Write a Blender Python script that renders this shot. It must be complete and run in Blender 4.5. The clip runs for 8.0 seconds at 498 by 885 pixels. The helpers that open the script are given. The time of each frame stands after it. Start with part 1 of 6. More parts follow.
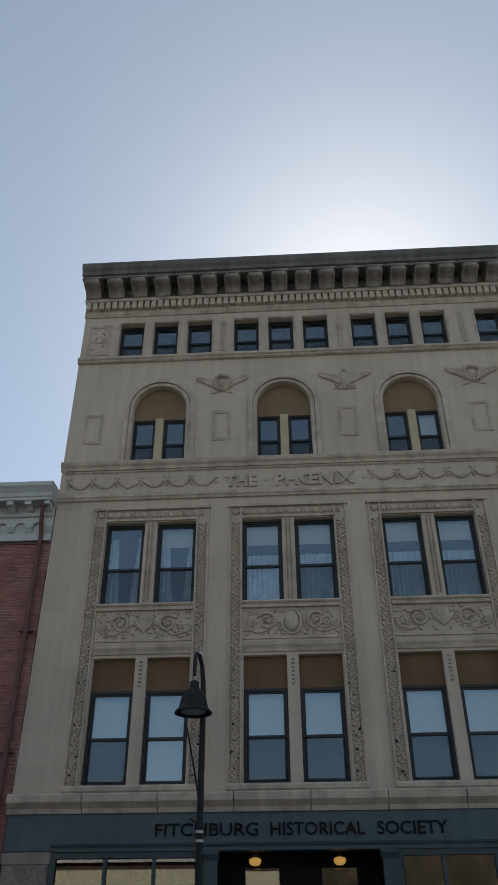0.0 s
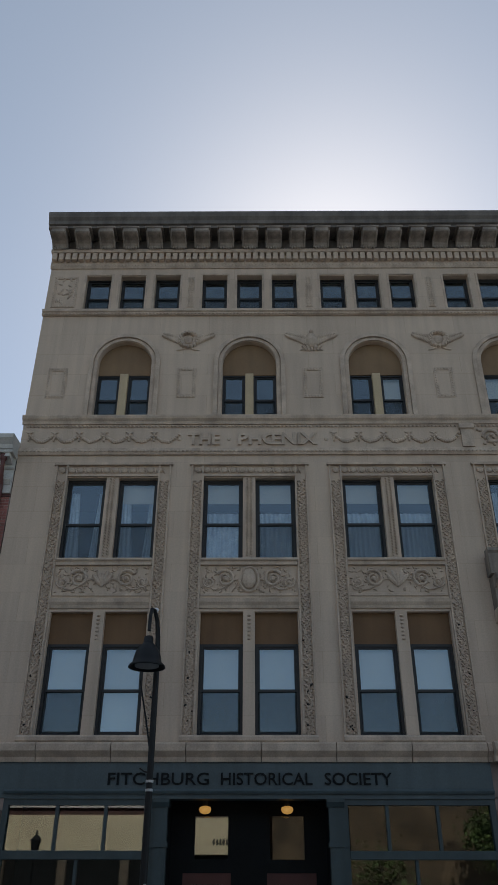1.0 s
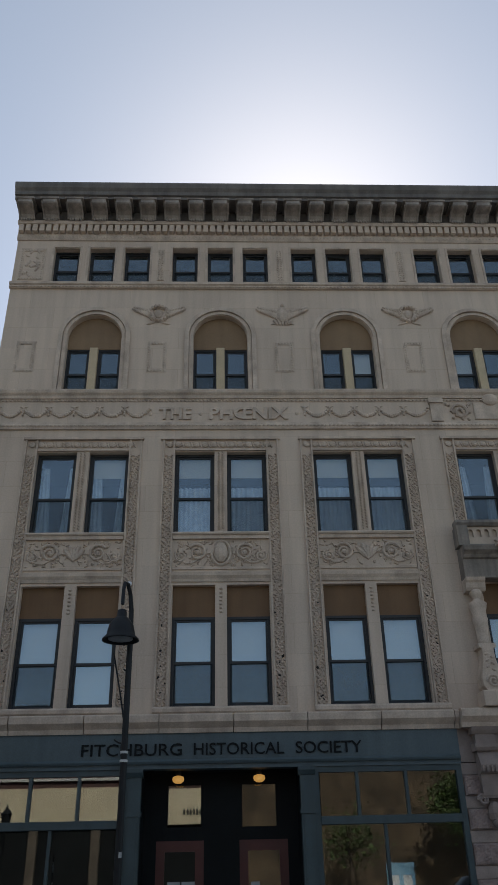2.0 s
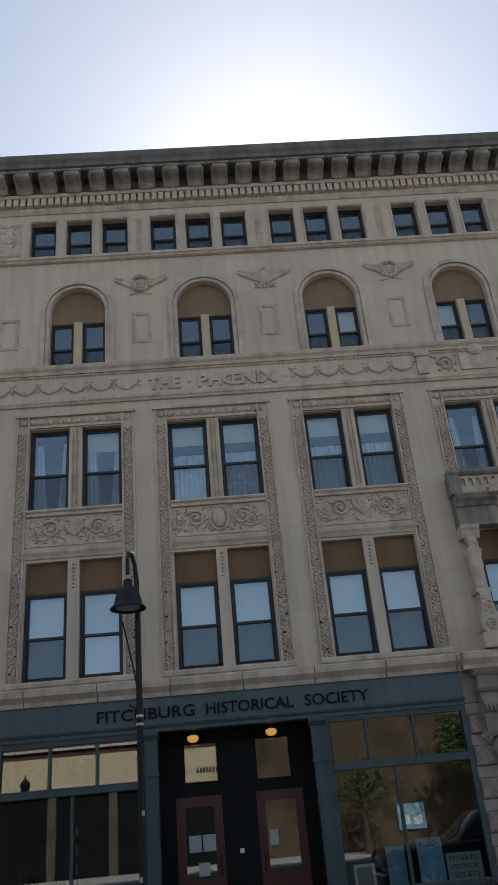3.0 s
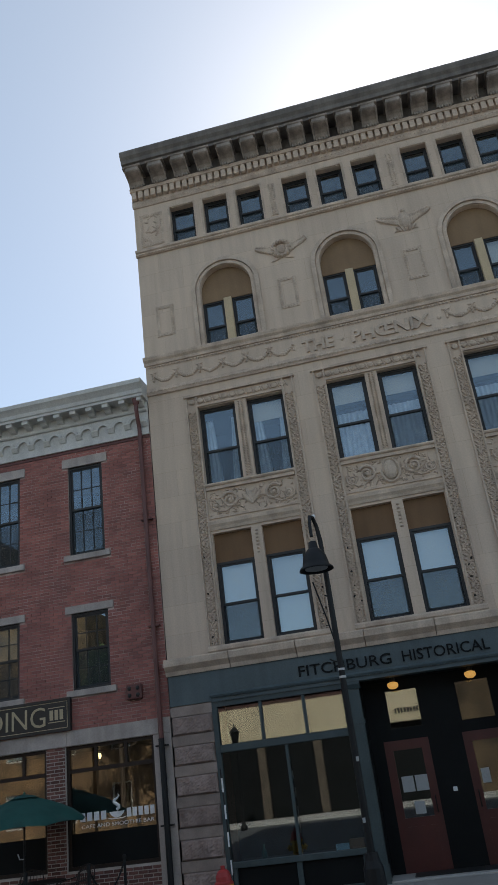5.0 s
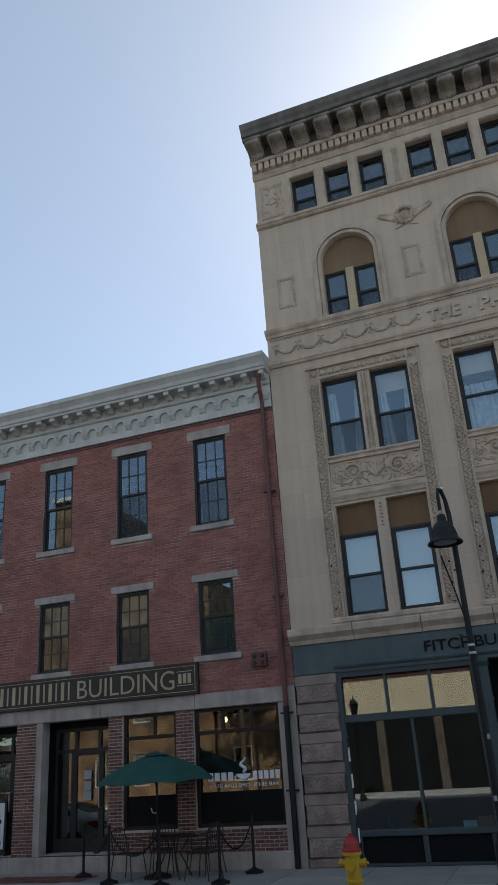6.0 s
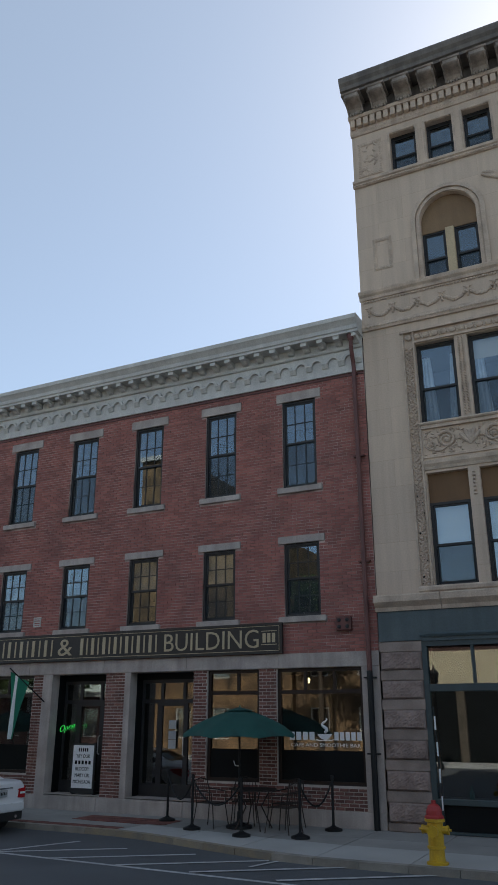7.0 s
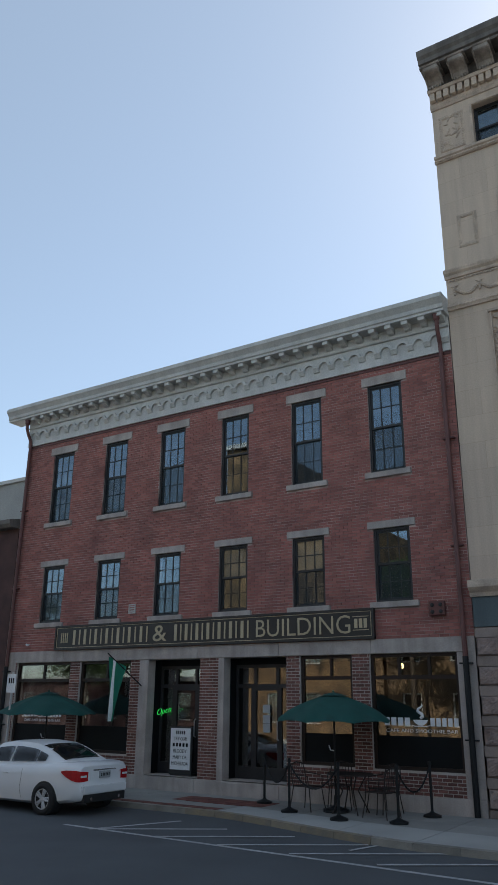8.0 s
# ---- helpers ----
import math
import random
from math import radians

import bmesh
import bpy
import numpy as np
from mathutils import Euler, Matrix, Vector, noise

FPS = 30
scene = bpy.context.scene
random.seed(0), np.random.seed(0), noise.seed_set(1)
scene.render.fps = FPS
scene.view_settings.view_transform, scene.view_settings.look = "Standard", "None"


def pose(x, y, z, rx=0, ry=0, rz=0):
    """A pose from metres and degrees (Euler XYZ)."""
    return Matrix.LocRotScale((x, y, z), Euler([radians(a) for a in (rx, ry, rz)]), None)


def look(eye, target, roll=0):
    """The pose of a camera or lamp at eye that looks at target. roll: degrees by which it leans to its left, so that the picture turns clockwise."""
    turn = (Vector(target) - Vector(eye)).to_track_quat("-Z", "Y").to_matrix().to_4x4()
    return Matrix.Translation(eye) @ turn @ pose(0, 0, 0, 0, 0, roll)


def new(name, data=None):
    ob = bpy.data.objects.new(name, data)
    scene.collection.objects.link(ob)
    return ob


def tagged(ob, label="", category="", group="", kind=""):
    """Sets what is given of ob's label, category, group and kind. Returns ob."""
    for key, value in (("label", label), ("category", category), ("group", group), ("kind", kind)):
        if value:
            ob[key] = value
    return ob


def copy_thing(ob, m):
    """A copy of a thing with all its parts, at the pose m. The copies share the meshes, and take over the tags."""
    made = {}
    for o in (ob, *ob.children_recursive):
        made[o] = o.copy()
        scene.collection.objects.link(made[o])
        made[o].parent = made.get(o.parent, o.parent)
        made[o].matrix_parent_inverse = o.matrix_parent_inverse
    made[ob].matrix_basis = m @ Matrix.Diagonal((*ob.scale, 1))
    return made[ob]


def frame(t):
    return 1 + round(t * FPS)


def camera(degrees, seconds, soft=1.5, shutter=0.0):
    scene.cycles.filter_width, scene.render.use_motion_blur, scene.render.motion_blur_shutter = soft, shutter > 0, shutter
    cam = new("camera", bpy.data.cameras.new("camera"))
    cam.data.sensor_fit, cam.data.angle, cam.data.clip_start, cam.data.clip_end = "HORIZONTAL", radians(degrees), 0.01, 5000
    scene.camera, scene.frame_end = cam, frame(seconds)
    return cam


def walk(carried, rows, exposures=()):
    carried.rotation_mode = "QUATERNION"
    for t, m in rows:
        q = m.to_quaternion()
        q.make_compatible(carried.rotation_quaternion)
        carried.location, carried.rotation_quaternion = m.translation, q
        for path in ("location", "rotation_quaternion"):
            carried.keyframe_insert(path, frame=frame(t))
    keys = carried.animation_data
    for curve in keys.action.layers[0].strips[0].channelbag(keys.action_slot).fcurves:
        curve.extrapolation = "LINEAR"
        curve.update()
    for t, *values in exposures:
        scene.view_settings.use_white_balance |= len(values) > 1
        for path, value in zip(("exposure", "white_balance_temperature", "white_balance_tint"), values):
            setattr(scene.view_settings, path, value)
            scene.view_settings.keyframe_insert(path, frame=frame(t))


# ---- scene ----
cam = camera(36.1, 8.0)
PATH = [
    (0, (0.986, -15.281, 1.95), (0.897, -13.623, 3.065), -0.3),
    (0.5, (1.094, -15.309, 1.976), (1.039, -13.614, 3.035), 0.1),
    (1, (1.139, -15.298, 1.983), (1.126, -13.578, 3.004), 0.1),
    (1.5, (1.108, -15.273, 1.973), (1.171, -13.545, 2.978), -0.1),
    (3, (0.969, -15.449, 1.907), (1.068, -13.655, 2.784), -5.4),
    (3.5, (0.958, -15.573, 1.918), (1.121, -13.773, 2.774), -7.7),
    (4, (0.945, -15.71, 1.953), (0.995, -13.878, 2.753), -7.8),
    (4.5, (0.92, -15.777, 1.977), (0.76, -13.966, 2.81), -6.1),
    (5, (0.814, -15.841, 2.035), (0.496, -14.034, 2.831), -7.4),
    (6.5, (0.542, -15.876, 2.021), (-0.199, -14.165, 2.744), -1.1),
    (7, (0.453, -15.865, 2.024), (-0.376, -14.177, 2.703), 0.1),
    (7.5, (0.403, -15.89, 2.018), (-0.49, -14.248, 2.731), 0.7),
    (8, (0.381, -15.913, 2.018), (-0.641, -14.319, 2.663), 0.6),
]
walk(cam, [(t, look(eye, target, roll)) for t, eye, target, roll in PATH],
     [(0, 0.1, 6500, 5), (0.5, -0.02, 6500, 6), (1.5, 0.1, 6600, 9), (3, 0.45, 6600, 8), (3.5, 0.55, 6600, 8), (4.5, 0.62, 6450, 6), (5, 0.48, 6600, 7), (6.5, 0.43, 6450, 7), (7, 0.45, 6500, 8), (8, 0.48, 6350, 6)])

# ---- world, sun, exposure ----
SUN_AZ, SUN_EL = radians(8), radians(42)          # behind the stone building, seen from the street
world = bpy.data.worlds.new("world")
scene.world = world
world.use_nodes = True
wn = world.node_tree.nodes
sky = wn.new("ShaderNodeTexSky")
sky.sky_type, sky.sun_disc = "NISHITA", False
sky.sun_elevation, sky.sun_rotation = SUN_EL, SUN_AZ
sky.air_density, sky.dust_density, sky.ozone_density = 0.85, 0.45, 0.6
wn["Background"].inputs["Strength"].default_value = 0.1
haze = wn.new("ShaderNodeMix")                          # an even veil of haze over the whole sky
haze.data_type, haze.blend_type = "RGBA", "ADD"
haze.inputs["Factor"].default_value = 1.0
haze.inputs["B"].default_value = (1.5, 1.62, 1.56, 1)
world.node_tree.links.new(sky.outputs[0], haze.inputs["A"])
world.node_tree.links.new(haze.outputs["Result"], wn["Background"].inputs["Color"])
sun = new("sun", bpy.data.lights.new("sun", "SUN"))
sun.data.energy, sun.data.angle, sun.data.color = 5.0, radians(0.5), (1.0, 0.93, 0.82)
sun_dir = Vector((math.sin(SUN_AZ) * math.cos(SUN_EL), math.cos(SUN_AZ) * math.cos(SUN_EL), math.sin(SUN_EL)))
sun.matrix_world = look(sun_dir * 60, (0, 0, 0))
scene.view_settings.exposure = 0.0


# ---- materials ----
def mat(name, col, col2=None, rough=0.7, metal=0.0, scale=2.0, fine=45.0, bump=0.15, random_by="", spread=0.25, streak=0.0,
        emit=None, power=0.0, spec=0.5, grain_by=0.5, blocks=None):
    m = bpy.data.materials.new(name)
    m.use_nodes = True
    n, l = m.node_tree.nodes, m.node_tree.links
    b = n["Principled BSDF"]
    b.inputs["Roughness"].default_value, b.inputs["Metallic"].default_value = rough, metal
    b.inputs["Specular IOR Level"].default_value = spec
    col2 = col2 or tuple(c * 0.72 for c in col)
    tc = n.new("ShaderNodeTexCoord")
    big, small = n.new("ShaderNodeTexNoise"), n.new("ShaderNodeTexNoise")
    big.inputs["Scale"].default_value, big.inputs["Detail"].default_value = scale, 6
    small.inputs["Scale"].default_value, small.inputs["Detail"].default_value = fine, 4
    l.new(tc.outputs["Object"], big.inputs["Vector"])
    l.new(tc.outputs["Object"], small.inputs["Vector"])
    ramp = n.new("ShaderNodeValToRGB")
    ramp.color_ramp.elements[0].position, ramp.color_ramp.elements[1].position = 0.32, 0.68
    ramp.color_ramp.elements[0].color, ramp.color_ramp.elements[1].color = (*col2, 1), (*col, 1)
    l.new(big.outputs["Fac"], ramp.inputs["Fac"])
    out = ramp.outputs["Color"]
    grain = n.new("ShaderNodeMix")
    grain.data_type, grain.blend_type = "RGBA", "MULTIPLY"
    gr = n.new("ShaderNodeValToRGB")
    gr.color_ramp.elements[0].position, gr.color_ramp.elements[1].position = 0.3, 0.7
    gr.color_ramp.elements[0].color, gr.color_ramp.elements[1].color = (0.72, 0.72, 0.72, 1), (1.12, 1.12, 1.12, 1)
    l.new(small.outputs["Fac"], gr.inputs["Fac"])
    grain.inputs["Factor"].default_value = grain_by
    l.new(out, grain.inputs["A"])
    l.new(gr.outputs["Color"], grain.inputs["B"])
    out = grain.outputs["Result"]
    if streak:                                         # rain streaks, long in z
        mp = n.new("ShaderNodeMapping")
        mp.inputs["Scale"].default_value = (3.0, 3.0, 0.22)
        st = n.new("ShaderNodeTexNoise")
        st.inputs["Scale"].default_value, st.inputs["Detail"].default_value = 1.6, 5
        l.new(tc.outputs["Object"], mp.inputs["Vector"])
        l.new(mp.outputs["Vector"], st.inputs["Vector"])
        sr = n.new("ShaderNodeValToRGB")
        sr.color_ramp.elements[0].position, sr.color_ramp.elements[1].position = 0.35, 0.6
        sr.color_ramp.elements[0].color, sr.color_ramp.elements[1].color = (1 - streak, 1 - streak, 1 - streak, 1), (1, 1, 1, 1)
        l.new(st.outputs["Fac"], sr.inputs["Fac"])
        mx = n.new("ShaderNodeMix")
        mx.data_type, mx.blend_type = "RGBA", "MULTIPLY"
        mx.inputs["Factor"].default_value = 1.0
        l.new(out, mx.inputs["A"])
        l.new(sr.outputs["Color"], mx.inputs["B"])
        out = mx.outputs["Result"]
    if blocks:                                         # ashlar: faint joints and stones of slightly differing tone
        sep, com, bt = n.new("ShaderNodeSeparateXYZ"), n.new("ShaderNodeCombineXYZ"), n.new("ShaderNodeTexBrick")
        l.new(tc.outputs["Object"], sep.inputs[0])
        l.new(sep.outputs["X"], com.inputs["X"])
        l.new(sep.outputs["Z"], com.inputs["Y"])
        l.new(com.outputs[0], bt.inputs["Vector"])
        bt.inputs["Scale"].default_value = 1.0
        bt.inputs["Brick Width"].default_value, bt.inputs["Row Height"].default_value = blocks
        bt.inputs["Mortar Size"].default_value = 0.005
        bt.inputs["Color1"].default_value, bt.inputs["Color2"].default_value, bt.inputs["Mortar"].default_value = (1, 1, 1, 1), (0.9, 0.9, 0.91, 1), (0.82, 0.8, 0.78, 1)
        bm_ = n.new("ShaderNodeMix")
        bm_.data_type, bm_.blend_type = "RGBA", "MULTIPLY"
        bm_.inputs["Factor"].default_value = 1.0
        l.new(out, bm_.inputs["A"])
        l.new(bt.outputs["Color"], bm_.inputs["B"])
        out = bm_.outputs["Result"]
    if random_by:
        src = n.new("ShaderNodeObjectInfo") if random_by == "object" else n.new("ShaderNodeNewGeometry")
        sock = src.outputs["Random"] if random_by == "object" else src.outputs["Random Per Island"]
        mr = n.new("ShaderNodeMapRange")
        mr.inputs["To Min"].default_value, mr.inputs["To Max"].default_value = 1 - spread, 1 + spread
        l.new(sock, mr.inputs["Value"])
        hs = n.new("ShaderNodeHueSaturation")
        l.new(mr.outputs["Result"], hs.inputs["Value"])
        l.new(out, hs.inputs["Color"])
        out = hs.outputs["Color"]
    l.new(out, b.inputs["Base Color"])
    if bump:
        bp = n.new("ShaderNodeBump")
        bp.inputs["Strength"].default_value, bp.inputs["Distance"].default_value = bump, 0.01
        l.new(small.outputs["Fac"], bp.inputs["Height"])
        l.new(bp.outputs["Normal"], b.inputs["Normal"])
    if emit:
        b.inputs["Emission Color"].default_value, b.inputs["Emission Strength"].default_value = (*emit, 1), power
    return m


def glass(name, head_on, tint=(0.9, 0.94, 0.95), glint=(0.95, 0.97, 1)):
    """A clear pane: what is behind it, and over that a mirror image, coloured by glint, that grows towards grazing
    view.
    """
    m = bpy.data.materials.new(name)
    m.use_nodes = True
    n, l = m.node_tree.nodes, m.node_tree.links
    n.remove(n["Principled BSDF"])
    tr, gl, fr, mx = (n.new("ShaderNodeBsdf" + k) if k in ("Transparent", "Glossy") else n.new("ShaderNode" + k)
                      for k in ("Transparent", "Glossy", "LayerWeight", "MixShader"))
    tr.inputs["Color"].default_value = (*tint, 1)
    gl.inputs["Roughness"].default_value = 0.01
    gl.inputs["Color"].default_value = (*glint, 1)
    fr.inputs["Blend"].default_value = 0.5
    p5, ramp = n.new("ShaderNodeMath"), n.new("ShaderNodeMath")
    p5.operation, ramp.operation = "POWER", "MULTIPLY_ADD"
    p5.inputs[1].default_value = 5.0
    ramp.inputs[1].default_value, ramp.inputs[2].default_value = 1 - head_on, head_on
    l.new(fr.outputs["Facing"], p5.inputs[0])
    l.new(p5.outputs[0], ramp.inputs[0])
    l.new(ramp.outputs[0], mx.inputs[0])
    l.new(tr.outputs[0], mx.inputs[1])
    l.new(gl.outputs[0], mx.inputs[2])
    l.new(mx.outputs[0], n["Material Output"].inputs["Surface"])
    return m


STONE = mat("buff_limestone", (0.66, 0.53, 0.42), (0.565, 0.45, 0.355), 0.85, scale=0.5, fine=30, bump=0.08, streak=0.12, grain_by=0.3, blocks=(1.25, 0.62))
CARVED = mat("carved_limestone", (0.65, 0.525, 0.42), (0.44, 0.35, 0.28), 0.85, scale=3.0, fine=35, bump=0.25, streak=0.15)
CORNICE = mat("weathered_cornice_paint", (0.2, 0.178, 0.16), (0.12, 0.105, 0.096), 0.7, scale=1.2, fine=25, bump=0.15, streak=0.3)
GRANITE = mat("pink_granite", (0.31, 0.25, 0.222), (0.215, 0.17, 0.15), 0.8, scale=3, fine=70, bump=0.3, random_by="object", spread=0.12)
ROCK = mat("rock_faced_granite", (0.31, 0.24, 0.215), (0.2, 0.15, 0.135), 0.9, scale=4, fine=30, bump=0.6, random_by="object", spread=0.15)
TEAL = mat("teal_grey_paint", (0.05, 0.078, 0.086), (0.038, 0.06, 0.067), 0.5, scale=1.5, fine=40, bump=0.08, streak=0.15)
SIGNTEAL = mat("blue_grey_fascia_paint", (0.085, 0.118, 0.132), (0.066, 0.095, 0.107), 0.55, scale=0.9, fine=40, bump=0.06, streak=0.15)
DARKLETTER = mat("dark_letter_paint", (0.01, 0.012, 0.014), rough=0.8, spec=0.2)
FRAME = mat("dark_brown_sash_paint", (0.032, 0.032, 0.034), (0.022, 0.022, 0.024), 0.5, bump=0.05, spec=0.4)
BROWNPANEL = mat("brown_panel_paint", (0.2, 0.11, 0.05), (0.155, 0.083, 0.036), 0.7, scale=1.0, bump=0.05, streak=0.15)
TANPANEL = mat("tan_arch_panel_paint", (0.25, 0.16, 0.085), (0.21, 0.13, 0.068), 0.7, scale=1.0, bump=0.05, streak=0.1)
MULLION = mat("cream_mullion_paint", (0.56, 0.44, 0.28), (0.47, 0.37, 0.24), 0.7, bump=0.05)
BLIND = mat("pale_roller_blind", (0.62, 0.545, 0.47), (0.59, 0.52, 0.45), 0.9, bump=0.0, grain_by=0.05)
GREYBLIND = mat("grey_screen_blind", (0.22, 0.19, 0.16), (0.2, 0.172, 0.145), 0.9, bump=0.0, grain_by=0.05)
CURTAIN = mat("white_net_curtain", (0.6, 0.62, 0.66), (0.42, 0.44, 0.5), 0.9, scale=6, bump=0.0)
# bluish glint paints the sky's blue into the reflections
GLASS = glass("window_glass", 0.13, glint=(0.72, 0.86, 0.97))
SCREEN = mat("fly_screen_mesh", (0.06, 0.075, 0.085), (0.05, 0.065, 0.075), 0.8, bump=0.0)
nodes, links = SCREEN.node_tree.nodes, SCREEN.node_tree.links       # half open mesh
mixed, clear = nodes.new("ShaderNodeMixShader"), nodes.new("ShaderNodeBsdfTransparent")
mixed.inputs[0].default_value = 0.2
links.new(clear.outputs[0], mixed.inputs[1])
links.new(nodes["Principled BSDF"].outputs[0], mixed.inputs[2])
links.new(mixed.outputs[0], nodes["Material Output"].inputs["Surface"])
SHOPGLASS = glass("shop_glass", 0.12, (0.8, 0.84, 0.82))
BRICK = mat("red_brick", (0.365, 0.14, 0.118), (0.25, 0.105, 0.092), 0.85, scale=1.1, fine=50, bump=0.2, random_by="island", spread=0.22)
PIERBRICK = mat("brown_red_brick", (0.22, 0.105, 0.088), (0.14, 0.065, 0.055), 0.85, scale=2.5, fine=50, bump=0.3, random_by="island", spread=0.35)
BRICKOB = mat("red_brick_single", (0.2, 0.088, 0.074), (0.13, 0.058, 0.05), 0.85, scale=6, fine=50, bump=0.3, random_by="object", spread=0.4)
MORTAR = mat("brick_mortar", (0.56, 0.44, 0.4), (0.17, 0.1, 0.088), 0.95, scale=1.5, fine=60, bump=0.2)
PALEMORTAR = mat("pale_mortar", (0.6, 0.54, 0.5), (0.42, 0.37, 0.34), 0.95, scale=2, fine=60, bump=0.2)
BROWNSTONE = mat("grey_brownstone", (0.5, 0.44, 0.41), (0.36, 0.315, 0.29), 0.85, scale=2, fine=40, bump=0.25, streak=0.2)
WHITEPAINT = mat("white_cornice_paint", (0.62, 0.61, 0.58), (0.5, 0.49, 0.47), 0.6, scale=1.2, fine=30, bump=0.06, streak=0.12)
REDPIPE = mat("brick_red_downspout_paint", (0.14, 0.05, 0.045), (0.1, 0.035, 0.03), 0.5, bump=0.05)
BLACKMETAL = mat("black_painted_metal", (0.011, 0.013, 0.015), (0.007, 0.008, 0.01), 0.5, spec=0.3, bump=0.05)
SIGNBLACK = mat("black_sign_board", (0.028, 0.025, 0.024), (0.02, 0.018, 0.017), 0.5, bump=0.05)
GOLD = mat("cream_gold_letter", (0.5, 0.42, 0.28), (0.42, 0.35, 0.23), 0.5, bump=0.03)
REDDOOR = mat("oxblood_door_paint", (0.085, 0.018, 0.016), (0.06, 0.013, 0.012), 0.4, bump=0.05)
BLACKPAINT = mat("black_green_paint", (0.008, 0.01, 0.011), (0.006, 0.007, 0.008), 0.6, bump=0.05, spec=0.15)
# near-black: the darkness inside the rooms is put into this colour
ROOM = mat("darkened_room_plaster", (0.05, 0.048, 0.045), (0.035, 0.033, 0.03), 0.9, bump=0.0)
WHITE = mat("white_card", (0.75, 0.76, 0.78), (0.7, 0.71, 0.73), 0.7, bump=0.0)
GREYCARD = mat("grey_card", (0.4, 0.42, 0.43), (0.36, 0.38, 0.39), 0.7, bump=0.0)
BLUECARD = mat("blue_poster", (0.12, 0.3, 0.48), (0.3, 0.5, 0.65), 0.6, scale=5, bump=0.0)
GLOBE = mat("amber_lamp_glass", (0.9, 0.6, 0.2), rough=0.4, bump=0.0, emit=(1.0, 0.5, 0.12), power=0.32)
SPOT = mat("warm_spot_lamp", (0.9, 0.8, 0.5), rough=0.4, bump=0.0, emit=(1.0, 0.75, 0.35), power=3.0)
NEON = mat("green_neon_tube", (0.1, 0.9, 0.2), rough=0.4, bump=0.0, emit=(0.05, 1.0, 0.12), power=0.5)
CANVAS = mat("dark_green_canvas", (0.012, 0.085, 0.075), (0.009, 0.065, 0.058), 0.85, scale=3, fine=80, bump=0.1)
ASPHALT = mat("asphalt", (0.092, 0.1, 0.11), (0.072, 0.079, 0.088), 0.9, scale=0.7, fine=120, bump=0.3)
CONCRETE = mat("sidewalk_concrete", (0.32, 0.31, 0.295), (0.24, 0.235, 0.225), 0.9, scale=0.9, fine=60, bump=0.2, random_by="object", spread=0.08)
NEWCONCRETE = mat("pale_new_concrete", (0.43, 0.43, 0.42), (0.36, 0.36, 0.35), 0.9, scale=0.9, fine=60, bump=0.15, random_by="object", spread=0.05)
CURB = mat("granite_kerb", (0.3, 0.28, 0.25), (0.2, 0.19, 0.17), 0.85, scale=3, fine=60, bump=0.3, random_by="object", spread=0.1)
YELLOWCURB = mat("worn_yellow_kerb_paint", (0.3, 0.25, 0.17), (0.22, 0.2, 0.17), 0.8, scale=4, fine=50, bump=0.3, random_by="object", spread=0.12)
PAVER = mat("red_paver", (0.2, 0.07, 0.055), (0.13, 0.05, 0.042), 0.9, scale=4, fine=50, bump=0.3, random_by="island", spread=0.3)
ROADPAINT = mat("white_road_paint", (0.5, 0.51, 0.52), (0.32, 0.33, 0.34), 0.8, scale=6, fine=60, bump=0.1)
CARWHITE = mat("white_car_paint", (0.74, 0.75, 0.77), (0.72, 0.73, 0.75), 0.22, bump=0.0, grain_by=0.0)
CARGLASS = mat("tinted_car_glass", (0.015, 0.018, 0.022), rough=0.05, bump=0.0, spec=0.8)
RUBBER = mat("tyre_rubber", (0.02, 0.02, 0.021), rough=0.85, bump=0.1)
ALLOY = mat("silver_alloy", (0.6, 0.61, 0.63), rough=0.35, metal=0.4, bump=0.0)
TAILRED = mat("red_tail_lens", (0.5, 0.015, 0.02), rough=0.15, bump=0.0)
BLACKPLASTIC = mat("black_plastic", (0.02, 0.021, 0.022), rough=0.6, bump=0.05)
NAVY = mat("navy_truck_paint", (0.01, 0.014, 0.04), (0.008, 0.011, 0.032), 0.2, bump=0.0)
CHROME = mat("chrome", (0.75, 0.76, 0.78), rough=0.12, metal=1.0, bump=0.0)
AMBER = mat("amber_lens", (0.8, 0.25, 0.02), rough=0.2, bump=0.0)
HYDYELLOW = mat("yellow_hydrant_paint", (0.62, 0.4, 0.02), (0.5, 0.31, 0.02), 0.5, scale=5, bump=0.1)
HYDRED = mat("red_hydrant_paint", (0.4, 0.03, 0.03), (0.3, 0.025, 0.025), 0.5, scale=5, bump=0.1)
FLAGGREEN = mat("green_flag_cloth", (0.02, 0.2, 0.12), (0.015, 0.16, 0.1), 0.85, bump=0.05)
CREAM = mat("cream_render", (0.66, 0.57, 0.4), (0.58, 0.5, 0.35), 0.85, scale=0.6, bump=0.1, streak=0.1)
TANBRICK = mat("tan_brick", (0.33, 0.2, 0.1), (0.085, 0.056, 0.034), 0.9, scale=1.3, fine=7, bump=0.2, grain_by=1.0, blocks=(0.42, 0.14))
OLIVEBRICK = mat("brown_olive_brick", (0.15, 0.105, 0.062), (0.05, 0.036, 0.024), 0.9, scale=1.3, fine=7, bump=0.2, grain_by=1.0, blocks=(0.42, 0.14))
COLUMN = mat("dark_rough_column", (0.15, 0.12, 0.09), (0.06, 0.05, 0.04), 0.9, scale=3, fine=12, bump=0.2)
# near-black colour for the shade in the carving's hollows, and soot
SOOTSHADE = mat("soot_and_hollow_shade", (0.05, 0.044, 0.04), (0.03, 0.027, 0.025), 0.95, bump=0.2)
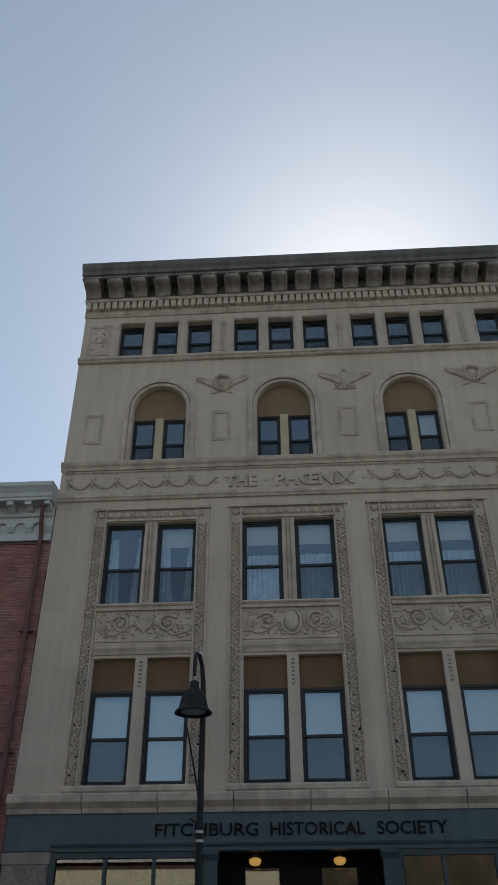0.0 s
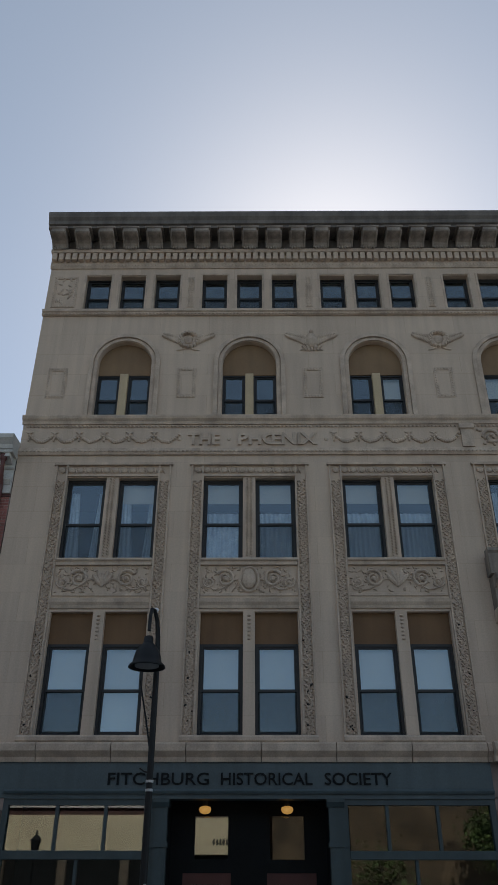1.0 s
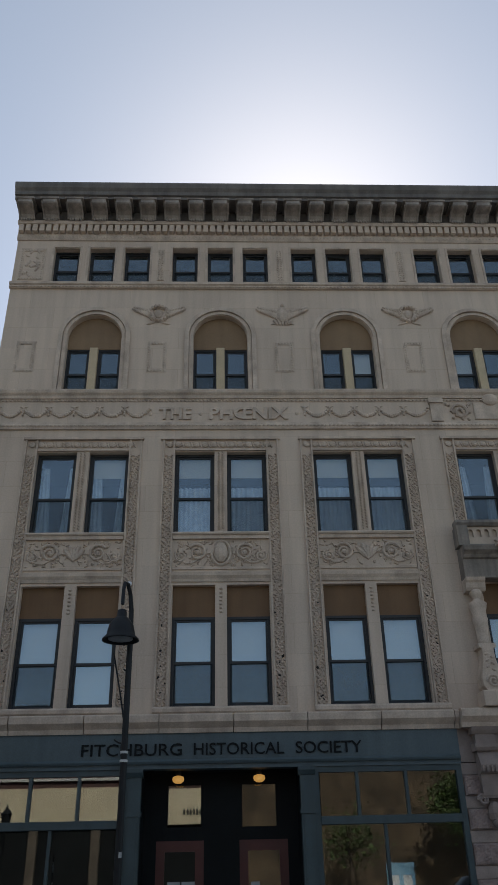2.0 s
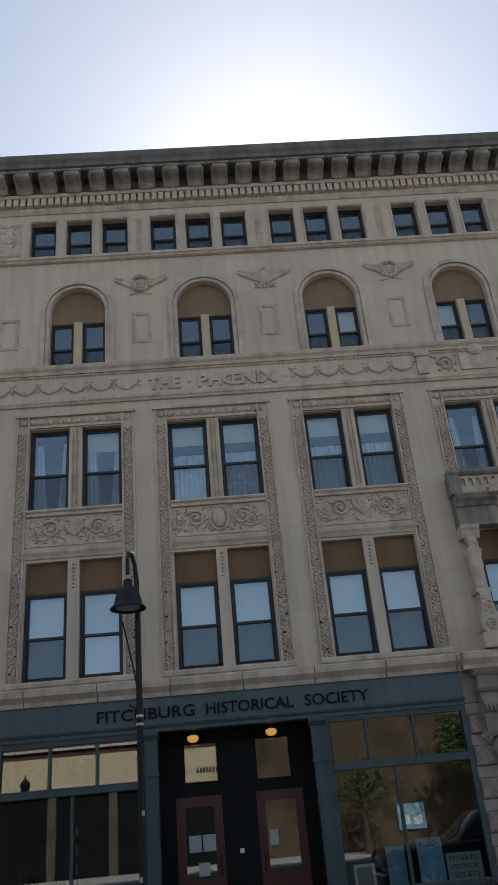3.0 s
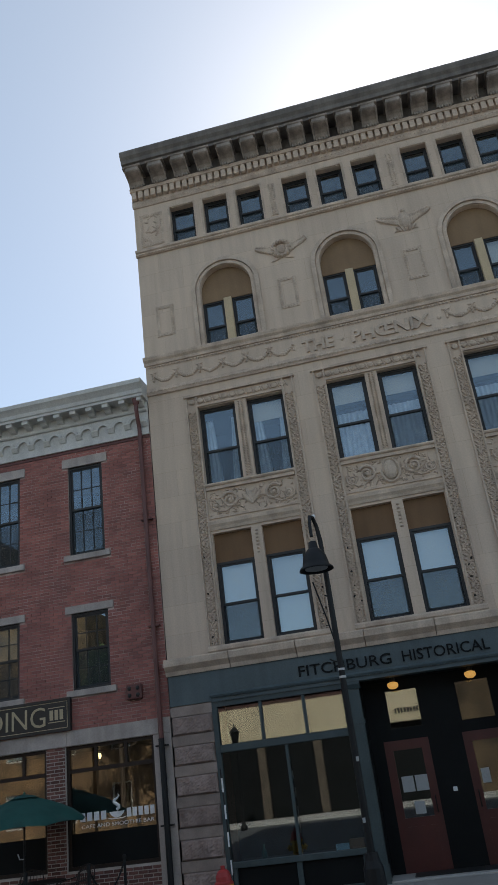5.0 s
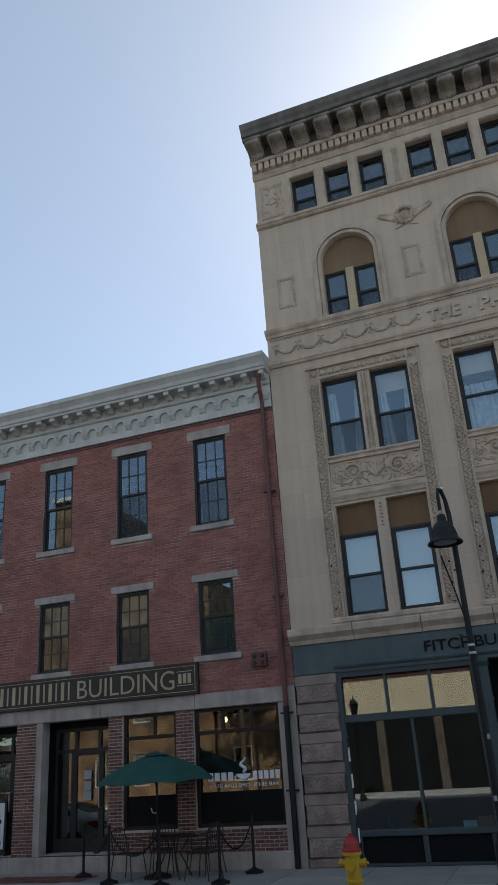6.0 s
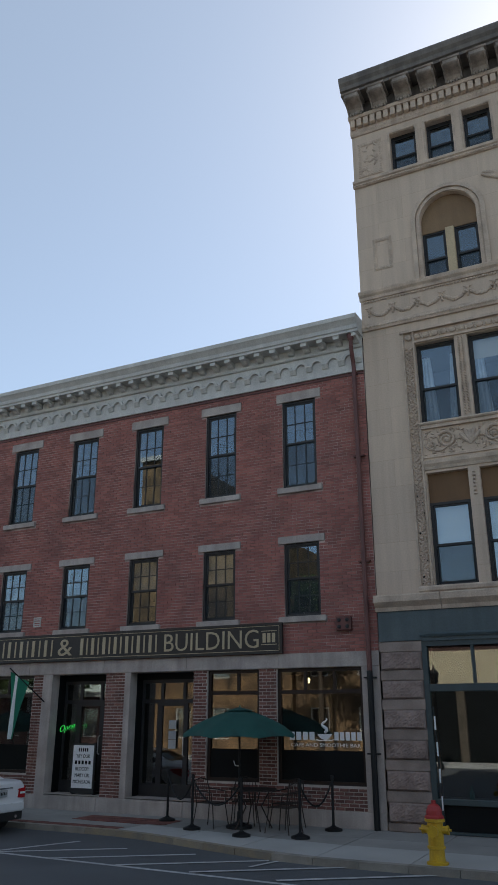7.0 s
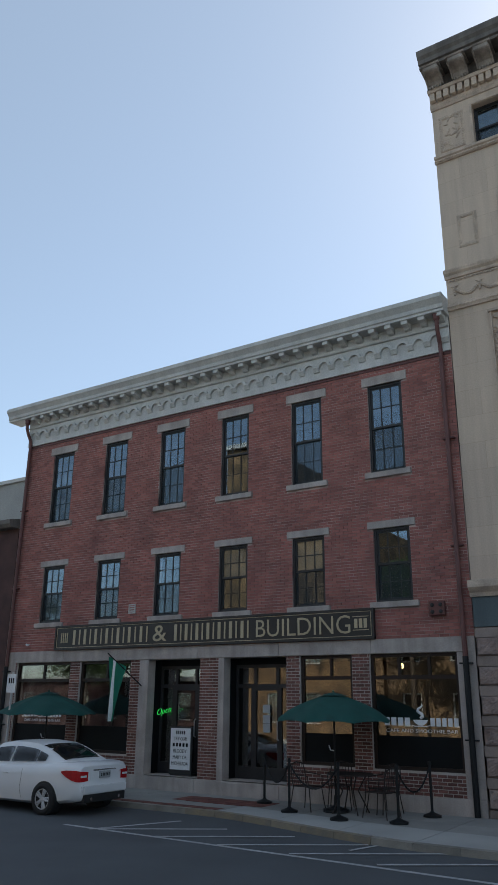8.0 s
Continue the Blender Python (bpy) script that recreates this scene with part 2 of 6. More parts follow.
BROWNMETAL = mat("brown_painted_metal", (0.04, 0.03, 0.027), (0.028, 0.021, 0.019), 0.55, spec=0.3, bump=0.05)
BROWNFRAME = mat("dark_brown_shop_frame", (0.03, 0.019, 0.015), (0.022, 0.014, 0.011), 0.5, bump=0.05, spec=0.3)
MODILLION = mat("weathered_modillion_stone", (0.4, 0.345, 0.3), (0.22, 0.19, 0.17), 0.85, scale=2.2, fine=30, bump=0.2, streak=0.3)
DARKBRICK = mat("dark_red_brick", (0.1, 0.05, 0.045), (0.06, 0.032, 0.03), 0.9, scale=2, bump=0.2)
STAINED = mat("dark_stained_limestone", (0.37, 0.315, 0.265), (0.17, 0.148, 0.13), 0.9, scale=1.6, fine=30, bump=0.2, streak=0.45)
GREYWALL = mat("grey_clapboard", (0.42, 0.42, 0.4), (0.34, 0.34, 0.33), 0.8, scale=1, bump=0.1)
BARK = mat("bark", (0.12, 0.085, 0.06), (0.07, 0.05, 0.035), 0.95, scale=6, bump=0.4)
LEAF = mat("leaf_green", (0.07, 0.11, 0.025), (0.045, 0.075, 0.018), 0.7, scale=3, bump=0.0, random_by="island", spread=0.4)


# ---- mesh helpers ----
def part(name, bm, material, parent=None, label="", smooth=False, normals=True):
    """Links a bmesh as one mesh object, under a thing or a part."""
    if normals:
        bmesh.ops.recalc_face_normals(bm, faces=bm.faces)
    me = bpy.data.meshes.new(name)
    bm.to_mesh(me)
    bm.free()
    if smooth:
        me.shade_smooth()
    me.materials.append(material)
    ob = new(name, me)
    if parent is not None:
        ob.parent = parent
    if label:
        ob["label"] = label
    return ob


def thing(name, label, category, group="", kind="", at=(0, 0, 0)):
    ob = new(name)
    ob.location = at
    return tagged(ob, label, category, group, kind)


def box(bm, x0, x1, y0, y1, z0, z1):
    v = [bm.verts.new((x, y, z)) for x in (x0, x1) for y in (y0, y1) for z in (z0, z1)]
    for f in ((0, 1, 3, 2), (4, 6, 7, 5), (0, 4, 5, 1), (2, 3, 7, 6), (0, 2, 6, 4), (1, 5, 7, 3)):
        bm.faces.new([v[i] for i in f])
    return v


def slab(x0, x1, y0, y1, z0, z1, bevel=0.0):
    bm = bmesh.new()
    box(bm, x0, x1, y0, y1, z0, z1)
    if bevel:
        bmesh.ops.bevel(bm, geom=bm.edges[:], offset=bevel, segments=1, affect="EDGES")
    return bm


def mould(bm, x0, x1, profile):
    """A moulding along x; profile: (y, z) round its section."""
    a = [bm.verts.new((x0, y, z)) for y, z in profile]
    b = [bm.verts.new((x1, y, z)) for y, z in profile]
    n = len(profile)
    for i in range(n):
        bm.faces.new((a[i], a[(i + 1) % n], b[(i + 1) % n], b[i]))
    bm.faces.new(a)
    bm.faces.new(b[::-1])


def prism(bm, outline, y0, y1):
    """An outline in x and z, from y0 back to y1."""
    a = [bm.verts.new((x, y0, z)) for x, z in outline]
    b = [bm.verts.new((x, y1, z)) for x, z in outline]
    n = len(outline)
    for i in range(n):
        bm.faces.new((a[i], a[(i + 1) % n], b[(i + 1) % n], b[i]))
    bm.faces.new(a)
    bm.faces.new(b[::-1])


def pierced(bm, outer, holes, y0, y1):
    """A wall with openings that go through it."""
    edges = []
    for loop in (outer, *holes):
        v = [bm.verts.new((x, y0, z)) for x, z in loop]
        edges += [bm.edges.new((v[i], v[(i + 1) % len(v)])) for i in range(len(v))]
    made = bmesh.ops.triangle_fill(bm, use_beauty=True, use_dissolve=False, edges=edges)
    faces = [g for g in made["geom"] if isinstance(g, bmesh.types.BMFace)]
    ext = bmesh.ops.extrude_face_region(bm, geom=faces, use_keep_orig=True)
    for g in ext["geom"]:
        if isinstance(g, bmesh.types.BMVert):
            g.co.y = y1


def rect(x0, x1, z0, z1):
    return [(x0, z0), (x1, z0), (x1, z1), (x0, z1)]


def arch(c, half, z0, spring, steps=20):
    return [(c - half, z0), (c + half, z0)] + [(c + half * math.cos(a), spring + half * math.sin(a))
                                             for a in [math.pi * i / steps for i in range(steps + 1)]]


def blob(bm, c, r, seg=8, rings=5, turn=0.0):
    """A rounded lump with radii r, turned in the wall's plane."""
    cx, cy, cz = c
    ct, st = math.cos(turn), math.sin(turn)
    rows = []
    for i in range(rings + 1):
        p = math.pi * i / rings
        k = 1 if i in (0, rings) else seg
        row = []
        for j in range(k):
            q = 2 * math.pi * j / seg
            x, y, z = r[0] * math.sin(p) * math.cos(q), r[1] * math.sin(p) * math.sin(q), r[2] * math.cos(p)
            row.append(bm.verts.new((cx + x * ct + z * st, cy + y, cz - x * st + z * ct)))
        rows.append(row)
    for a, b in zip(rows, rows[1:]):
        for j in range(seg):
            k = (j + 1) % seg
            if len(a) == 1:
                bm.faces.new((a[0], b[j], b[k]))
            elif len(b) == 1:
                bm.faces.new((a[j], b[0], a[k]))
            else:
                bm.faces.new((a[j], b[j], b[k], a[k]))


def tube(bm, pts, r, sides=6):
    """A round bar along pts; r: one radius or one for each point."""
    pts = [Vector(p) for p in pts]
    rs = r if isinstance(r, (list, tuple)) else [r] * len(pts)
    rings, up = [], None
    for i, p in enumerate(pts):
        d = (pts[min(i + 1, len(pts) - 1)] - pts[max(i - 1, 0)]).normalized()
        if up is None:
            up = Vector((0, 0, 1)) if abs(d.z) < 0.9 else Vector((1, 0, 0))
        side = d.cross(up).normalized()
        up = side.cross(d).normalized()
        rings.append([bm.verts.new(p + rs[i] * (side * math.cos(a) + up * math.sin(a)))
                      for a in [2 * math.pi * k / sides for k in range(sides)]])
    for a, b in zip(rings, rings[1:]):
        for k in range(sides):
            bm.faces.new((a[k], a[(k + 1) % sides], b[(k + 1) % sides], b[k]))
    bm.faces.new(rings[0][::-1])
    bm.faces.new(rings[-1])


def lathe(bm, profile, seg=16, at=(0, 0, 0)):
    """Turns (radius, z) pairs about the upright axis."""
    rows = []
    for r, z in profile:
        rows.append([bm.verts.new((at[0] + r * math.cos(a), at[1] + r * math.sin(a), at[2] + z))
                     for a in [2 * math.pi * k / seg for k in range(seg)]] if r > 1e-5 else [bm.verts.new((at[0], at[1], at[2] + z))])
    for a, b in zip(rows, rows[1:]):
        for k in range(seg):
            j = (k + 1) % seg
            if len(a) == 1 and len(b) == 1:
                continue
            if len(a) == 1:
                bm.faces.new((a[0], b[j], b[k]))
            elif len(b) == 1:
                bm.faces.new((a[k], a[j], b[0]))
            else:
                bm.faces.new((a[k], a[j], b[j], b[k]))
    for row, rev in ((rows[0], True), (rows[-1], False)):
        if len(row) > 1:
            bm.faces.new(row[::-1] if rev else row)


def spiral(cx, cz, y, r0, turns, flip=1, start=0.0, n=22):
    return [(cx + flip * r0 * (1 - 0.85 * i / n) * math.cos(start + turns * 2 * math.pi * i / n), y,
             cz + r0 * (1 - 0.85 * i / n) * math.sin(start + turns * 2 * math.pi * i / n)) for i in range(n + 1)]


def words(name, text, x0, x1, z0, z1, y, material, parent=None, depth=0.015, label="", bold=0.0):
    """Raised letters that fill the box from x0, z0 to x1, z1 on a wall that faces the street."""
    cu = bpy.data.curves.new(name, "FONT")
    cu.body, cu.extrude, cu.resolution_u, cu.offset = text, 1.0, 3, bold
    tmp = new("lettering", cu)
    dg = bpy.context.evaluated_depsgraph_get()
    me = bpy.data.meshes.new_from_object(tmp.evaluated_get(dg))
    bpy.data.objects.remove(tmp)
    co = [v.co.copy() for v in me.vertices]
    ax, bx = min(c.x for c in co), max(c.x for c in co)
    ay, by = min(c.y for c in co), max(c.y for c in co)
    for v, c in zip(me.vertices, co):
        v.co = (x0 + (c.x - ax) / (bx - ax) * (x1 - x0), y - (c.z + 1) / 2 * depth, z0 + (c.y - ay) / (by - ay) * (z1 - z0))
    me.name = name
    me.materials.clear()
    me.materials.append(material)
    ob = new(name, me)
    if parent is not None:
        ob.parent = parent
    if label:
        ob["label"] = label
    return ob


def bars(name, x0, x1, z0, z1, y, count, material, parent=None, fill=0.68, depth=0.012):
    """Plain upright bars."""
    w = (x1 - x0) / count
    for i in range(count):
        part(name, slab(x0 + i * w + w * (1 - fill) / 2, x0 + (i + 1) * w - w * (1 - fill) / 2, y - depth, y, z0, z1), material, parent)


def frame_bm(x0, x1, z0, z1, y0, y1, w, wb=None):
    """A rectangular frame of four bars."""
    bm = bmesh.new()
    wb = wb or w
    box(bm, x0, x0 + w, y0, y1, z0, z1)
    box(bm, x1 - w, x1, y0, y1, z0, z1)
    box(bm, x0 + w, x1 - w, y0, y1, z1 - w, z1)
    box(bm, x0 + w, x1 - w, y0, y1, z0, z0 + wb)
    return bm


def pane(x0, x1, z0, z1, y, parent, material):
    ob = part("pane", slab(x0, x1, y, y + 0.005, z0, z1), material, parent)
    ob.visible_shadow = False
    return ob


def sash_window(parent, x0, x1, z0, z1, y, meet, name="window", grid=(1, 1), fw=0.05, blind_up=None, blind_low=None, curtain=0.0, screen=True):
    """A double-hung window: frame, two sashes with their panes, and what hangs behind."""
    win = part(name, frame_bm(x0, x1, z0, z1, y, y + 0.12, fw), FRAME, parent)
    a, b = x0 + fw, x1 - fw
    for nm, za, zb, dy in (("upper_sash", meet - 0.02, z1 - fw, 0.03), ("lower_sash", z0 + fw, meet + 0.02, 0.065)):
        bm = frame_bm(a, b, za, zb, y + dy, y + dy + 0.035, 0.04, 0.05)
        for i in range(1, grid[0]):
            xx = a + (b - a) * i / grid[0]
            box(bm, xx - 0.011, xx + 0.011, y + dy + 0.004, y + dy + 0.03, za + 0.05, zb - 0.04)
        for i in range(1, grid[1]):
            zz = za + (zb - za) * i / grid[1]
            box(bm, a + 0.04, b - 0.04, y + dy + 0.006, y + dy + 0.028, zz - 0.011, zz + 0.011)
        part(nm, bm, FRAME, win)
        pane(a + 0.03, b - 0.03, za + 0.03, zb - 0.03, y + dy + 0.016, win, GLASS)
    if screen:                                          # fly screen over the lower half
        part("fly_screen", slab(a, b, y + 0.05, y + 0.053, z0 + fw, meet - 0.022), SCREEN, win, "grey fly screen")
    if blind_up:
        part("upper_blind", slab(a + 0.01, b - 0.01, y + 0.14, y + 0.143, meet - 0.01, z1 - 0.02), blind_up, win)
    if blind_low:
        part("lower_blind", slab(a + 0.01, b - 0.01, y + 0.15, y + 0.153, z0 + 0.03, meet), blind_low, win)
    if curtain:
        bm = bmesh.new()
        n = 36
        top = z0 + (z1 - z0) * curtain
        row = [(a + (b - a) * i / n, y + 0.2 + 0.025 * math.sin(i * 1.3) + 0.01 * math.sin(i * 0.47)) for i in range(n + 1)]
        lo = [bm.verts.new((px, py, z0 + 0.02)) for px, py in row]
        hi = [bm.verts.new((px, py, top)) for px, py in row]
        for i in range(n):
            bm.faces.new((lo[i], lo[i + 1], hi[i + 1], hi[i]))
        part("curtain", bm, CURTAIN, win, smooth=True)
    return win


# ---- ground ----
def curb_y(x):
    """The kerb's line: the pavement is wider in front of the stone building."""
    if x < -9.6:
        return -2.35
    if x > -4.2:
        return -3.55
    s = (x + 9.6) / 5.4
    return -2.35 - 1.2 * (3 * s * s - 2 * s ** 3)


STREET = -0.1
bm = bmesh.new()
g = [bm.verts.new(p) for p in ((-400, -400, STREET), (400, -400, STREET), (400, 400, STREET), (-400, 400, STREET))]
bm.faces.new(g)
tagged(part("ground", bm, ASPHALT), "dark grey asphalt street that runs past the buildings", "road", kind="structure")

pavement = thing("pavement", "grey concrete pavement in front of the buildings", "pavement", kind="structure")
XS = [-30 + 1.5 * i for i in range(35)]
bm = bmesh.new()
prev = None
for x in [-40] + XS + [40]:
    cy = curb_y(x) + 0.15
    row = [bm.verts.new(p) for p in ((x, 0.1, -0.012), (x, cy, -0.012), (x, cy, STREET - 0.1), (x, 0.1, STREET - 0.1))]
    if prev:
        for i in range(4):
            bm.faces.new((prev[i], prev[(i + 1) % 4], row[(i + 1) % 4], row[i]))
    prev = row
part("bed", bm, CONCRETE, pavement)


def flag(x0, x1, f0, f1, material, z=0.0, gap=0.008, name="paving_slab"):
    """A slab between two x, from share f0 to share f1 of the way from wall to kerb."""
    b = bmesh.new()
    ya0, ya1 = curb_y(x0) + 0.155, curb_y(x1) + 0.155
    q = [(x0 + gap, ya0 * f0 - gap), (x1 - gap, ya1 * f0 - gap), (x1 - gap, ya1 * f1 + gap), (x0 + gap, ya0 * f1 + gap)]
    top = [b.verts.new((px, py, z)) for px, py in q]
    low = [b.verts.new((px, py, -0.03)) for px, py in q]
    b.faces.new(top)
    for i in range(4):
        b.faces.new((top[i], low[i], low[(i + 1) % 4], top[(i + 1) % 4]))
    return part(name, b, material, pavement)


def pavers(x0, x1, ya, yb, z=0.004):
    """Red pavers in a running bond, joined."""
    b = bmesh.new()
    y, k = ya, 0
    while y < yb - 0.02:
        x = x0 - (0.1 if k % 2 else 0)
        while x < x1:
            xa, xb = max(x, x0) + 0.003, min(x + 0.2, x1) - 0.003
            if xb - xa > 0.02:
                box(b, xa, xb, y + 0.003, min(y + 0.1, yb) - 0.003, -0.03, z + random.uniform(-0.002, 0.002))
            x += 0.2
        y += 0.1
        k += 1
    return tagged(part("pavers", b, PAVER, pavement), kind="stuff")


for i in range(-20, 14):
    x0, x1 = i * 1.5, i * 1.5 + 1.5
    pale = -9.0 <= x0 < 12
    flag(x0, x1, 0.03, 0.34, CONCRETE)
    if not (-11 < x0 < -9):
        flag(x0, x1, 0.34, 0.62, CONCRETE)
    flag(x0, x1, 0.62, 0.995, NEWCONCRETE if pale else CONCRETE, 0.002)
pavers(-10.9, -8.6, -1.3, -0.55, 0.006)
pavers(-15.0, -9.1, -2.18, -1.92, 0.008)
for i in range(-20, 14):
    for h in range(2):
        x0, x1 = i * 1.5 + h * 0.75, i * 1.5 + h * 0.75 + 0.75
        b = bmesh.new()
        q = [(x0 + 0.004, curb_y(x0) + 0.15), (x1 - 0.004, curb_y(x1) + 0.15), (x1 - 0.004, curb_y(x1)), (x0 + 0.004, curb_y(x0))]
        top = [b.verts.new((px, py, 0.006)) for px, py in q]
        low = [b.verts.new((px, py, STREET - 0.05)) for px, py in q]
        b.faces.new(top)
        for k in range(4):
            b.faces.new((top[k], low[k], low[(k + 1) % 4], top[(k + 1) % 4]))
        part("kerb_stone", b, YELLOWCURB if -9.8 < x0 < -5.4 else CURB, pavement)

markings = thing("road_marking", "worn white painted hatching for a no-parking strip", "road marking", kind="structure")


LIFT = [STREET + 0.004]


def stripe(xa, ya, xb, yb, w=0.1):
    b = bmesh.new()
    LIFT[0] += 0.0012
    h = LIFT[0]
    d = Vector((xb - xa, yb - ya, 0)).normalized()
    s = Vector((-d.y, d.x, 0)) * w / 2
    b.faces.new([b.verts.new(Vector(p) + k) for p, k in (((xa, ya, h), s), ((xb, yb, h), s),
                                                        ((xb, yb, h), -s), ((xa, ya, h), -s))])
    part("painted_line", b, ROADPAINT, markings)


stripe(-10.63, -4.78, -2.2, -5.14)
stripe(-9.9, -4.93, -9.2, -3.2)
for hx in (-9.9, -8.54, -7.2, -5.9, -4.5):
    stripe(hx, -4.9, hx + 1.95, -3.5)
stripe(-5.28, -4.14, -5.1, -3.5, 0.07)
stripe(-2.2, -5.14, 12, -5.3)


# ---- stone building ----
BAYS = (-2.06, 1.03, 4.15, 7.43)
L, R = -4.31, 9.6
stone = thing("stone_building", "five-storey buff limestone commercial block with carved ornament and a deep cornice", "building")

# front wall from the belt course up, with its openings
holes = []
for c in BAYS:
    if c < 7:
        holes += [rect(c - 1.0, c - 0.12, 4.6, 7.02), rect(c + 0.12, c + 1.0, 4.6, 7.02)]
    else:
        holes += [rect(c - 0.95, c + 0.95, 4.6, 7.02)]
    holes += [rect(c - 1.03, c - 0.14, 8.17, 10.14), rect(c + 0.14, c + 1.03, 8.17, 10.14)]
    holes.append(arch(c, 0.66, 11.79, 13.37))
    holes += [rect(c + o - 0.33, c + o + 0.33, 15.08, 16.24) for o in (-0.92, 0, 0.92)]
bm = bmesh.new()
pierced(bm, rect(L, R, 4.3, 17.4), holes, 0, 0.35)
part("front_wall", bm, STONE, stone)

bm = bmesh.new()                                       # shell behind the front
box(bm, L, L + 0.3, 0.35, 14, -0.1, 17.4)
box(bm, R - 0.3, R, 0.35, 14, -0.1, 17.4)
box(bm, L + 0.3, R - 0.3, 13.7, 14, -0.1, 17.4)
part("side_wall", bm, mat("common_brick", (0.22, 0.1, 0.07), (0.16, 0.07, 0.05), 0.9, scale=2, bump=0.2), stone)
part("roof", slab(L, R, 0.0, 14, 17.4, 17.6), CORNICE, stone)
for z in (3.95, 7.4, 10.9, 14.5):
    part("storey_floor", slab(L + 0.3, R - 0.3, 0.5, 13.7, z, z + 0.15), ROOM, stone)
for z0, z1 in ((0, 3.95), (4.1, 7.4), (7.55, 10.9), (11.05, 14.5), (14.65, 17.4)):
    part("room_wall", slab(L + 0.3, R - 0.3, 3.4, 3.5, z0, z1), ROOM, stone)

# cornice: crown, soffit, modillions, dentils
bm = bmesh.new()
mould(bm, L - 0.06, R + 0.12, [(0.0, 17.42), (-0.6, 17.42), (-0.6, 17.5), (-0.66, 17.52), (-0.68, 17.62), (-0.74, 17.7), (-0.77, 17.8),
                               (-0.77, 17.86), (0.2, 17.9), (0.2, 17.42)])
part("cornice_crown", bm, CORNICE, stone, "weathered grey-brown painted cornice")
bm = bmesh.new()
mould(bm, L - 0.03, R + 0.03, [(0, 17.02), (-0.1, 17.02), (-0.13, 17.1), (-0.13, 17.42), (0, 17.42)])
part("cornice_bed", bm, CORNICE, stone)
bm = bmesh.new()
mould(bm, L - 0.02, R + 0.02, [(0.001, 16.5), (-0.03, 16.5), (-0.06, 16.56), (-0.06, 16.66), (0.001, 16.66)])
mould(bm, L - 0.02, R + 0.02, [(0.001, 16.66), (-0.045, 16.66), (-0.045, 16.94), (0.001, 16.94)])
mould(bm, L - 0.02, R + 0.02, [(0.001, 16.94), (-0.19, 16.94), (-0.22, 17.02), (0.001, 17.02)])
part("dentil_course", bm, CARVED, stone)
bm = bmesh.new()
prof = [(0, 0.0), (-0.1, 0.0), (-0.13, 0.05), (-0.17, 0.1), (-0.26, 0.145), (-0.4, 0.165), (-0.48, 0.19), (-0.51, 0.22), (-0.51, 0.32), (0, 0.32)]
mould(bm, -0.18, 0.18, prof)
mould(bm, -0.24, 0.24, [(0, 0.32), (-0.53, 0.32), (-0.55, 0.36), (0, 0.36)])
for sx in (-0.19, 0.19):                             # scrolled side ribs
    tube(bm, [(sx, y - 0.012, z - 0.012) for y, z in prof[1:8]], 0.026, 6)
    blob(bm, (sx, -0.47, 0.2), (0.028, 0.05, 0.05), 8, 5)
    blob(bm, (sx, -0.1, 0.02), (0.028, 0.04, 0.045), 8, 5)
for sx in (-0.14, -0.07, 0.0, 0.07, 0.14):             # a row of small pendants
    blob(bm, (sx, -0.115, -0.02), (0.028, 0.035, 0.055), 6, 4)
modillion = part("modillion", bm, MODILLION, stone)
modillion.location = (L + 0.22, -0.13, 17.06)
for i in range(1, 22):
    o = modillion.copy()
    scene.collection.objects.link(o)
    o.location.x = L + 0.22 + i * 0.641
dent = part("dentil", slab(-0.064, 0.064, -0.17, -0.04, 16.71, 16.94, 0.006), CARVED, stone)
dent.location.x = L + 0.08
for i in range(1, 77):
    o = dent.copy()
    scene.collection.objects.link(o)
    o.location.x = L + 0.08 + i * 0.1805
# belt courses and frieze
for name, prof in (("sill_band", [(0.001, 14.86), (-0.05, 14.86), (-0.075, 14.9), (-0.05, 14.95), (-0.09, 14.98), (-0.09, 15.05), (0.001, 15.08)]),
                   ("arch_ledge", [(0.001, 11.55), (-0.04, 11.55), (-0.06, 11.62), (-0.11, 11.67), (-0.13, 11.73), (-0.13, 11.76), (0.001, 11.79)]),
                   ("frieze_mould", [(0.001, 10.72), (-0.05, 10.72), (-0.08, 10.8), (-0.05, 10.84), (-0.04, 10.9), (0.001, 10.9)]),
                   ("belt_course", [(0.3, 4.12), (-0.1, 4.12), (-0.12, 4.2), (-0.19, 4.27), (-0.22, 4.3), (-0.22, 4.42), (-0.19, 4.45), (0.001, 4.47), (0.3, 4.47)])):
    bm = bmesh.new()
    if name == "belt_course":
        x = L - 0.02
        while x < 5.5:
            b2 = bmesh.new()
            mould(b2, x, min(x + 1.384, 5.55), prof)
            part("belt_stone", b2, CARVED, stone)
            x += 1.4
        mould(bm, 5.56, R, [(y - (0.14 if y < 0 else 0), z) for y, z in prof])
    else:
        mould(bm, L - 0.02, R + 0.02, prof)
    part(name, bm, CARVED, stone)
bm = bmesh.new()                                       # carved key pattern under the arch ledge and rope on the bands
x = L + 0.1
while x < R - 0.1:
    blob(bm, (x, -0.03, 11.5), (0.035, 0.025, 0.03), 6, 4)
    blob(bm, (x, -0.078, 14.9), (0.04, 0.022, 0.03), 6, 4, 0.6)
    blob(bm, (x + 0.04, -0.08, 10.8), (0.04, 0.02, 0.03), 6, 4)
    blob(bm, (x + 0.02, -0.055, 16.6), (0.03, 0.025, 0.04), 6, 4)
    x += 0.09
tagged(part("beading", bm, CARVED, stone), kind="stuff")


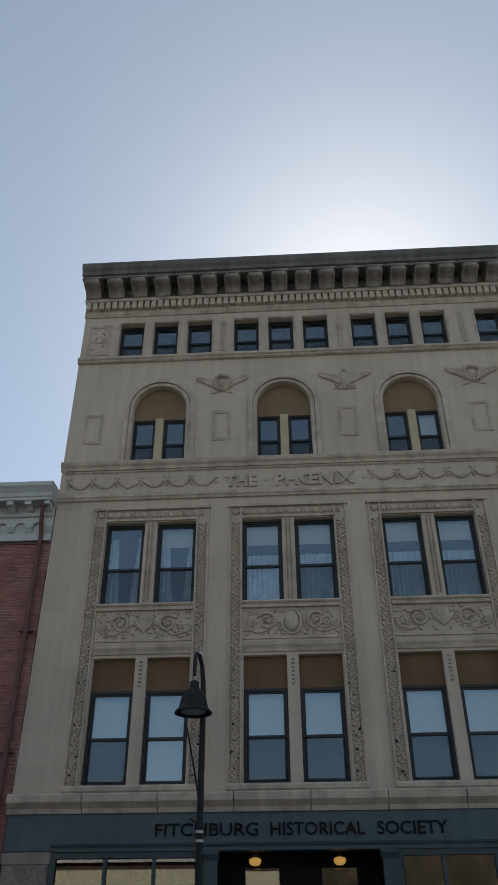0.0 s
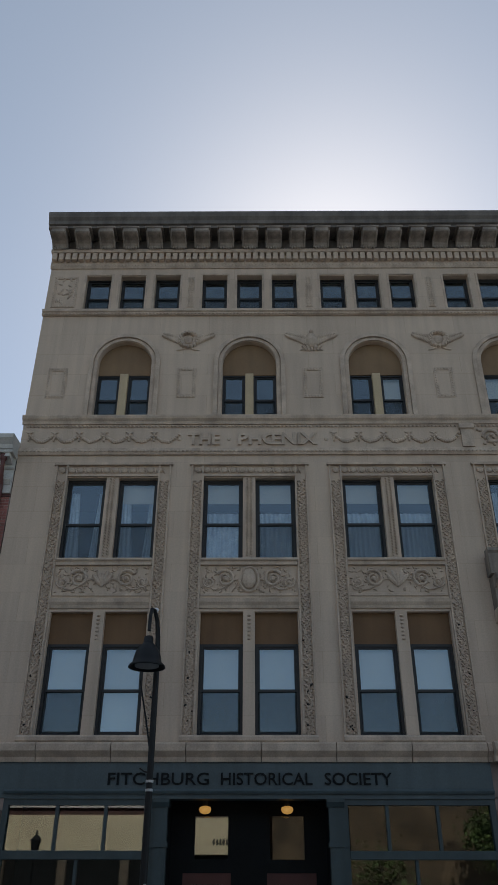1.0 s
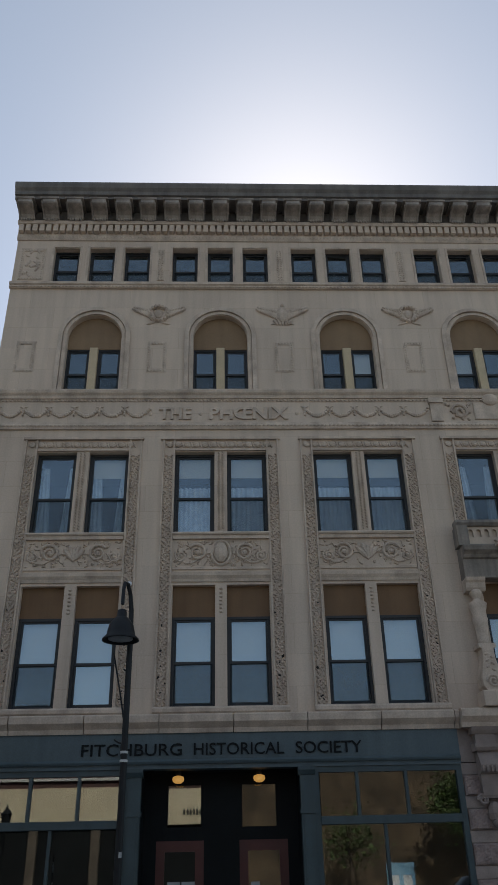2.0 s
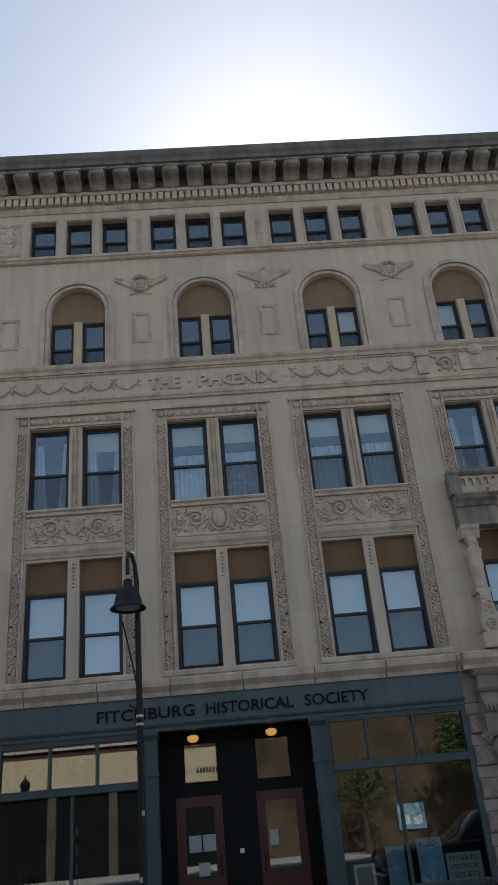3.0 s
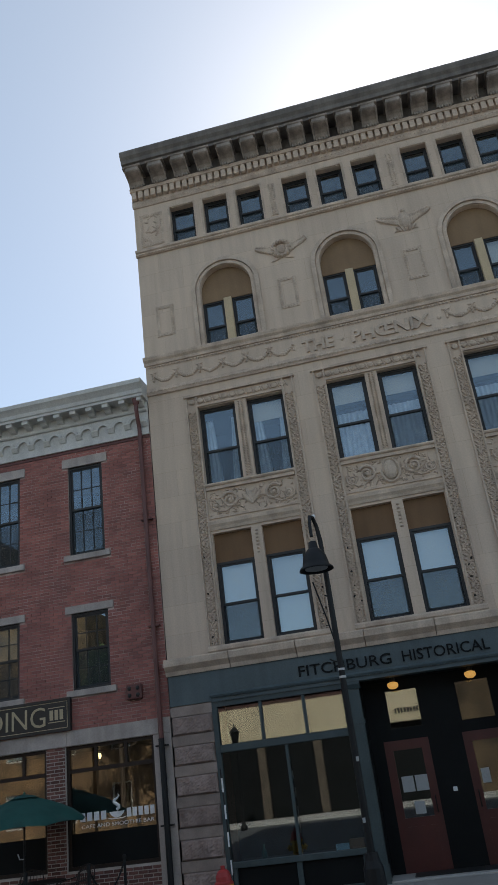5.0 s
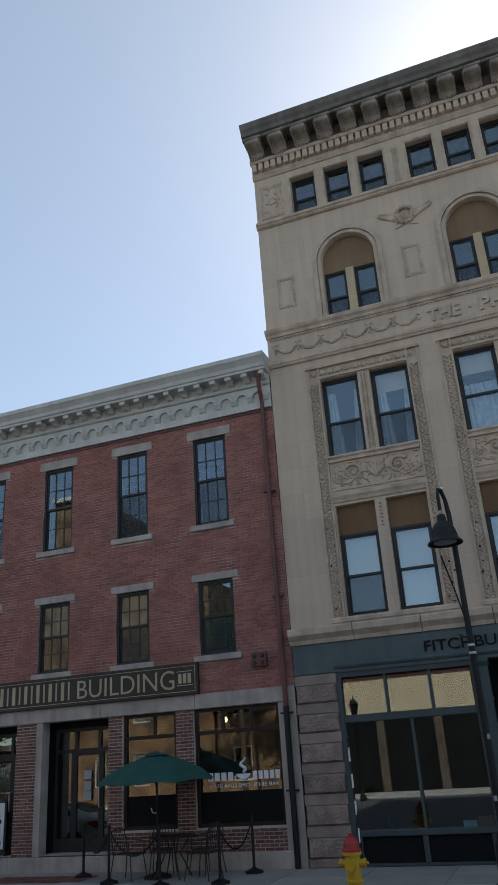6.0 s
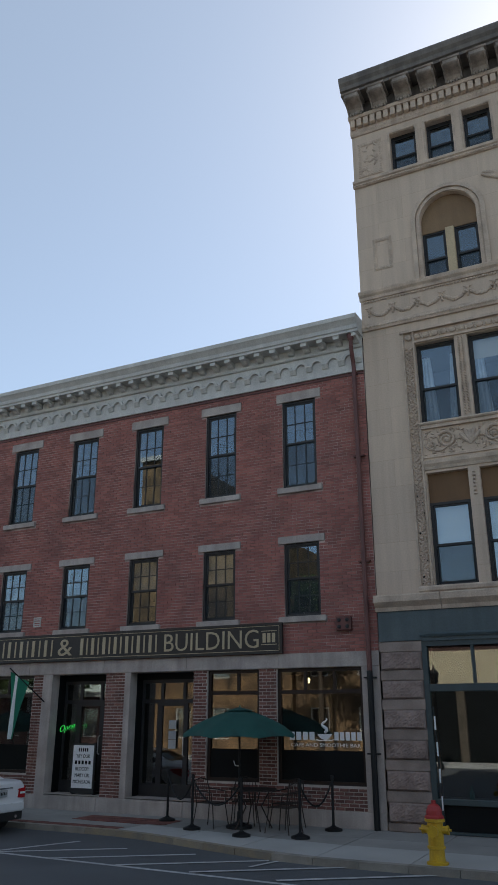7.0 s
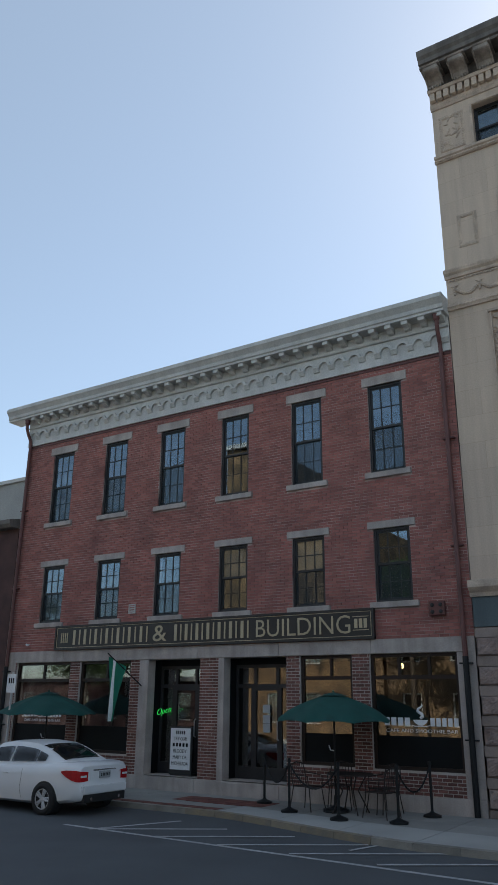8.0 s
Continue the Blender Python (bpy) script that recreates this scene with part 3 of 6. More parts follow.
def swag(x0, x1, z):
    """A carved garland with its knot and drop."""
    b = bmesh.new()
    n = 12
    for i in range(n + 1):
        s = i / n
        zz = z - 0.19 * (1 - (2 * s - 1) ** 2)
        r = 0.03 + 0.028 * math.sin(math.pi * s)
        blob(b, (x0 + (x1 - x0) * s, -0.012, zz + random.uniform(-0.012, 0.012)), (0.05, 0.045, r), 7, 4, random.uniform(-0.6, 0.6))
    for dz in (0.03, -0.03, -0.1, -0.16):
        blob(b, (x0, -0.012, z + dz), (0.04 - 0.05 * abs(dz), 0.04, 0.04), 6, 4)
    tube(b, [(x0 - 0.09, -0.015, z + 0.06), (x0, -0.02, z + 0.03), (x0 + 0.09, -0.015, z + 0.06)], 0.014, 5)
    part("garland", b, CARVED, stone)


for i in range(6):
    swag(-4.12 + i * 0.585, -4.12 + (i + 1) * 0.585, 11.28)
for i in range(5):
    swag(3.0 + i * 0.585, 3.0 + (i + 1) * 0.585, 11.28)
words("raised_lettering", "THE", -0.4, 0.35, 10.99, 11.31, 0.002, CARVED, stone, 0.05, "carved stone capitals", 0.03)
words("raised_lettering", "PHŒNIX", 0.77, 2.61, 10.99, 11.31, 0.002, CARVED, stone, 0.05, "carved stone capitals", 0.03)
bm = bmesh.new()
for dx in (-0.6, 0.56, 2.82):
    blob(bm, (dx, 0.0, 11.15), (0.05, 0.035, 0.05), 6, 4)
part("carved_point", bm, CARVED, stone)
# relief over the entrance bay
bm = bmesh.new()
for dx in (-1.32, 1.32):
    box(bm, 7.43 + dx - 0.14, 7.43 + dx + 0.14, -0.06, 0.002, 10.92, 11.53)
    box(bm, 7.43 + dx - 0.17, 7.43 + dx + 0.17, -0.1, 0.002, 11.4, 11.53)
box(bm, 7.43 - 0.42, 7.43 + 0.42, -0.04, 0.002, 10.98, 11.42)
for k in (-1, 1):
    tube(bm, spiral(7.43 + k * 0.75, 11.18, -0.03, 0.22, 1.6, k), 0.035, 6)
    for _ in range(14):
        blob(bm, (7.43 + k * random.uniform(0.5, 1.1), -0.01, random.uniform(10.98, 11.42)), (0.05, 0.05, 0.035), 6, 4, random.uniform(0, 3))
blob(bm, (7.43, -0.05, 11.5), (0.2, 0.09, 0.16), 10, 6)
part("cartouche_panel", bm, CARVED, stone)

# carved surrounds of the two-storey window bays
def vine(bm, x, z0, z1, w):
    """A winding stem with curled leaves and rosettes up a strip."""
    n = int((z1 - z0 - 0.08) / 0.04)
    tube(bm, [(x + w * 0.27 * math.sin((z0 + 0.05 + 0.04 * k) * 16), -0.02, z0 + 0.05 + 0.04 * k) for k in range(n)], w * 0.085, 5)
    z, k = z0 + 0.06, 0
    while z < z1 - 0.05:
        s = 1 if math.sin(z * 16) < 0 else -1
        blob(bm, (x + s * w * 0.2, -0.012, z), (w * 0.17, 0.034, w * 0.15), 7, 5)
        for a in (0.5, 1.7, 2.6):
            a += random.uniform(-0.3, 0.3)
            blob(bm, (x + s * w * 0.2 + w * 0.24 * math.cos(a) * s, -0.006, z + w * 0.26 * math.sin(a * 2)), (w * 0.2, 0.026, w * 0.075), 6, 4, a)
        blob(bm, (x - s * w * 0.33, -0.004, z + 0.03), (w * 0.1, 0.034, w * 0.17), 6, 4, s * 0.6)
        z += 0.098
        k += 1


def surround(c, z0):
    b = bmesh.new()
    for s in (-1, 1):
        xi, xo = c + s * 1.03, c + s * 1.31
        xa, xb = min(xi, xo), max(xi, xo)
        box(b, xa, xa + 0.035, -0.06, 0.002, z0, 10.46)
        box(b, xb - 0.035, xb, -0.06, 0.002, z0, 10.46)
        vine(b, (xa + xb) / 2, z0 + 0.02, 10.15, 0.2)
        if z0 < 5:                                     # dark blobs paint the undercuts' shade, and soot, low down
            dark_bm = bmesh.new()
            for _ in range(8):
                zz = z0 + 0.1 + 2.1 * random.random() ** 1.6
                blob(dark_bm, ((xa + xb) / 2 + random.uniform(-0.07, 0.07), -0.016, zz), (random.uniform(0.012, 0.026), 0.03, random.uniform(0.012, 0.034)), 6, 4, random.uniform(0, 3))
            tagged(part("soot_and_hollow_shade", dark_bm, SOOTSHADE, stone), kind="stuff")
    box(b, c - 1.35, c + 1.35, -0.08, 0.002, 10.44, 10.5)
    box(b, c - 1.03, c + 1.03, -0.05, 0.002, 10.16, 10.2)
    x = c - 1.16
    while x < c + 1.2:
        blob(b, (x, -0.02, 10.32), (0.085, 0.045, 0.07), 8, 5, 0.4)
        blob(b, (x + 0.1, -0.01, 10.32), (0.03, 0.03, 0.09), 6, 4, -0.4)
        x += 0.2
    part("carved_surround", b, CARVED, stone, "carved leaf and egg moulding")


def spandrel(c, kind):
    """The carved panel between the two rows of windows."""
    b = bmesh.new()
    box(b, c - 1.02, c + 1.02, -0.07, 0.002, 8.02, 8.1)
    mould(b, c - 1.03, c + 1.03, [(0.002, 8.1), (-0.1, 8.1), (-0.12, 8.13), (-0.1, 8.165), (0.002, 8.17)])
    box(b, c - 1.02, c + 1.02, -0.03, 0.002, 7.35, 7.4)
    mould(b, c - 1.03, c + 1.03, [(0.002, 7.08), (-0.03, 7.08), (-0.05, 7.14), (-0.09, 7.2), (-0.1, 7.27), (0.002, 7.3)])
    part("panel_moulding", b, CARVED, stone)
    b = bmesh.new()
    for s in (-1, 1):
        tube(b, spiral(c + s * 0.5, 7.72, -0.03, 0.2, 1.8, s, 0.6), [0.034 - 0.0008 * i for i in range(23)], 6)
        tube(b, spiral(c + s * 0.84, 7.64, -0.025, 0.13, 1.6, -s, 2.4), 0.02, 5)
        tube(b, [(c + s * x, -0.02, 7.6 + 0.12 * math.sin(x * 7)) for x in (0.1, 0.2, 0.3, 0.4, 0.5, 0.62, 0.75, 0.9, 0.98)], 0.02, 5)
        blob(b, (c + s * 0.5, -0.02, 7.72), (0.06, 0.06, 0.06), 7, 5)
        blob(b, (c + s * 0.84, -0.02, 7.64), (0.045, 0.05, 0.045), 7, 5)
        for _ in range(80):
            blob(b, (c + s * random.uniform(0.1, 0.98), -0.003, random.uniform(7.43, 7.98)), (random.uniform(0.02, 0.055), 0.034, 0.016), 6, 4,
                 random.uniform(0, 3.1))
    if kind:
        blob(b, (c, -0.03, 7.72), (0.15, 0.08, 0.23), 10, 6)
        tube(b, [(c + 0.2 * math.sin(a) * (1 - 0.25 * (a > 4.7)), -0.03, 7.71 + 0.27 * math.cos(a)) for a in [0.42 * i for i in range(16)]], 0.03, 5)
    else:
        for k in range(5):
            blob(b, (c + (k - 2) * 0.055, -0.02, 7.7 + 0.05 * (k % 2)), (0.06, 0.05, 0.17), 7, 5, (k - 2) * 0.35)
    part("carved_panel", b, CARVED, stone, "carved scroll and leaf panel")


for i, c in enumerate(BAYS):
    surround(c, 4.55 if i < 3 else 8.3)
    if i < 3:
        spandrel(c, i == 1)
    bm = bmesh.new()                                   # pierced stone mullion of the third storey
    box(bm, c - 0.085, c + 0.085, -0.012, 0.0, 8.17, 10.14)
    z = 8.25
    while z < 10.1:
        for o in (-0.04, 0.04):
            blob(bm, (c + o, -0.014, z + (0.033 if o > 0 else 0)), (0.034, 0.05, 0.017), 6, 4, 0.7)
        z += 0.066
    part("carved_mullion", bm, CARVED, stone)
    if i < 3:
        bm = bmesh.new()
        for k in range(7):
            blob(bm, (c, -0.004, 6.93 - k * 0.08), (0.04, 0.045, 0.027), 6, 4)
        part("mullion_drop", bm, CARVED, stone)

# arch mouldings, piers with reliefs, small ornaments
for c in BAYS:
    for half, wid, dep in ((0.67, 0.09, 0.04), (0.77, 0.11, 0.075)):
        bm = bmesh.new()
        inner, outer = arch(c, half, 11.79, 13.37), arch(c, half + wid, 11.79, 13.37)
        pts_i, pts_o = [inner[1], *inner[2:], inner[0]], [outer[1], *outer[2:], outer[0]]
        rows = [[bm.verts.new((px, y, pz)) for px, pz in pts] for pts, y in ((pts_i, 0.002), (pts_i, -dep), (pts_o, -dep * 0.7), (pts_o, 0.002))]
        for a, b in zip(rows, rows[1:]):
            for k in range(len(a) - 1):
                bm.faces.new((a[k], a[k + 1], b[k + 1], b[k]))
        part("archivolt", bm, CARVED, stone)


def framed_relief(c, z0, z1, half):
    b = bmesh.new()
    pierced(b, rect(c - half, c + half, z0, z1), [rect(c - half + 0.09, c + half - 0.09, z0 + 0.09, z1 - 0.09)], -0.02, 0.002)
    for k in range(int((z1 - z0) / 0.075)):
        for s in (-1, 1):
            blob(b, (c + s * (half - 0.045), -0.02, z0 + 0.05 + k * 0.075), (0.03, 0.018, 0.03), 6, 4)
    for k in range(int(2 * half / 0.075)):
        for z in (z0 + 0.045, z1 - 0.045):
            blob(b, (c - half + 0.05 + k * 0.075, -0.02, z), (0.03, 0.018, 0.03), 6, 4)
    part("framed_relief", b, CARVED, stone)


def emblem(c, z, bird):
    """Spread wings, about a wreath or a bird's plain body."""
    b = bmesh.new()
    for s in (-1, 1):
        for k in range(7):
            u = 0.15 + k * 0.07
            blob(b, (c + s * u, -0.015, z - 0.04 + 0.026 * k), (0.05, 0.06, 0.23 - 0.016 * k), 6, 4, s * (0.5 + 0.07 * k))
            blob(b, (c + s * (u + 0.02), -0.03, z + 0.06 + 0.022 * k), (0.045, 0.055, 0.11 - 0.007 * k), 6, 4, s * (0.4 + 0.08 * k))
        blob(b, (c + s * 0.17, -0.01, z - 0.27), (0.15, 0.03, 0.03), 6, 4, s * 0.3)
    if bird:
        blob(b, (c, -0.03, z - 0.02), (0.16, 0.1, 0.25), 9, 6)
        blob(b, (c, -0.06, z + 0.25), (0.06, 0.06, 0.07), 8, 5)
        for k in range(5):
            blob(b, (c + (k - 2) * 0.09, -0.01, z - 0.24), (0.05, 0.06, 0.11), 6, 4, (k - 2) * 0.3)
    else:
        for k in range(16):
            a = 2 * math.pi * k / 16
            blob(b, (c + 0.22 * math.cos(a), -0.02, z + 0.02 + 0.22 * math.sin(a)), (0.075, 0.09, 0.05), 6, 4, -a + 0.8)
        blob(b, (c, 0.0, z + 0.02), (0.13, 0.05, 0.13), 9, 5)
    part("winged_relief", b, CARVED, stone, "carved stone winged emblem")


MIDS = [(a + b) / 2 for a, b in zip(BAYS, BAYS[1:])]
for i, c in enumerate(MIDS):
    framed_relief(c, 12.32, 13.21, 0.235)
    emblem(c, 14.05, i == 1)
    framed_relief(c, 15.16, 16.2, 0.09)
    bm = bmesh.new()
    vine(bm, c, 15.2, 16.16, 0.12)
    part("carved_strip", bm, CARVED, stone)
for c in (L + 0.62, R - 0.62):
    framed_relief(c, 12.32, 13.21, 0.235)
for c in (L + 0.46, R - 0.46):
    framed_relief(c, 15.16, 16.22, 0.32)
    bm = bmesh.new()
    for k in range(26):
        blob(bm, (c + random.uniform(-0.2, 0.2), -0.004, random.uniform(15.28, 16.1)), (0.07, 0.025, 0.03), 6, 4, random.uniform(0, 3))
    tagged(part("carved_square", bm, CARVED, stone), kind="stuff")

# sills and moulded heads of the small top windows
for c in BAYS:
    for o in (-0.92, 0, 0.92):
        bm = frame_bm(c + o - 0.39, c + o + 0.39, 15.08, 16.31, -0.025, 0.002, 0.055, 0.002)
        for k in range(9):
            blob(bm, (c + o - 0.3 + k * 0.075, -0.02, 16.275), (0.025, 0.02, 0.02), 6, 4)
        part("window_moulding", bm, CARVED, stone)
        sash_window(stone, c + o - 0.33, c + o + 0.33, 15.08, 16.24, 0.16, 15.6, fw=0.045)

# arched windows
for i, c in enumerate(BAYS):
    bm = bmesh.new()
    prism(bm, [p for p in arch(c, 0.66, 13.08, 13.37)], 0.14, 0.2)
    part("arch_panel", bm, TANPANEL, stone, "tan painted panel filling the arch head")
    part("arch_mullion", slab(c - 0.1, c + 0.1, 0.05, 0.25, 11.79, 13.08, 0.008), MULLION, stone)
    sash_window(stone, c - 0.66, c - 0.1, 11.79, 13.08, 0.16, 12.36, fw=0.04, blind_up=BLIND if i == 3 else None)
    sash_window(stone, c + 0.1, c + 0.66, 11.79, 13.08, 0.16, 12.36, fw=0.04, blind_up=BLIND if i == 2 else None)

# third storey: blinds half down over net curtains
for i, c in enumerate(BAYS):
    for s, (xa, xb) in enumerate(((c - 1.03, c - 0.14), (c + 0.14, c + 1.03))):
        w = sash_window(stone, xa, xb, 8.17, 10.14, 0.14, 9.05, fw=0.055, screen=not (i == 1 and s == 0), curtain=0.62 if i in (1, 2) else 0.0)
        bm = bmesh.new()
        if i in (1, 2) or (i == 0 and s == 1):
            part("half_blind", slab(xa + 0.08, xb - 0.08, 0.3, 0.303, 9.62, 10.08), BLIND, w)
        if i in (0, 3):
            n = 10
            for side, wd in ((0, 0.3), (1, 0.22)):
                xs = xa + 0.08 if side == 0 else xb - 0.08 - wd
                lo = [bm.verts.new((xs + wd * k / n, 0.33 + 0.03 * math.sin(k * 1.7), 8.2)) for k in range(n + 1)]
                hi = [bm.verts.new((xs + wd * k / n * 0.6 + (0.12 if side else 0), 0.33 + 0.03 * math.sin(k * 1.7), 9.9)) for k in range(n + 1)]
                for k in range(n):
                    bm.faces.new((lo[k], lo[k + 1], hi[k + 1], hi[k]))
            part("curtain", bm, CURTAIN, w, smooth=True)

# second storey: brown transom panel over tall sashes
for i, c in enumerate(BAYS):
    if i == 3:
        continue
    for s, (xa, xb) in enumerate(((c - 1.0, c - 0.12), (c + 0.12, c + 1.0))):
        part("transom_panel", slab(xa, xb, 0.13, 0.17, 6.38, 7.02), BROWNPANEL, stone, "brown painted transom panel")
        sash_window(stone, xa, xb, 4.6, 6.38, 0.13, 5.46, fw=0.055, blind_up=BLIND, blind_low=BLIND if (i == 0 and s == 1) else GREYBLIND, screen=not (i == 0 and s == 1))
    bm = bmesh.new()
    mould(bm, c - 1.32, c + 1.32, [(0.14, 4.47), (-0.06, 4.47), (-0.09, 4.5), (-0.09, 4.56), (-0.06, 4.6), (0.14, 4.6)])
    part("window_sill", bm, CARVED, stone)

# entrance bay: balcony on figures, pediment, window
c = 7.43
part("transom_panel", slab(c - 0.95, c + 0.95, 0.13, 0.17, 6.38, 7.02), BROWNPANEL, stone, "brown painted transom panel")
for xa, xb in ((c - 0.95, c - 0.36), (c - 0.24, c + 0.24), (c + 0.36, c + 0.95)):
    sash_window(stone, xa, xb, 4.6, 6.38, 0.13, 5.46, fw=0.06, blind_up=BLIND, blind_low=GREYBLIND)
bm = bmesh.new()
for o in (-0.3, 0.3):
    box(bm, c + o - 0.06, c + o + 0.06, 0.02, 0.2, 4.6, 7.02)
part("stone_mullion", bm, STONE, stone)
for o in (-0.3, 0.3):
    bm = bmesh.new()
    mould(bm, c + o - 0.09, c + o + 0.09, [(0.02, 7.02), (-0.3, 7.02), (-0.28, 6.85), (-0.16, 6.72), (-0.14, 6.5), (-0.05, 6.4), (0.02, 6.35)])
    blob(bm, (c + o, -0.08, 6.3), (0.06, 0.07, 0.09), 7, 5)
    part("pendant_bracket", bm, CARVED, stone)
bm = bmesh.new()
mould(bm, c - 1.36, c + 1.36, [(0.002, 7.02), (-0.3, 7.02), (-0.3, 7.42), (-0.36, 7.44), (-0.4, 7.5), (-0.5, 7.56), (-0.52, 7.64), (-0.5, 7.68), (0.002, 7.7)])
part("balcony_entablature", bm, STAINED, stone, "dark-stained balcony cornice")
holes = []
for k in range(14):
    x = c - 1.1 + k * 0.169
    holes.append(arch(x, 0.05, 7.9, 8.03, 8))
bm = bmesh.new()
pierced(bm, rect(c - 1.2, c + 1.2, 7.7, 8.14), holes, -0.32, -0.26)
box(bm, c - 1.2, c + 1.2, -0.255, -0.2, 7.7, 8.14)
part("balustrade", bm, STONE, stone)
bm = bmesh.new()
mould(bm, c - 1.42, c + 1.42, [(-0.16, 8.14), (-0.38, 8.14), (-0.42, 8.2), (-0.4, 8.27), (-0.16, 8.27)])
for s in (-1, 1):
    box(bm, c + s * 1.3 - 0.12, c + s * 1.3 + 0.12, -0.4, -0.1, 7.7, 8.14)
part("balcony_rail", bm, STAINED, stone, "dark-stained balcony rail")
bm = bmesh.new()
prism(bm, [(c - 0.7, 7.62), (c - 0.5, 7.62), (c, 8.06), (c + 0.5, 7.62), (c + 0.7, 7.62), (c + 0.7, 7.7), (c, 8.3), (c - 0.7, 7.7)], -0.64, -0.3)
prism(bm, [(c - 0.76, 7.7), (c - 0.7, 7.66), (c, 8.26), (c + 0.7, 7.66), (c + 0.76, 7.7), (c, 8.36)], -0.7, -0.62)
box(bm, c - 0.5, c + 0.5, -0.5, -0.3, 7.4, 7.64)
prism(bm, [(c - 0.5, 7.62), (c + 0.5, 7.62), (c, 8.06)], -0.46, -0.3)
blob(bm, (c, -0.48, 7.7), (0.16, 0.1, 0.2), 10, 6)
for s in (-1, 1):
    tube(bm, spiral(c + s * 0.3, 7.6, -0.5, 0.14, 1.6, s), 0.035, 6)
    for _ in range(8):
        blob(bm, (c + s * random.uniform(0.15, 0.45), -0.5, random.uniform(7.44, 7.75)), (0.07, 0.06, 0.04), 6, 4, random.uniform(0, 3))
part("pediment", bm, CARVED, stone, "carved broken pediment")
for s in (-1, 1):
    x = c + s * 1.17
    bm = bmesh.new()
    mould(bm, x - 0.2, x + 0.2, [(0.002, 7.02), (-0.36, 7.02), (-0.34, 6.96), (-0.3, 6.92), (-0.28, 6.82), (-0.24, 6.76), (0.002, 6.76)])
    part("capital", bm, CARVED, stone)
    bm = bmesh.new()
    prism(bm, [(x - 0.17, 5.66), (x + 0.17, 5.66), (x + 0.17, 5.58), (x + 0.11, 5.56), (x + 0.12, 5.35), (x + 0.2, 5.0), (x + 0.19, 4.85),
               (x + 0.12, 4.76), (x - 0.12, 4.76), (x - 0.19, 4.85), (x - 0.2, 5.0), (x - 0.12, 5.35), (x - 0.11, 5.56), (x - 0.17, 5.58)], -0.36, 0.002)
    tube(bm, spiral(x, 4.93, -0.37, 0.13, 1.8, s), 0.025, 6)
    for k in range(6):
        blob(bm, (x + 0.05 * (-1) ** k, -0.36, 5.15 + 0.06 * k), (0.05, 0.03, 0.03), 6, 4, 0.5 * (-1) ** k)
    part("scroll_bracket", bm, CARVED, stone)
    part("pedestal", slab(x - 0.25, x + 0.25, -0.42, 0.002, 4.47, 4.76, 0.015), STONE, stone)
    bm = bmesh.new()                                   # plain tapering stone figure
    lathe(bm, [(0.1, 0), (0.13, 0.03), (0.11, 0.08), (0.12, 0.3), (0.16, 0.52), (0.13, 0.62), (0.17, 0.74), (0.19, 0.84), (0.07, 0.92), (0.07, 0.95),
               (0.11, 1.0), (0.13, 1.07), (0.1, 1.13), (0.0, 1.15)], 14, (x, -0.18, 5.66))
    st = part("statue", bm, CARVED, None, smooth=True)
    tagged(st, "plain carved limestone figure tapering to a bracket, under a balcony", "statue", "balcony figures")

ac = thing("air_conditioner", "white air conditioner set in the brown window panel", "air conditioner", at=(c, 0.13, 6.5))
part("casing", slab(-0.16, 0.34, -0.3, 0.0, 0.0, 0.3, 0.015), WHITE, ac)
for k in range(6):
    part("louvre", slab(-0.13, 0.31, -0.306, -0.301, 0.04 + k * 0.042, 0.058 + k * 0.042), GREYCARD, ac)

# ground floor of the entrance bay: granite portal
bm = bmesh.new()
box(bm, 5.5, 6.34, -0.02, 0.3, 3.53, 4.12)
pierced(bm, rect(6.345, R, -0.1, 4.12), [rect(6.5, 8.5, -0.05, 2.5), rect(6.5, 8.5, 2.9, 3.5)], -0.02, 0.3)
part("portal_wall", bm, GRANITE, stone)
# black slab stands in for the dark of the open doorway
part("portal_opening", slab(6.5, 8.5, 0.26, 0.3, 0, 2.5), BLACKPAINT, stone)
w = part("portal_light", frame_bm(6.5, 8.5, 2.9, 3.5, 0.2, 0.26, 0.06), FRAME, stone)
pane(6.55, 8.45, 2.95, 3.45, 0.23, w, SHOPGLASS)
for x in (5.98, 8.88):
    bm = bmesh.new()
    mould(bm, x - 0.24, x + 0.24, [(-0.02, 3.7), (-0.26, 3.7), (-0.3, 3.76), (-0.3, 3.82), (-0.02, 3.84)])
    mould(bm, x - 0.26, x + 0.26, [(-0.02, 4.12), (-0.3, 4.12), (-0.26, 4.05), (-0.22, 4.0), (-0.02, 4.0)])
    box(bm, x - 0.19, x + 0.19, -0.2, -0.02, 2.95, 4.0)
    mould(bm, x - 0.2, x + 0.2, [(-0.2, 3.3), (-0.3, 3.34), (-0.34, 3.44), (-0.28, 3.55), (-0.2, 3.68)])
    for k in range(5):
        blob(bm, (x - 0.16 + k * 0.08, -0.31, 3.4), (0.035, 0.05, 0.09), 6, 4)
    part("portal_pilaster", bm, GRANITE, stone)
    bm = bmesh.new()
    for s in (-1, 1):
        tube(bm, spiral(x + s * 0.2, 2.88, -0.16, 0.1, 1.7, s), 0.028, 6)
    mould(bm, x - 0.22, x + 0.22, [(-0.02, 2.9), (-0.18, 2.9), (-0.2, 2.96), (-0.02, 2.98)])
    blob(bm, (x, -0.1, 2.66), (0.14, 0.14, 0.2), 9, 6)
    blob(bm, (x, -0.14, 2.5), (0.08, 0.1, 0.1), 8, 5)
    part("portal_boss", bm, GRANITE, stone)


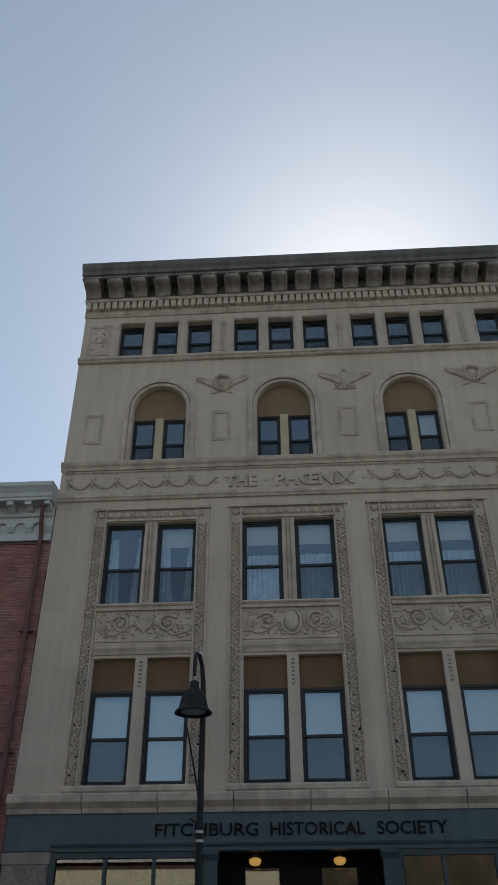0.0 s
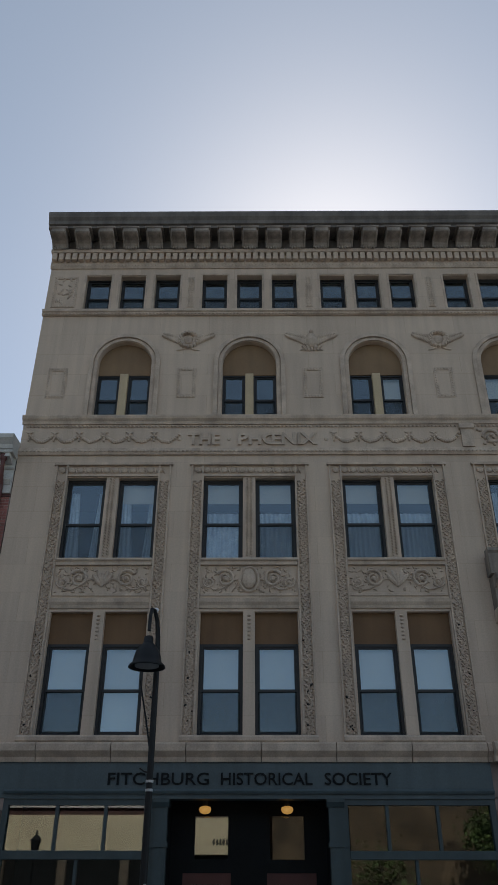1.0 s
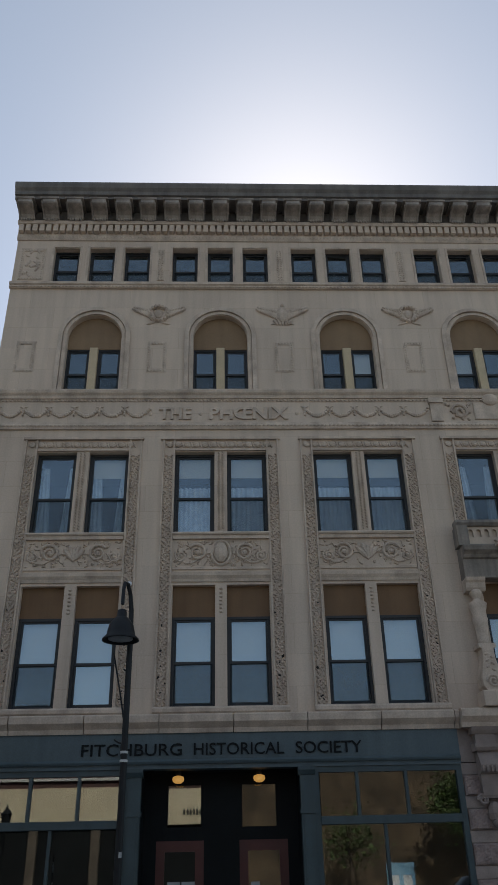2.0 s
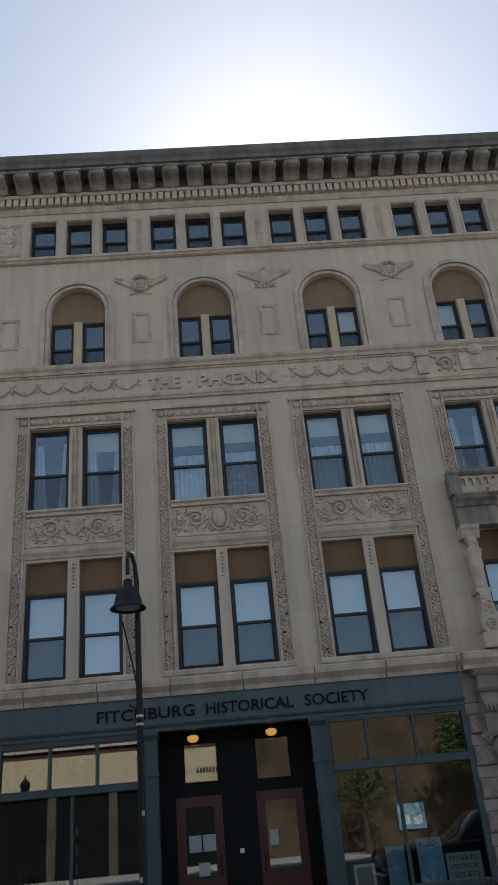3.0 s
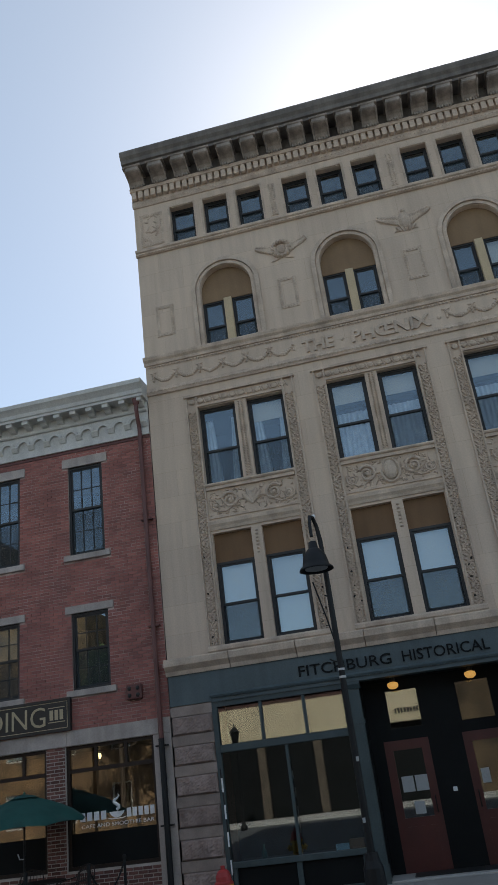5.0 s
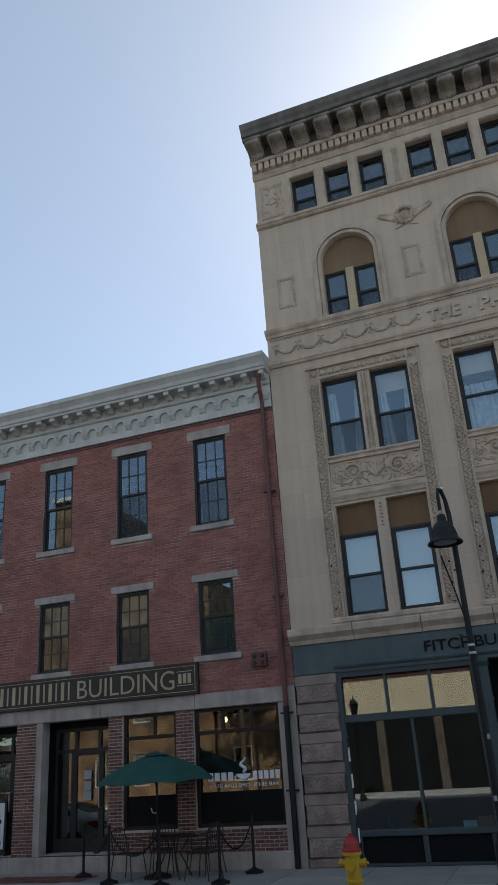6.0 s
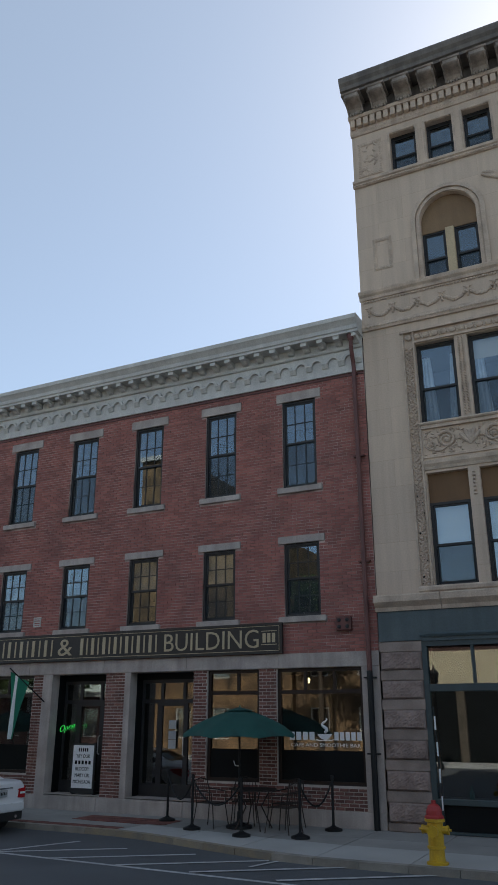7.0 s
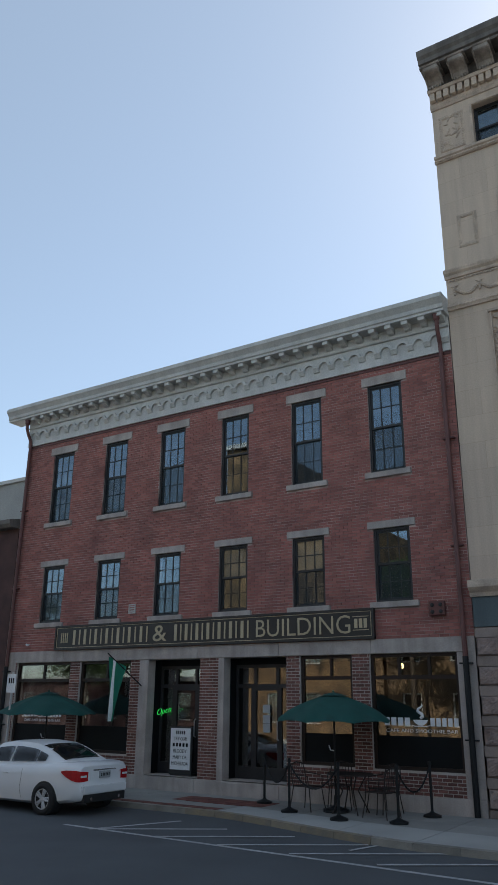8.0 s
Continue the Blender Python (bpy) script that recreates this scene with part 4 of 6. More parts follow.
def rough_face(x, z, lump):
    """Depth of a split stone face: broad lumps and a fine break."""
    y = -0.075 + random.uniform(-0.009, 0.009)
    for lx, lz, d, r in lump:
        y -= d * math.exp(-((x - lx) ** 2 + (z - lz) ** 2) / (r * r))
    return min(y, -0.045)


def granite_pier(x0, x1):
    """Smooth courses between rock-faced ones."""
    part("pier_core", slab(x0 + 0.01, x1 - 0.01, 0.0, 0.3, -0.1, 3.52), GRANITE, stone)
    for k in range(7):
        zt = 3.51 - k * 0.56
        if zt < 0.1:
            break
        part("granite_block", slab(x0, x1, -0.05, 0.002, max(zt - 0.2, 0.0), zt - 0.006, 0.006), GRANITE, stone)
        za, zb = max(zt - 0.555, -0.05), zt - 0.206
        if zb - za < 0.05:
            continue
        b = bmesh.new()
        nx, nz = 26, 12
        lump = [(random.uniform(x0, x1), random.uniform(za, zb), random.uniform(-0.016, 0.022), random.uniform(0.05, 0.14)) for _ in range(22)]
        grid = [[b.verts.new((x0 + 0.02 + (x1 - x0 - 0.04) * i / nx, -0.035 if i in (0, nx) or j in (0, nz) else rough_face(x0 + 0.02 + (x1 - x0 - 0.04) * i / nx, za + (zb - za) * j / nz, lump),
                             za + (zb - za) * j / nz)) for j in range(nz + 1)] for i in range(nx + 1)]
        for i in range(nx):
            for j in range(nz):
                b.faces.new((grid[i][j], grid[i + 1][j], grid[i + 1][j + 1], grid[i][j + 1]))
        rim = [grid[i][0] for i in range(nx + 1)] + [grid[nx][j] for j in range(1, nz + 1)] + [grid[i][nz] for i in range(nx - 1, -1, -1)] + [grid[0][j] for j in range(nz - 1, 0, -1)]
        back = [b.verts.new((v.co.x, 0.002, v.co.z)) for v in rim]
        for i in range(len(rim)):
            b.faces.new((rim[i], rim[(i + 1) % len(rim)], back[(i + 1) % len(rim)], back[i]))
        part("rock_block", b, ROCK, stone)


granite_pier(L, -3.43)
granite_pier(5.49, 6.34)

# shopfront
bm = bmesh.new()
box(bm, L + 0.01, 5.5, -0.06, 0.3, 3.52, 4.12)
box(bm, L + 0.9, 5.49, -0.075, 0.28, 3.5, 3.58)
mould(bm, L + 0.88, 5.49, [(0.0, 3.58), (-0.12, 3.58), (-0.14, 3.62), (-0.1, 3.66), (0.0, 3.66)])
fascia = part("sign_fascia", bm, SIGNTEAL, stone, "blue-grey painted shop fascia")
for txt, x0, x1 in (("FITCHBURG", -1.56, 0.3), ("HISTORICAL", 0.52, 2.2), ("SOCIETY", 2.42, 3.66)):
    words("fascia_lettering", txt, x0, x1, 3.73, 3.94, -0.06, DARKLETTER, fascia, 0.03, "dark raised capitals", 0.004)
for x0, x1 in ((-0.66, -0.43), (2.47, 2.72)):
    bm = bmesh.new()
    box(bm, x0, x1, -0.1, 0.1, 0.0, 3.5)
    box(bm, x0 + 0.04, x1 - 0.04, -0.115, -0.1, 0.35, 2.7)
    mould(bm, x0 - 0.03, x1 + 0.03, [(0.1, 3.36), (-0.12, 3.36), (-0.16, 3.44), (-0.16, 3.5), (0.1, 3.5)])
    box(bm, x0 - 0.02, x1 + 0.02, -0.125, 0.1, 2.72, 2.8)
    box(bm, x0 - 0.02, x1 + 0.02, -0.125, 0.1, 0.0, 0.3)
    part("shop_pilaster", bm, TEAL, stone)


def shop_window(x0, x1, lights, mid):
    b = frame_bm(x0, x1, 0.0, 3.5, -0.04, 0.08, 0.1, 0.05)
    win = part("shop_window", b, TEAL, stone)
    part("transom_bar", slab(x0 + 0.1, x1 - 0.1, -0.06, 0.08, 2.53, 2.67, 0.008), TEAL, win)
    part("window_sill", slab(x0 + 0.1, x1 - 0.1, -0.08, 0.1, 0.5, 0.6, 0.008), TEAL, win)
    for x in lights:
        part("glazing_bar", slab(x - 0.03, x + 0.03, -0.03, 0.07, 2.67, 3.4, 0.005), TEAL, win)
    part("glazing_bar", slab(mid - 0.028, mid + 0.028, -0.03, 0.07, 0.6, 2.53, 0.005), TEAL, win)
    for x in (x0 + 0.15, (x0 + x1) / 2, x1 - 0.15):
        part("bulkhead_stile", slab(x - 0.05, x + 0.05, -0.045, 0.07, 0.05, 0.5, 0.005), TEAL, win)
    part("bulkhead", slab(x0 + 0.1, x1 - 0.1, 0.01, 0.06, 0.05, 0.5), BLACKPAINT, win)
    xs = [x0 + 0.1, *[v for v in lights], x1 - 0.1]
    for a, b2 in zip(xs, xs[1:]):
        pane(a + 0.02, b2 - 0.02, 2.67, 3.4, 0.02, win, SHOPGLASS)
    for a, b2 in ((x0 + 0.1, mid - 0.02), (mid + 0.02, x1 - 0.1)):
        pane(a, b2, 0.6, 2.53, 0.02, win, SHOPGLASS)
    return win


shop_window(-3.43, -0.66, (-2.44, -1.56), -2.01)
shop_window(2.72, 5.49, (3.53, 4.44), 3.98)
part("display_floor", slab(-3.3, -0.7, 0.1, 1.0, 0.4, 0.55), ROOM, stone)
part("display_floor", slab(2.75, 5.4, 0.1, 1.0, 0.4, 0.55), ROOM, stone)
# recessed entrance with two doors
bm = bmesh.new()
pierced(bm, rect(-0.5, 2.55, 0.0, 3.6), [rect(-0.18, 0.7, 0.02, 2.34), rect(1.36, 2.26, 0.02, 2.34), rect(0.02, 0.64, 2.56, 3.28), rect(1.42, 2.06, 2.56, 3.28)], 0.7, 0.8)
box(bm, -0.5, -0.43, 0.1, 0.7, 0.0, 3.6)
box(bm, 2.47, 2.55, 0.1, 0.7, 0.0, 3.6)
entry = part("entrance_wall", bm, BLACKPAINT, stone, "black-green panelled entrance recess")
part("entrance_ceiling", slab(-0.43, 2.47, 0.28, 0.7, 3.5, 3.56), BLACKPAINT, stone)
part("door_step", slab(-0.43, 2.47, -0.1, 0.8, -0.05, 0.03, 0.008), NEWCONCRETE, stone)
for x0, x1 in ((0.02, 0.64), (1.42, 2.06)):
    pane(x0, x1, 2.56, 3.28, 0.74, entry, SHOPGLASS)
for x0, x1, s in ((-0.18, 0.7, 1), (1.36, 2.26, -1)):
    bm = bmesh.new()
    pierced(bm, rect(x0, x1, 0.03, 2.34), [rect(x0 + 0.16, x1 - 0.16, 0.95, 2.16)], 0.71, 0.76)
    box(bm, x0 + 0.14, x1 - 0.14, 0.695, 0.71, 0.2, 0.8)
    d = part("door", bm, REDDOOR, stone, "oxblood red glazed door")
    pane(x0 + 0.16, x1 - 0.16, 0.95, 2.16, 0.735, d, SHOPGLASS)
    bm = bmesh.new()
    xx = x1 - 0.08 if s > 0 else x0 + 0.08
    tube(bm, [(xx, 0.71, 1.0), (xx, 0.66, 1.02), (xx, 0.66, 1.28), (xx, 0.71, 1.3)], 0.012, 6)
    part("door_handle", bm, BLACKMETAL, d)
for x in (0.22, 1.74):
    lampob = thing("ceiling_lamp", "amber glass globe lamp under the entrance ceiling, switched on", "lamp", "entrance lamps", at=(x, 0.34, 3.5))
    bm = bmesh.new()
    lathe(bm, [(0.06, 0.0), (0.06, -0.05), (0.045, -0.07), (0.04, -0.1)], 12)
    part("fitter", bm, BLACKMETAL, lampob)
    bm = bmesh.new()
    lathe(bm, [(0.04, -0.08), (0.1, -0.1), (0.112, -0.14), (0.1, -0.18), (0.06, -0.21), (0.0, -0.22)], 14)
    part("globe", bm, GLOBE, lampob, "amber glass globe", smooth=True)

# ---- brick building ----
BL, BR = -18.2, -4.33
brickb = thing("brick_building", "three-storey red brick commercial building with white bracketed cornice", "building")
WIN = (-6.01, -8.12, -10.26, -12.35, -14.44, -16.6)
SHOP = ((-17.76, -15.61), (-15.24, -13.42), (-12.81, -11.18), (-10.46, -8.74), (-8.38, -7.08), (-6.66, -4.72))
holes = []
for c in WIN:
    holes += [rect(c - 0.43, c + 0.43, 7.1, 9.28), rect(c - 0.43, c + 0.43, 4.14, 5.78)]
bm = bmesh.new()
pierced(bm, rect(BL, BR, 3.35, 10.3), holes, 0.0, 0.3)
upper = part("upper_wall", bm, MORTAR, brickb, "red brick wall in running bond")
bm = bmesh.new()
pierced(bm, rect(BL, BR, 0.0, 3.05), [rect(a, b, 0.32 if i in (2, 3) else 0.75, 3.045) for i, (a, b) in enumerate(SHOP)], 0.0, 0.3)
lower = part("lower_wall", bm, PALEMORTAR, brickb, "brick piers and low walls with pale mortar")
bm = bmesh.new()
box(bm, BL, BL + 0.3, 0.3, 12, -0.1, 10.3)
box(bm, BR - 0.3, BR, 0.3, 12, -0.1, 10.3)
box(bm, BL + 0.3, BR - 0.3, 11.7, 12, -0.1, 10.3)
part("side_wall", bm, MORTAR, brickb)
bm = bmesh.new()
box(bm, BL, BR, 0.0, 12, 10.3, 10.9)
part("roof", bm, CORNICE, brickb)
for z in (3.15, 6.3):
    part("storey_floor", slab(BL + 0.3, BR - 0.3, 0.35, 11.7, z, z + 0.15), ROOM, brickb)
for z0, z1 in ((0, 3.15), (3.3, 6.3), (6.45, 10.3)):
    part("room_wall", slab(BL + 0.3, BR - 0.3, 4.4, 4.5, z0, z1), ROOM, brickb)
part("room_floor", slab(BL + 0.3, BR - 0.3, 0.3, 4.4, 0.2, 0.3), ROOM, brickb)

for c in WIN:
    for z0, z1, lz in ((7.1, 9.28, 0.22), (4.14, 5.78, 0.17)):
        part("lintel", slab(c - 0.57, c + 0.57, -0.03, 0.1, z1, z1 + lz, 0.008), BROWNSTONE, brickb)
        part("window_sill", slab(c - 0.56, c + 0.56, -0.07, 0.2, z0 - 0.13, z0, 0.01), BROWNSTONE, brickb)
        sash_window(brickb, c - 0.43, c + 0.43, z0, z1, 0.035, (z0 + z1) / 2 + 0.02, grid=(3, 2), fw=0.05,
                    blind_up=GREYBLIND if c in (-8.12, -10.26) and z0 < 5 else None, screen=c not in (-10.26,))
# shopfront beam, plinth, stone posts
for i in range(6):
    x = BL + i * 2.32
    part("stone_beam", slab(x, min(x + 2.315, BR), -0.04, 0.28, 3.05, 3.35, 0.006), BROWNSTONE, brickb, "grey stone beam over the shopfront")
for i in range(6):
    x0 = BL + i * 2.32
    part("plinth_block", slab(x0 + 0.003, min(x0 + 2.32, BR) - 0.003, -0.05, 0.1, -0.05, 0.3, 0.012), BROWNSTONE, brickb)
for x0, x1 in ((-13.1, -12.81), (-10.62, -10.46), (-4.72, BR), (-18.2, -17.8)):
    part("stone_post", slab(x0, x1 + (0.006 if x1 < -5 else 0), -0.03, 0.258, 0.302, 3.048, 0.004), BROWNSTONE, brickb)
part("threshold", slab(-12.81, -11.18, 0.0, 1.2, 0.25, 0.33), BROWNSTONE, brickb)
part("threshold", slab(-10.46, -8.74, 0.0, 1.2, 0.25, 0.33), BROWNSTONE, brickb)

# white cornice with brackets and a corbel table of small arches
bm = bmesh.new()
mould(bm, BL - 0.68, BR + 0.02, [(0, 10.6), (-0.4, 10.6), (-0.4, 10.66), (-0.43, 10.68), (-0.44, 10.77), (-0.5, 10.855), (-0.54, 10.9), (-0.54, 10.975), (-0.5, 10.98),
                                 (-0.5, 11.025), (0.1, 11.06), (0.1, 10.6)])
part("cornice_crown", bm, WHITEPAINT, brickb, "white painted wooden cornice")
bm = bmesh.new()
box(bm, BL - 0.05, BR, -0.07, 0.0, 10.33, 10.6)
part("cornice_frieze", bm, WHITEPAINT, brickb)
part("frieze_board", slab(BL - 0.05, BR, -0.05, 0.0, 9.76, 10.328), WHITEPAINT, brickb)
part("frieze_fillet", slab(BL - 0.05, BR, -0.075, 0.0, 9.73, 9.758), WHITEPAINT, brickb)
bm = bmesh.new()
mould(bm, BL - 0.06, BR, [(-0.071, 10.33), (-0.1, 10.33), (-0.12, 10.36), (-0.071, 10.38)])
part("frieze_moulding", bm, WHITEPAINT, brickb)
bm = bmesh.new()
mould(bm, -0.075, 0.075, [(0, 0.0), (-0.1, 0.01), (-0.17, 0.06), (-0.3, 0.07), (-0.3, 0.16), (0, 0.16)])
brk = part("cornice_bracket", bm, WHITEPAINT, brickb)
brk.location = (BR - 0.12, -0.07, 10.439)
# a raised half-ring springing from small pendants
bm = bmesh.new()
arc = [math.pi * k / 10 for k in range(11)]
prism(bm, [(-0.19 * math.cos(a), 0.19 * math.sin(a)) for a in arc] + [(0.125 * math.cos(a), 0.125 * math.sin(a)) for a in arc], -0.07, 0)
mould(bm, 0.13, 0.285, [(0, 0.03), (-0.09, 0.03), (-0.1, 0.0), (-0.08, -0.03), (-0.03, -0.1), (0, -0.11)])
corb = part("corbel_arch", bm, WHITEPAINT, brickb)
corb.location = (BR - 0.3, -0.05, 10.04)
for i in range(1, 33):
    for src in (brk, corb):
        o = src.copy()
        scene.collection.objects.link(o)
        o.location.x = src.location.x - i * 0.4175
bm = bmesh.new()
box(bm, BL, BR, -0.03, 0.0, 9.66, 9.73)
part("cornice_base", bm, REDPIPE, brickb)

# sign board
signb = thing("sign_board", "long black sign board with cream letters, over the shopfront beam", "sign")
part("board", slab(-16.2, -6.47, -0.1, -0.04, 3.36, 4.02), SIGNBLACK, signb)
part("board_frame", frame_bm(-16.2, -6.47, 3.36, 4.02, -0.125, -0.1, 0.05), SIGNBLACK, signb)
part("gold_line", frame_bm(-16.13, -6.54, 3.42, 3.96, -0.107, -0.1, 0.012), GOLD, signb)
for xa, xb in ((-15.55, -12.75), (-12.0, -9.65)):      # seven thick and seven thin strokes a word
    pitch = (xb - xa) / 7
    for i in range(7):
        x = xa + i * pitch + pitch * 0.14
        part("name_bar", slab(x, x + 0.085, -0.112, -0.1, 3.49, 3.89), GOLD, signb)
        part("name_bar", slab(x + pitch * 0.56, x + pitch * 0.56 + 0.04, -0.112, -0.1, 3.49, 3.89), GOLD, signb)
words("board_lettering", "&", -12.65, -12.2, 3.49, 3.89, -0.1, GOLD, signb, 0.012, "cream ampersand")
words("board_lettering", "BUILDING", -9.5, -7.04, 3.49, 3.89, -0.1, GOLD, signb, 0.012, "cream capitals", -0.004)
bars("number_bar", -6.96, -6.62, 3.6, 3.8, -0.1, 3, GOLD, signb)
for z in (3.55, 3.84):
    part("number_rule", slab(-6.98, -6.6, -0.11, -0.1, z, z + 0.015), GOLD, signb)
bars("date_bar", -15.98, -15.68, 3.55, 3.82, -0.1, 4, GOLD, signb, 0.45)

# shop glazing
def cafe_window(x0, x1, lights, logo):
    b = frame_bm(x0, x1, 0.75, 3.045, 0.06, 0.16, 0.07)
    box(b, x0 + 0.07, x1 - 0.07, 0.07, 0.15, 2.52, 2.6)
    for x in lights:
        box(b, x - 0.03, x + 0.03, 0.07, 0.15, 2.6, 2.98)
    win = part("shop_window", b, BROWNFRAME, brickb)
    xs = [x0 + 0.07, *lights, x1 - 0.07]
    for a, c2 in zip(xs, xs[1:]):
        pane(a + 0.02, c2 - 0.02, 2.6, 2.98, 0.1, win, SHOPGLASS)
    pane(x0 + 0.07, x1 - 0.07, 1.4, 2.52, 0.1, win, SHOPGLASS)
    # opaque black sheet in place of the lower pane
    part("lower_panel", slab(x0 + 0.07, x1 - 0.07, 0.09, 0.11, 0.82, 1.4), BLACKPAINT, win, "opaque black lower panel")
    if logo:
        c, w = logo
        bars("logo_bar", c - 0.5 * w, c - 0.13 * w, 1.6, 1.76, 0.1, 4, WHITE, win, 0.75, 0.003)
        bars("logo_bar", c + 0.12 * w, c + 0.5 * w, 1.6, 1.76, 0.1, 5, WHITE, win, 0.75, 0.003)
        bm2 = bmesh.new()
        prism(bm2, [(c - 0.1 * w + 0.2 * w * k / 10, 1.72 - 0.11 * math.sin(math.pi * k / 10) ** 0.6) for k in range(11)], 0.096, 0.099)
        prism(bm2, [(c - 0.14 * w, 1.625), (c - 0.08 * w, 1.585), (c + 0.08 * w, 1.585), (c + 0.14 * w, 1.625), (c + 0.06 * w, 1.6), (c - 0.06 * w, 1.6)], 0.096, 0.099)
        tube(bm2, [(c + 0.035 * w * math.sin(k * 1.1), 0.098, 1.75 + 0.036 * k) for k in range(9)], [0.03, 0.034, 0.034, 0.032, 0.03, 0.026, 0.02, 0.014, 0.006], 6)
        part("logo_shape", bm2, WHITE, win)
        words("window_lettering", "CAFE AND SMOOTHIE BAR", c - 0.47 * w, c + 0.48 * w, 1.47, 1.54, 0.098, WHITE, win, 0.003, "small white capitals")
    return win


cafe_window(*SHOP[0], (-16.7,), (-16.65, 1.5))
cafe_window(*SHOP[1], (-14.3,), None)
cafe_window(*SHOP[4], (-7.63,), None)
cafe_window(*SHOP[5], (-6.02, -5.36), (-5.62, 1.62))
# recessed doorways
for k, (x0, x1) in enumerate((SHOP[2], SHOP[3])):
    y = 0.5
    bm = bmesh.new()
    box(bm, x0 - 0.002, x0 + 0.02, 0.255, y, 0.334, 3.042)
    box(bm, x1 - 0.02, x1 + 0.002, 0.255, y, 0.334, 3.042)
    box(bm, x0, x1, y, y + 0.08, 2.9, 3.05)
    part("doorway_lining", bm, BLACKPAINT, brickb)
    m = (x0 + x1) / 2
    bm = bmesh.new()
    pierced(bm, rect(x0, x1, 0.33, 2.9), [rect(x0 + 0.08, m - 0.32, 2.45, 2.82), rect(m - 0.24, m + 0.3, 2.45, 2.82), rect(m + 0.38, x1 - 0.08, 2.45, 2.82),
                                         rect(x0 + 0.08, m - 0.4, 0.6, 2.36), rect(m - 0.26, m + 0.32, 0.6, 2.3), rect(m + 0.44, x1 - 0.08, 0.6, 2.36)], y, y + 0.07)
    d = part("shop_door", bm, FRAME, brickb, "dark framed glazed shop door with sidelights")
    for a, c2, za, zb in ((x0 + 0.08, m - 0.32, 2.45, 2.82), (m - 0.24, m + 0.3, 2.45, 2.82), (m + 0.38, x1 - 0.08, 2.45, 2.82),
                          (x0 + 0.08, m - 0.4, 0.6, 2.36), (m - 0.26, m + 0.32, 0.6, 2.3), (m + 0.44, x1 - 0.08, 0.6, 2.36)):
        pane(a, c2, za, zb, y + 0.03, d, SHOPGLASS)
    bm = bmesh.new()
    tube(bm, [(m + 0.36, y, 1.2), (m + 0.36, y - 0.06, 1.22), (m + 0.36, y - 0.06, 1.6), (m + 0.36, y, 1.62)], 0.014, 6)
    part("door_handle", bm, ALLOY, d)
for z in (1.98, 1.75, 1.55):
    nt = part("notice", slab(-9.66, -9.46, 0.48, 0.484, z - 0.19, z), GREYCARD)
    tagged(nt, "small paper notice taped inside the glazed shop door", "notice", "door notices")

# downspouts, alarm box, camera, lamp
def downspout(x, zt, side):
    t = thing("downspout", "painted metal downspout running down a brick wall", "drainpipe")
    b = bmesh.new()
    lathe(b, [(0.05, 0), (0.075, 0.04), (0.08, 0.14), (0.09, 0.16)], 12, (x, -0.3, zt + 0.1))
    tube(b, [(x, -0.3, zt + 0.12), (x, -0.3, zt - 0.02), (x + 0.01 * side, -0.24, zt - 0.18), (x + 0.02 * side, -0.12, zt - 0.4), (x + 0.02 * side, -0.1, zt - 0.56), (x + 0.02 * side, -0.1, zt - 0.8)], 0.05, 8)
    part("rainwater_head", b, REDPIPE, t)
    b = bmesh.new()
    tube(b, [(x + 0.02 * side, -0.1, zt - 0.75), (x, -0.1, 2.9)], 0.055, 8)
    part("upper_pipe", b, REDPIPE, t, "brick-red painted pipe")
    b = bmesh.new()
    tube(b, [(x, -0.11, 2.95), (x, -0.11, 0.0)], 0.062, 8)
    part("lower_pipe", b, BLACKMETAL, t, "dark iron pipe")
    for z in (1.35, 2.8, 5.2, 7.6):
        part("bracket", slab(x - 0.13, x + 0.13, -0.12, 0.0, z, z + 0.03), BLACKMETAL if z < 2.9 else REDPIPE, t)


downspout(-4.52, 10.32, -1)
downspout(-18.1, 10.3, 1)
al = thing("alarm_box", "small brick-red alarm box fixed to the brick wall", "alarm")
part("casing", slab(-5.22, -4.88, -0.12, 0.0, 3.78, 4.08, 0.02), REDPIPE, al)
bm = bmesh.new()
for dx in (-0.09, 0.09):
    for dz in (-0.07, 0.07):
        blob(bm, (-5.05 + dx, -0.12, 3.93 + dz), (0.045, 0.03, 0.045), 8, 5)
part("sounder", bm, BLACKPLASTIC, al)
gr = thing("wall_vent", "small white vent grille in the brick wall", "vent")
part("grille_frame", frame_bm(-13.6, -13.36, 4.25, 4.5, -0.03, 0.0, 0.03), WHITEPAINT, gr)
for k in range(3):
    part("slat", slab(-13.58, -13.38, -0.02, 0.0, 4.3 + k * 0.06, 4.33 + k * 0.06), WHITEPAINT, gr)
sc = thing("security_camera", "small white camera on the brick wall near the beam", "camera")
bm = bmesh.new()
tube(bm, [(-17.35, 0, 3.55), (-17.35, -0.1, 3.55), (-17.2, -0.2, 3.52)], 0.03, 6)
part("housing", bm, WHITE, sc)
sp = thing("spot_lamp", "small lit spot lamp inside the cafe window", "lamp")
bm = bmesh.new()
blob(bm, (-6.2, 0.7, 2.82), (0.045, 0.045, 0.06), 8, 6)
part("bulb", bm, SPOT, sp)
bm = bmesh.new()
tube(bm, [(-6.2, 0.7, 2.86), (-6.2, 0.7, 3.15)], 0.012, 6)
part("stem", bm, BLACKMETAL, sp)

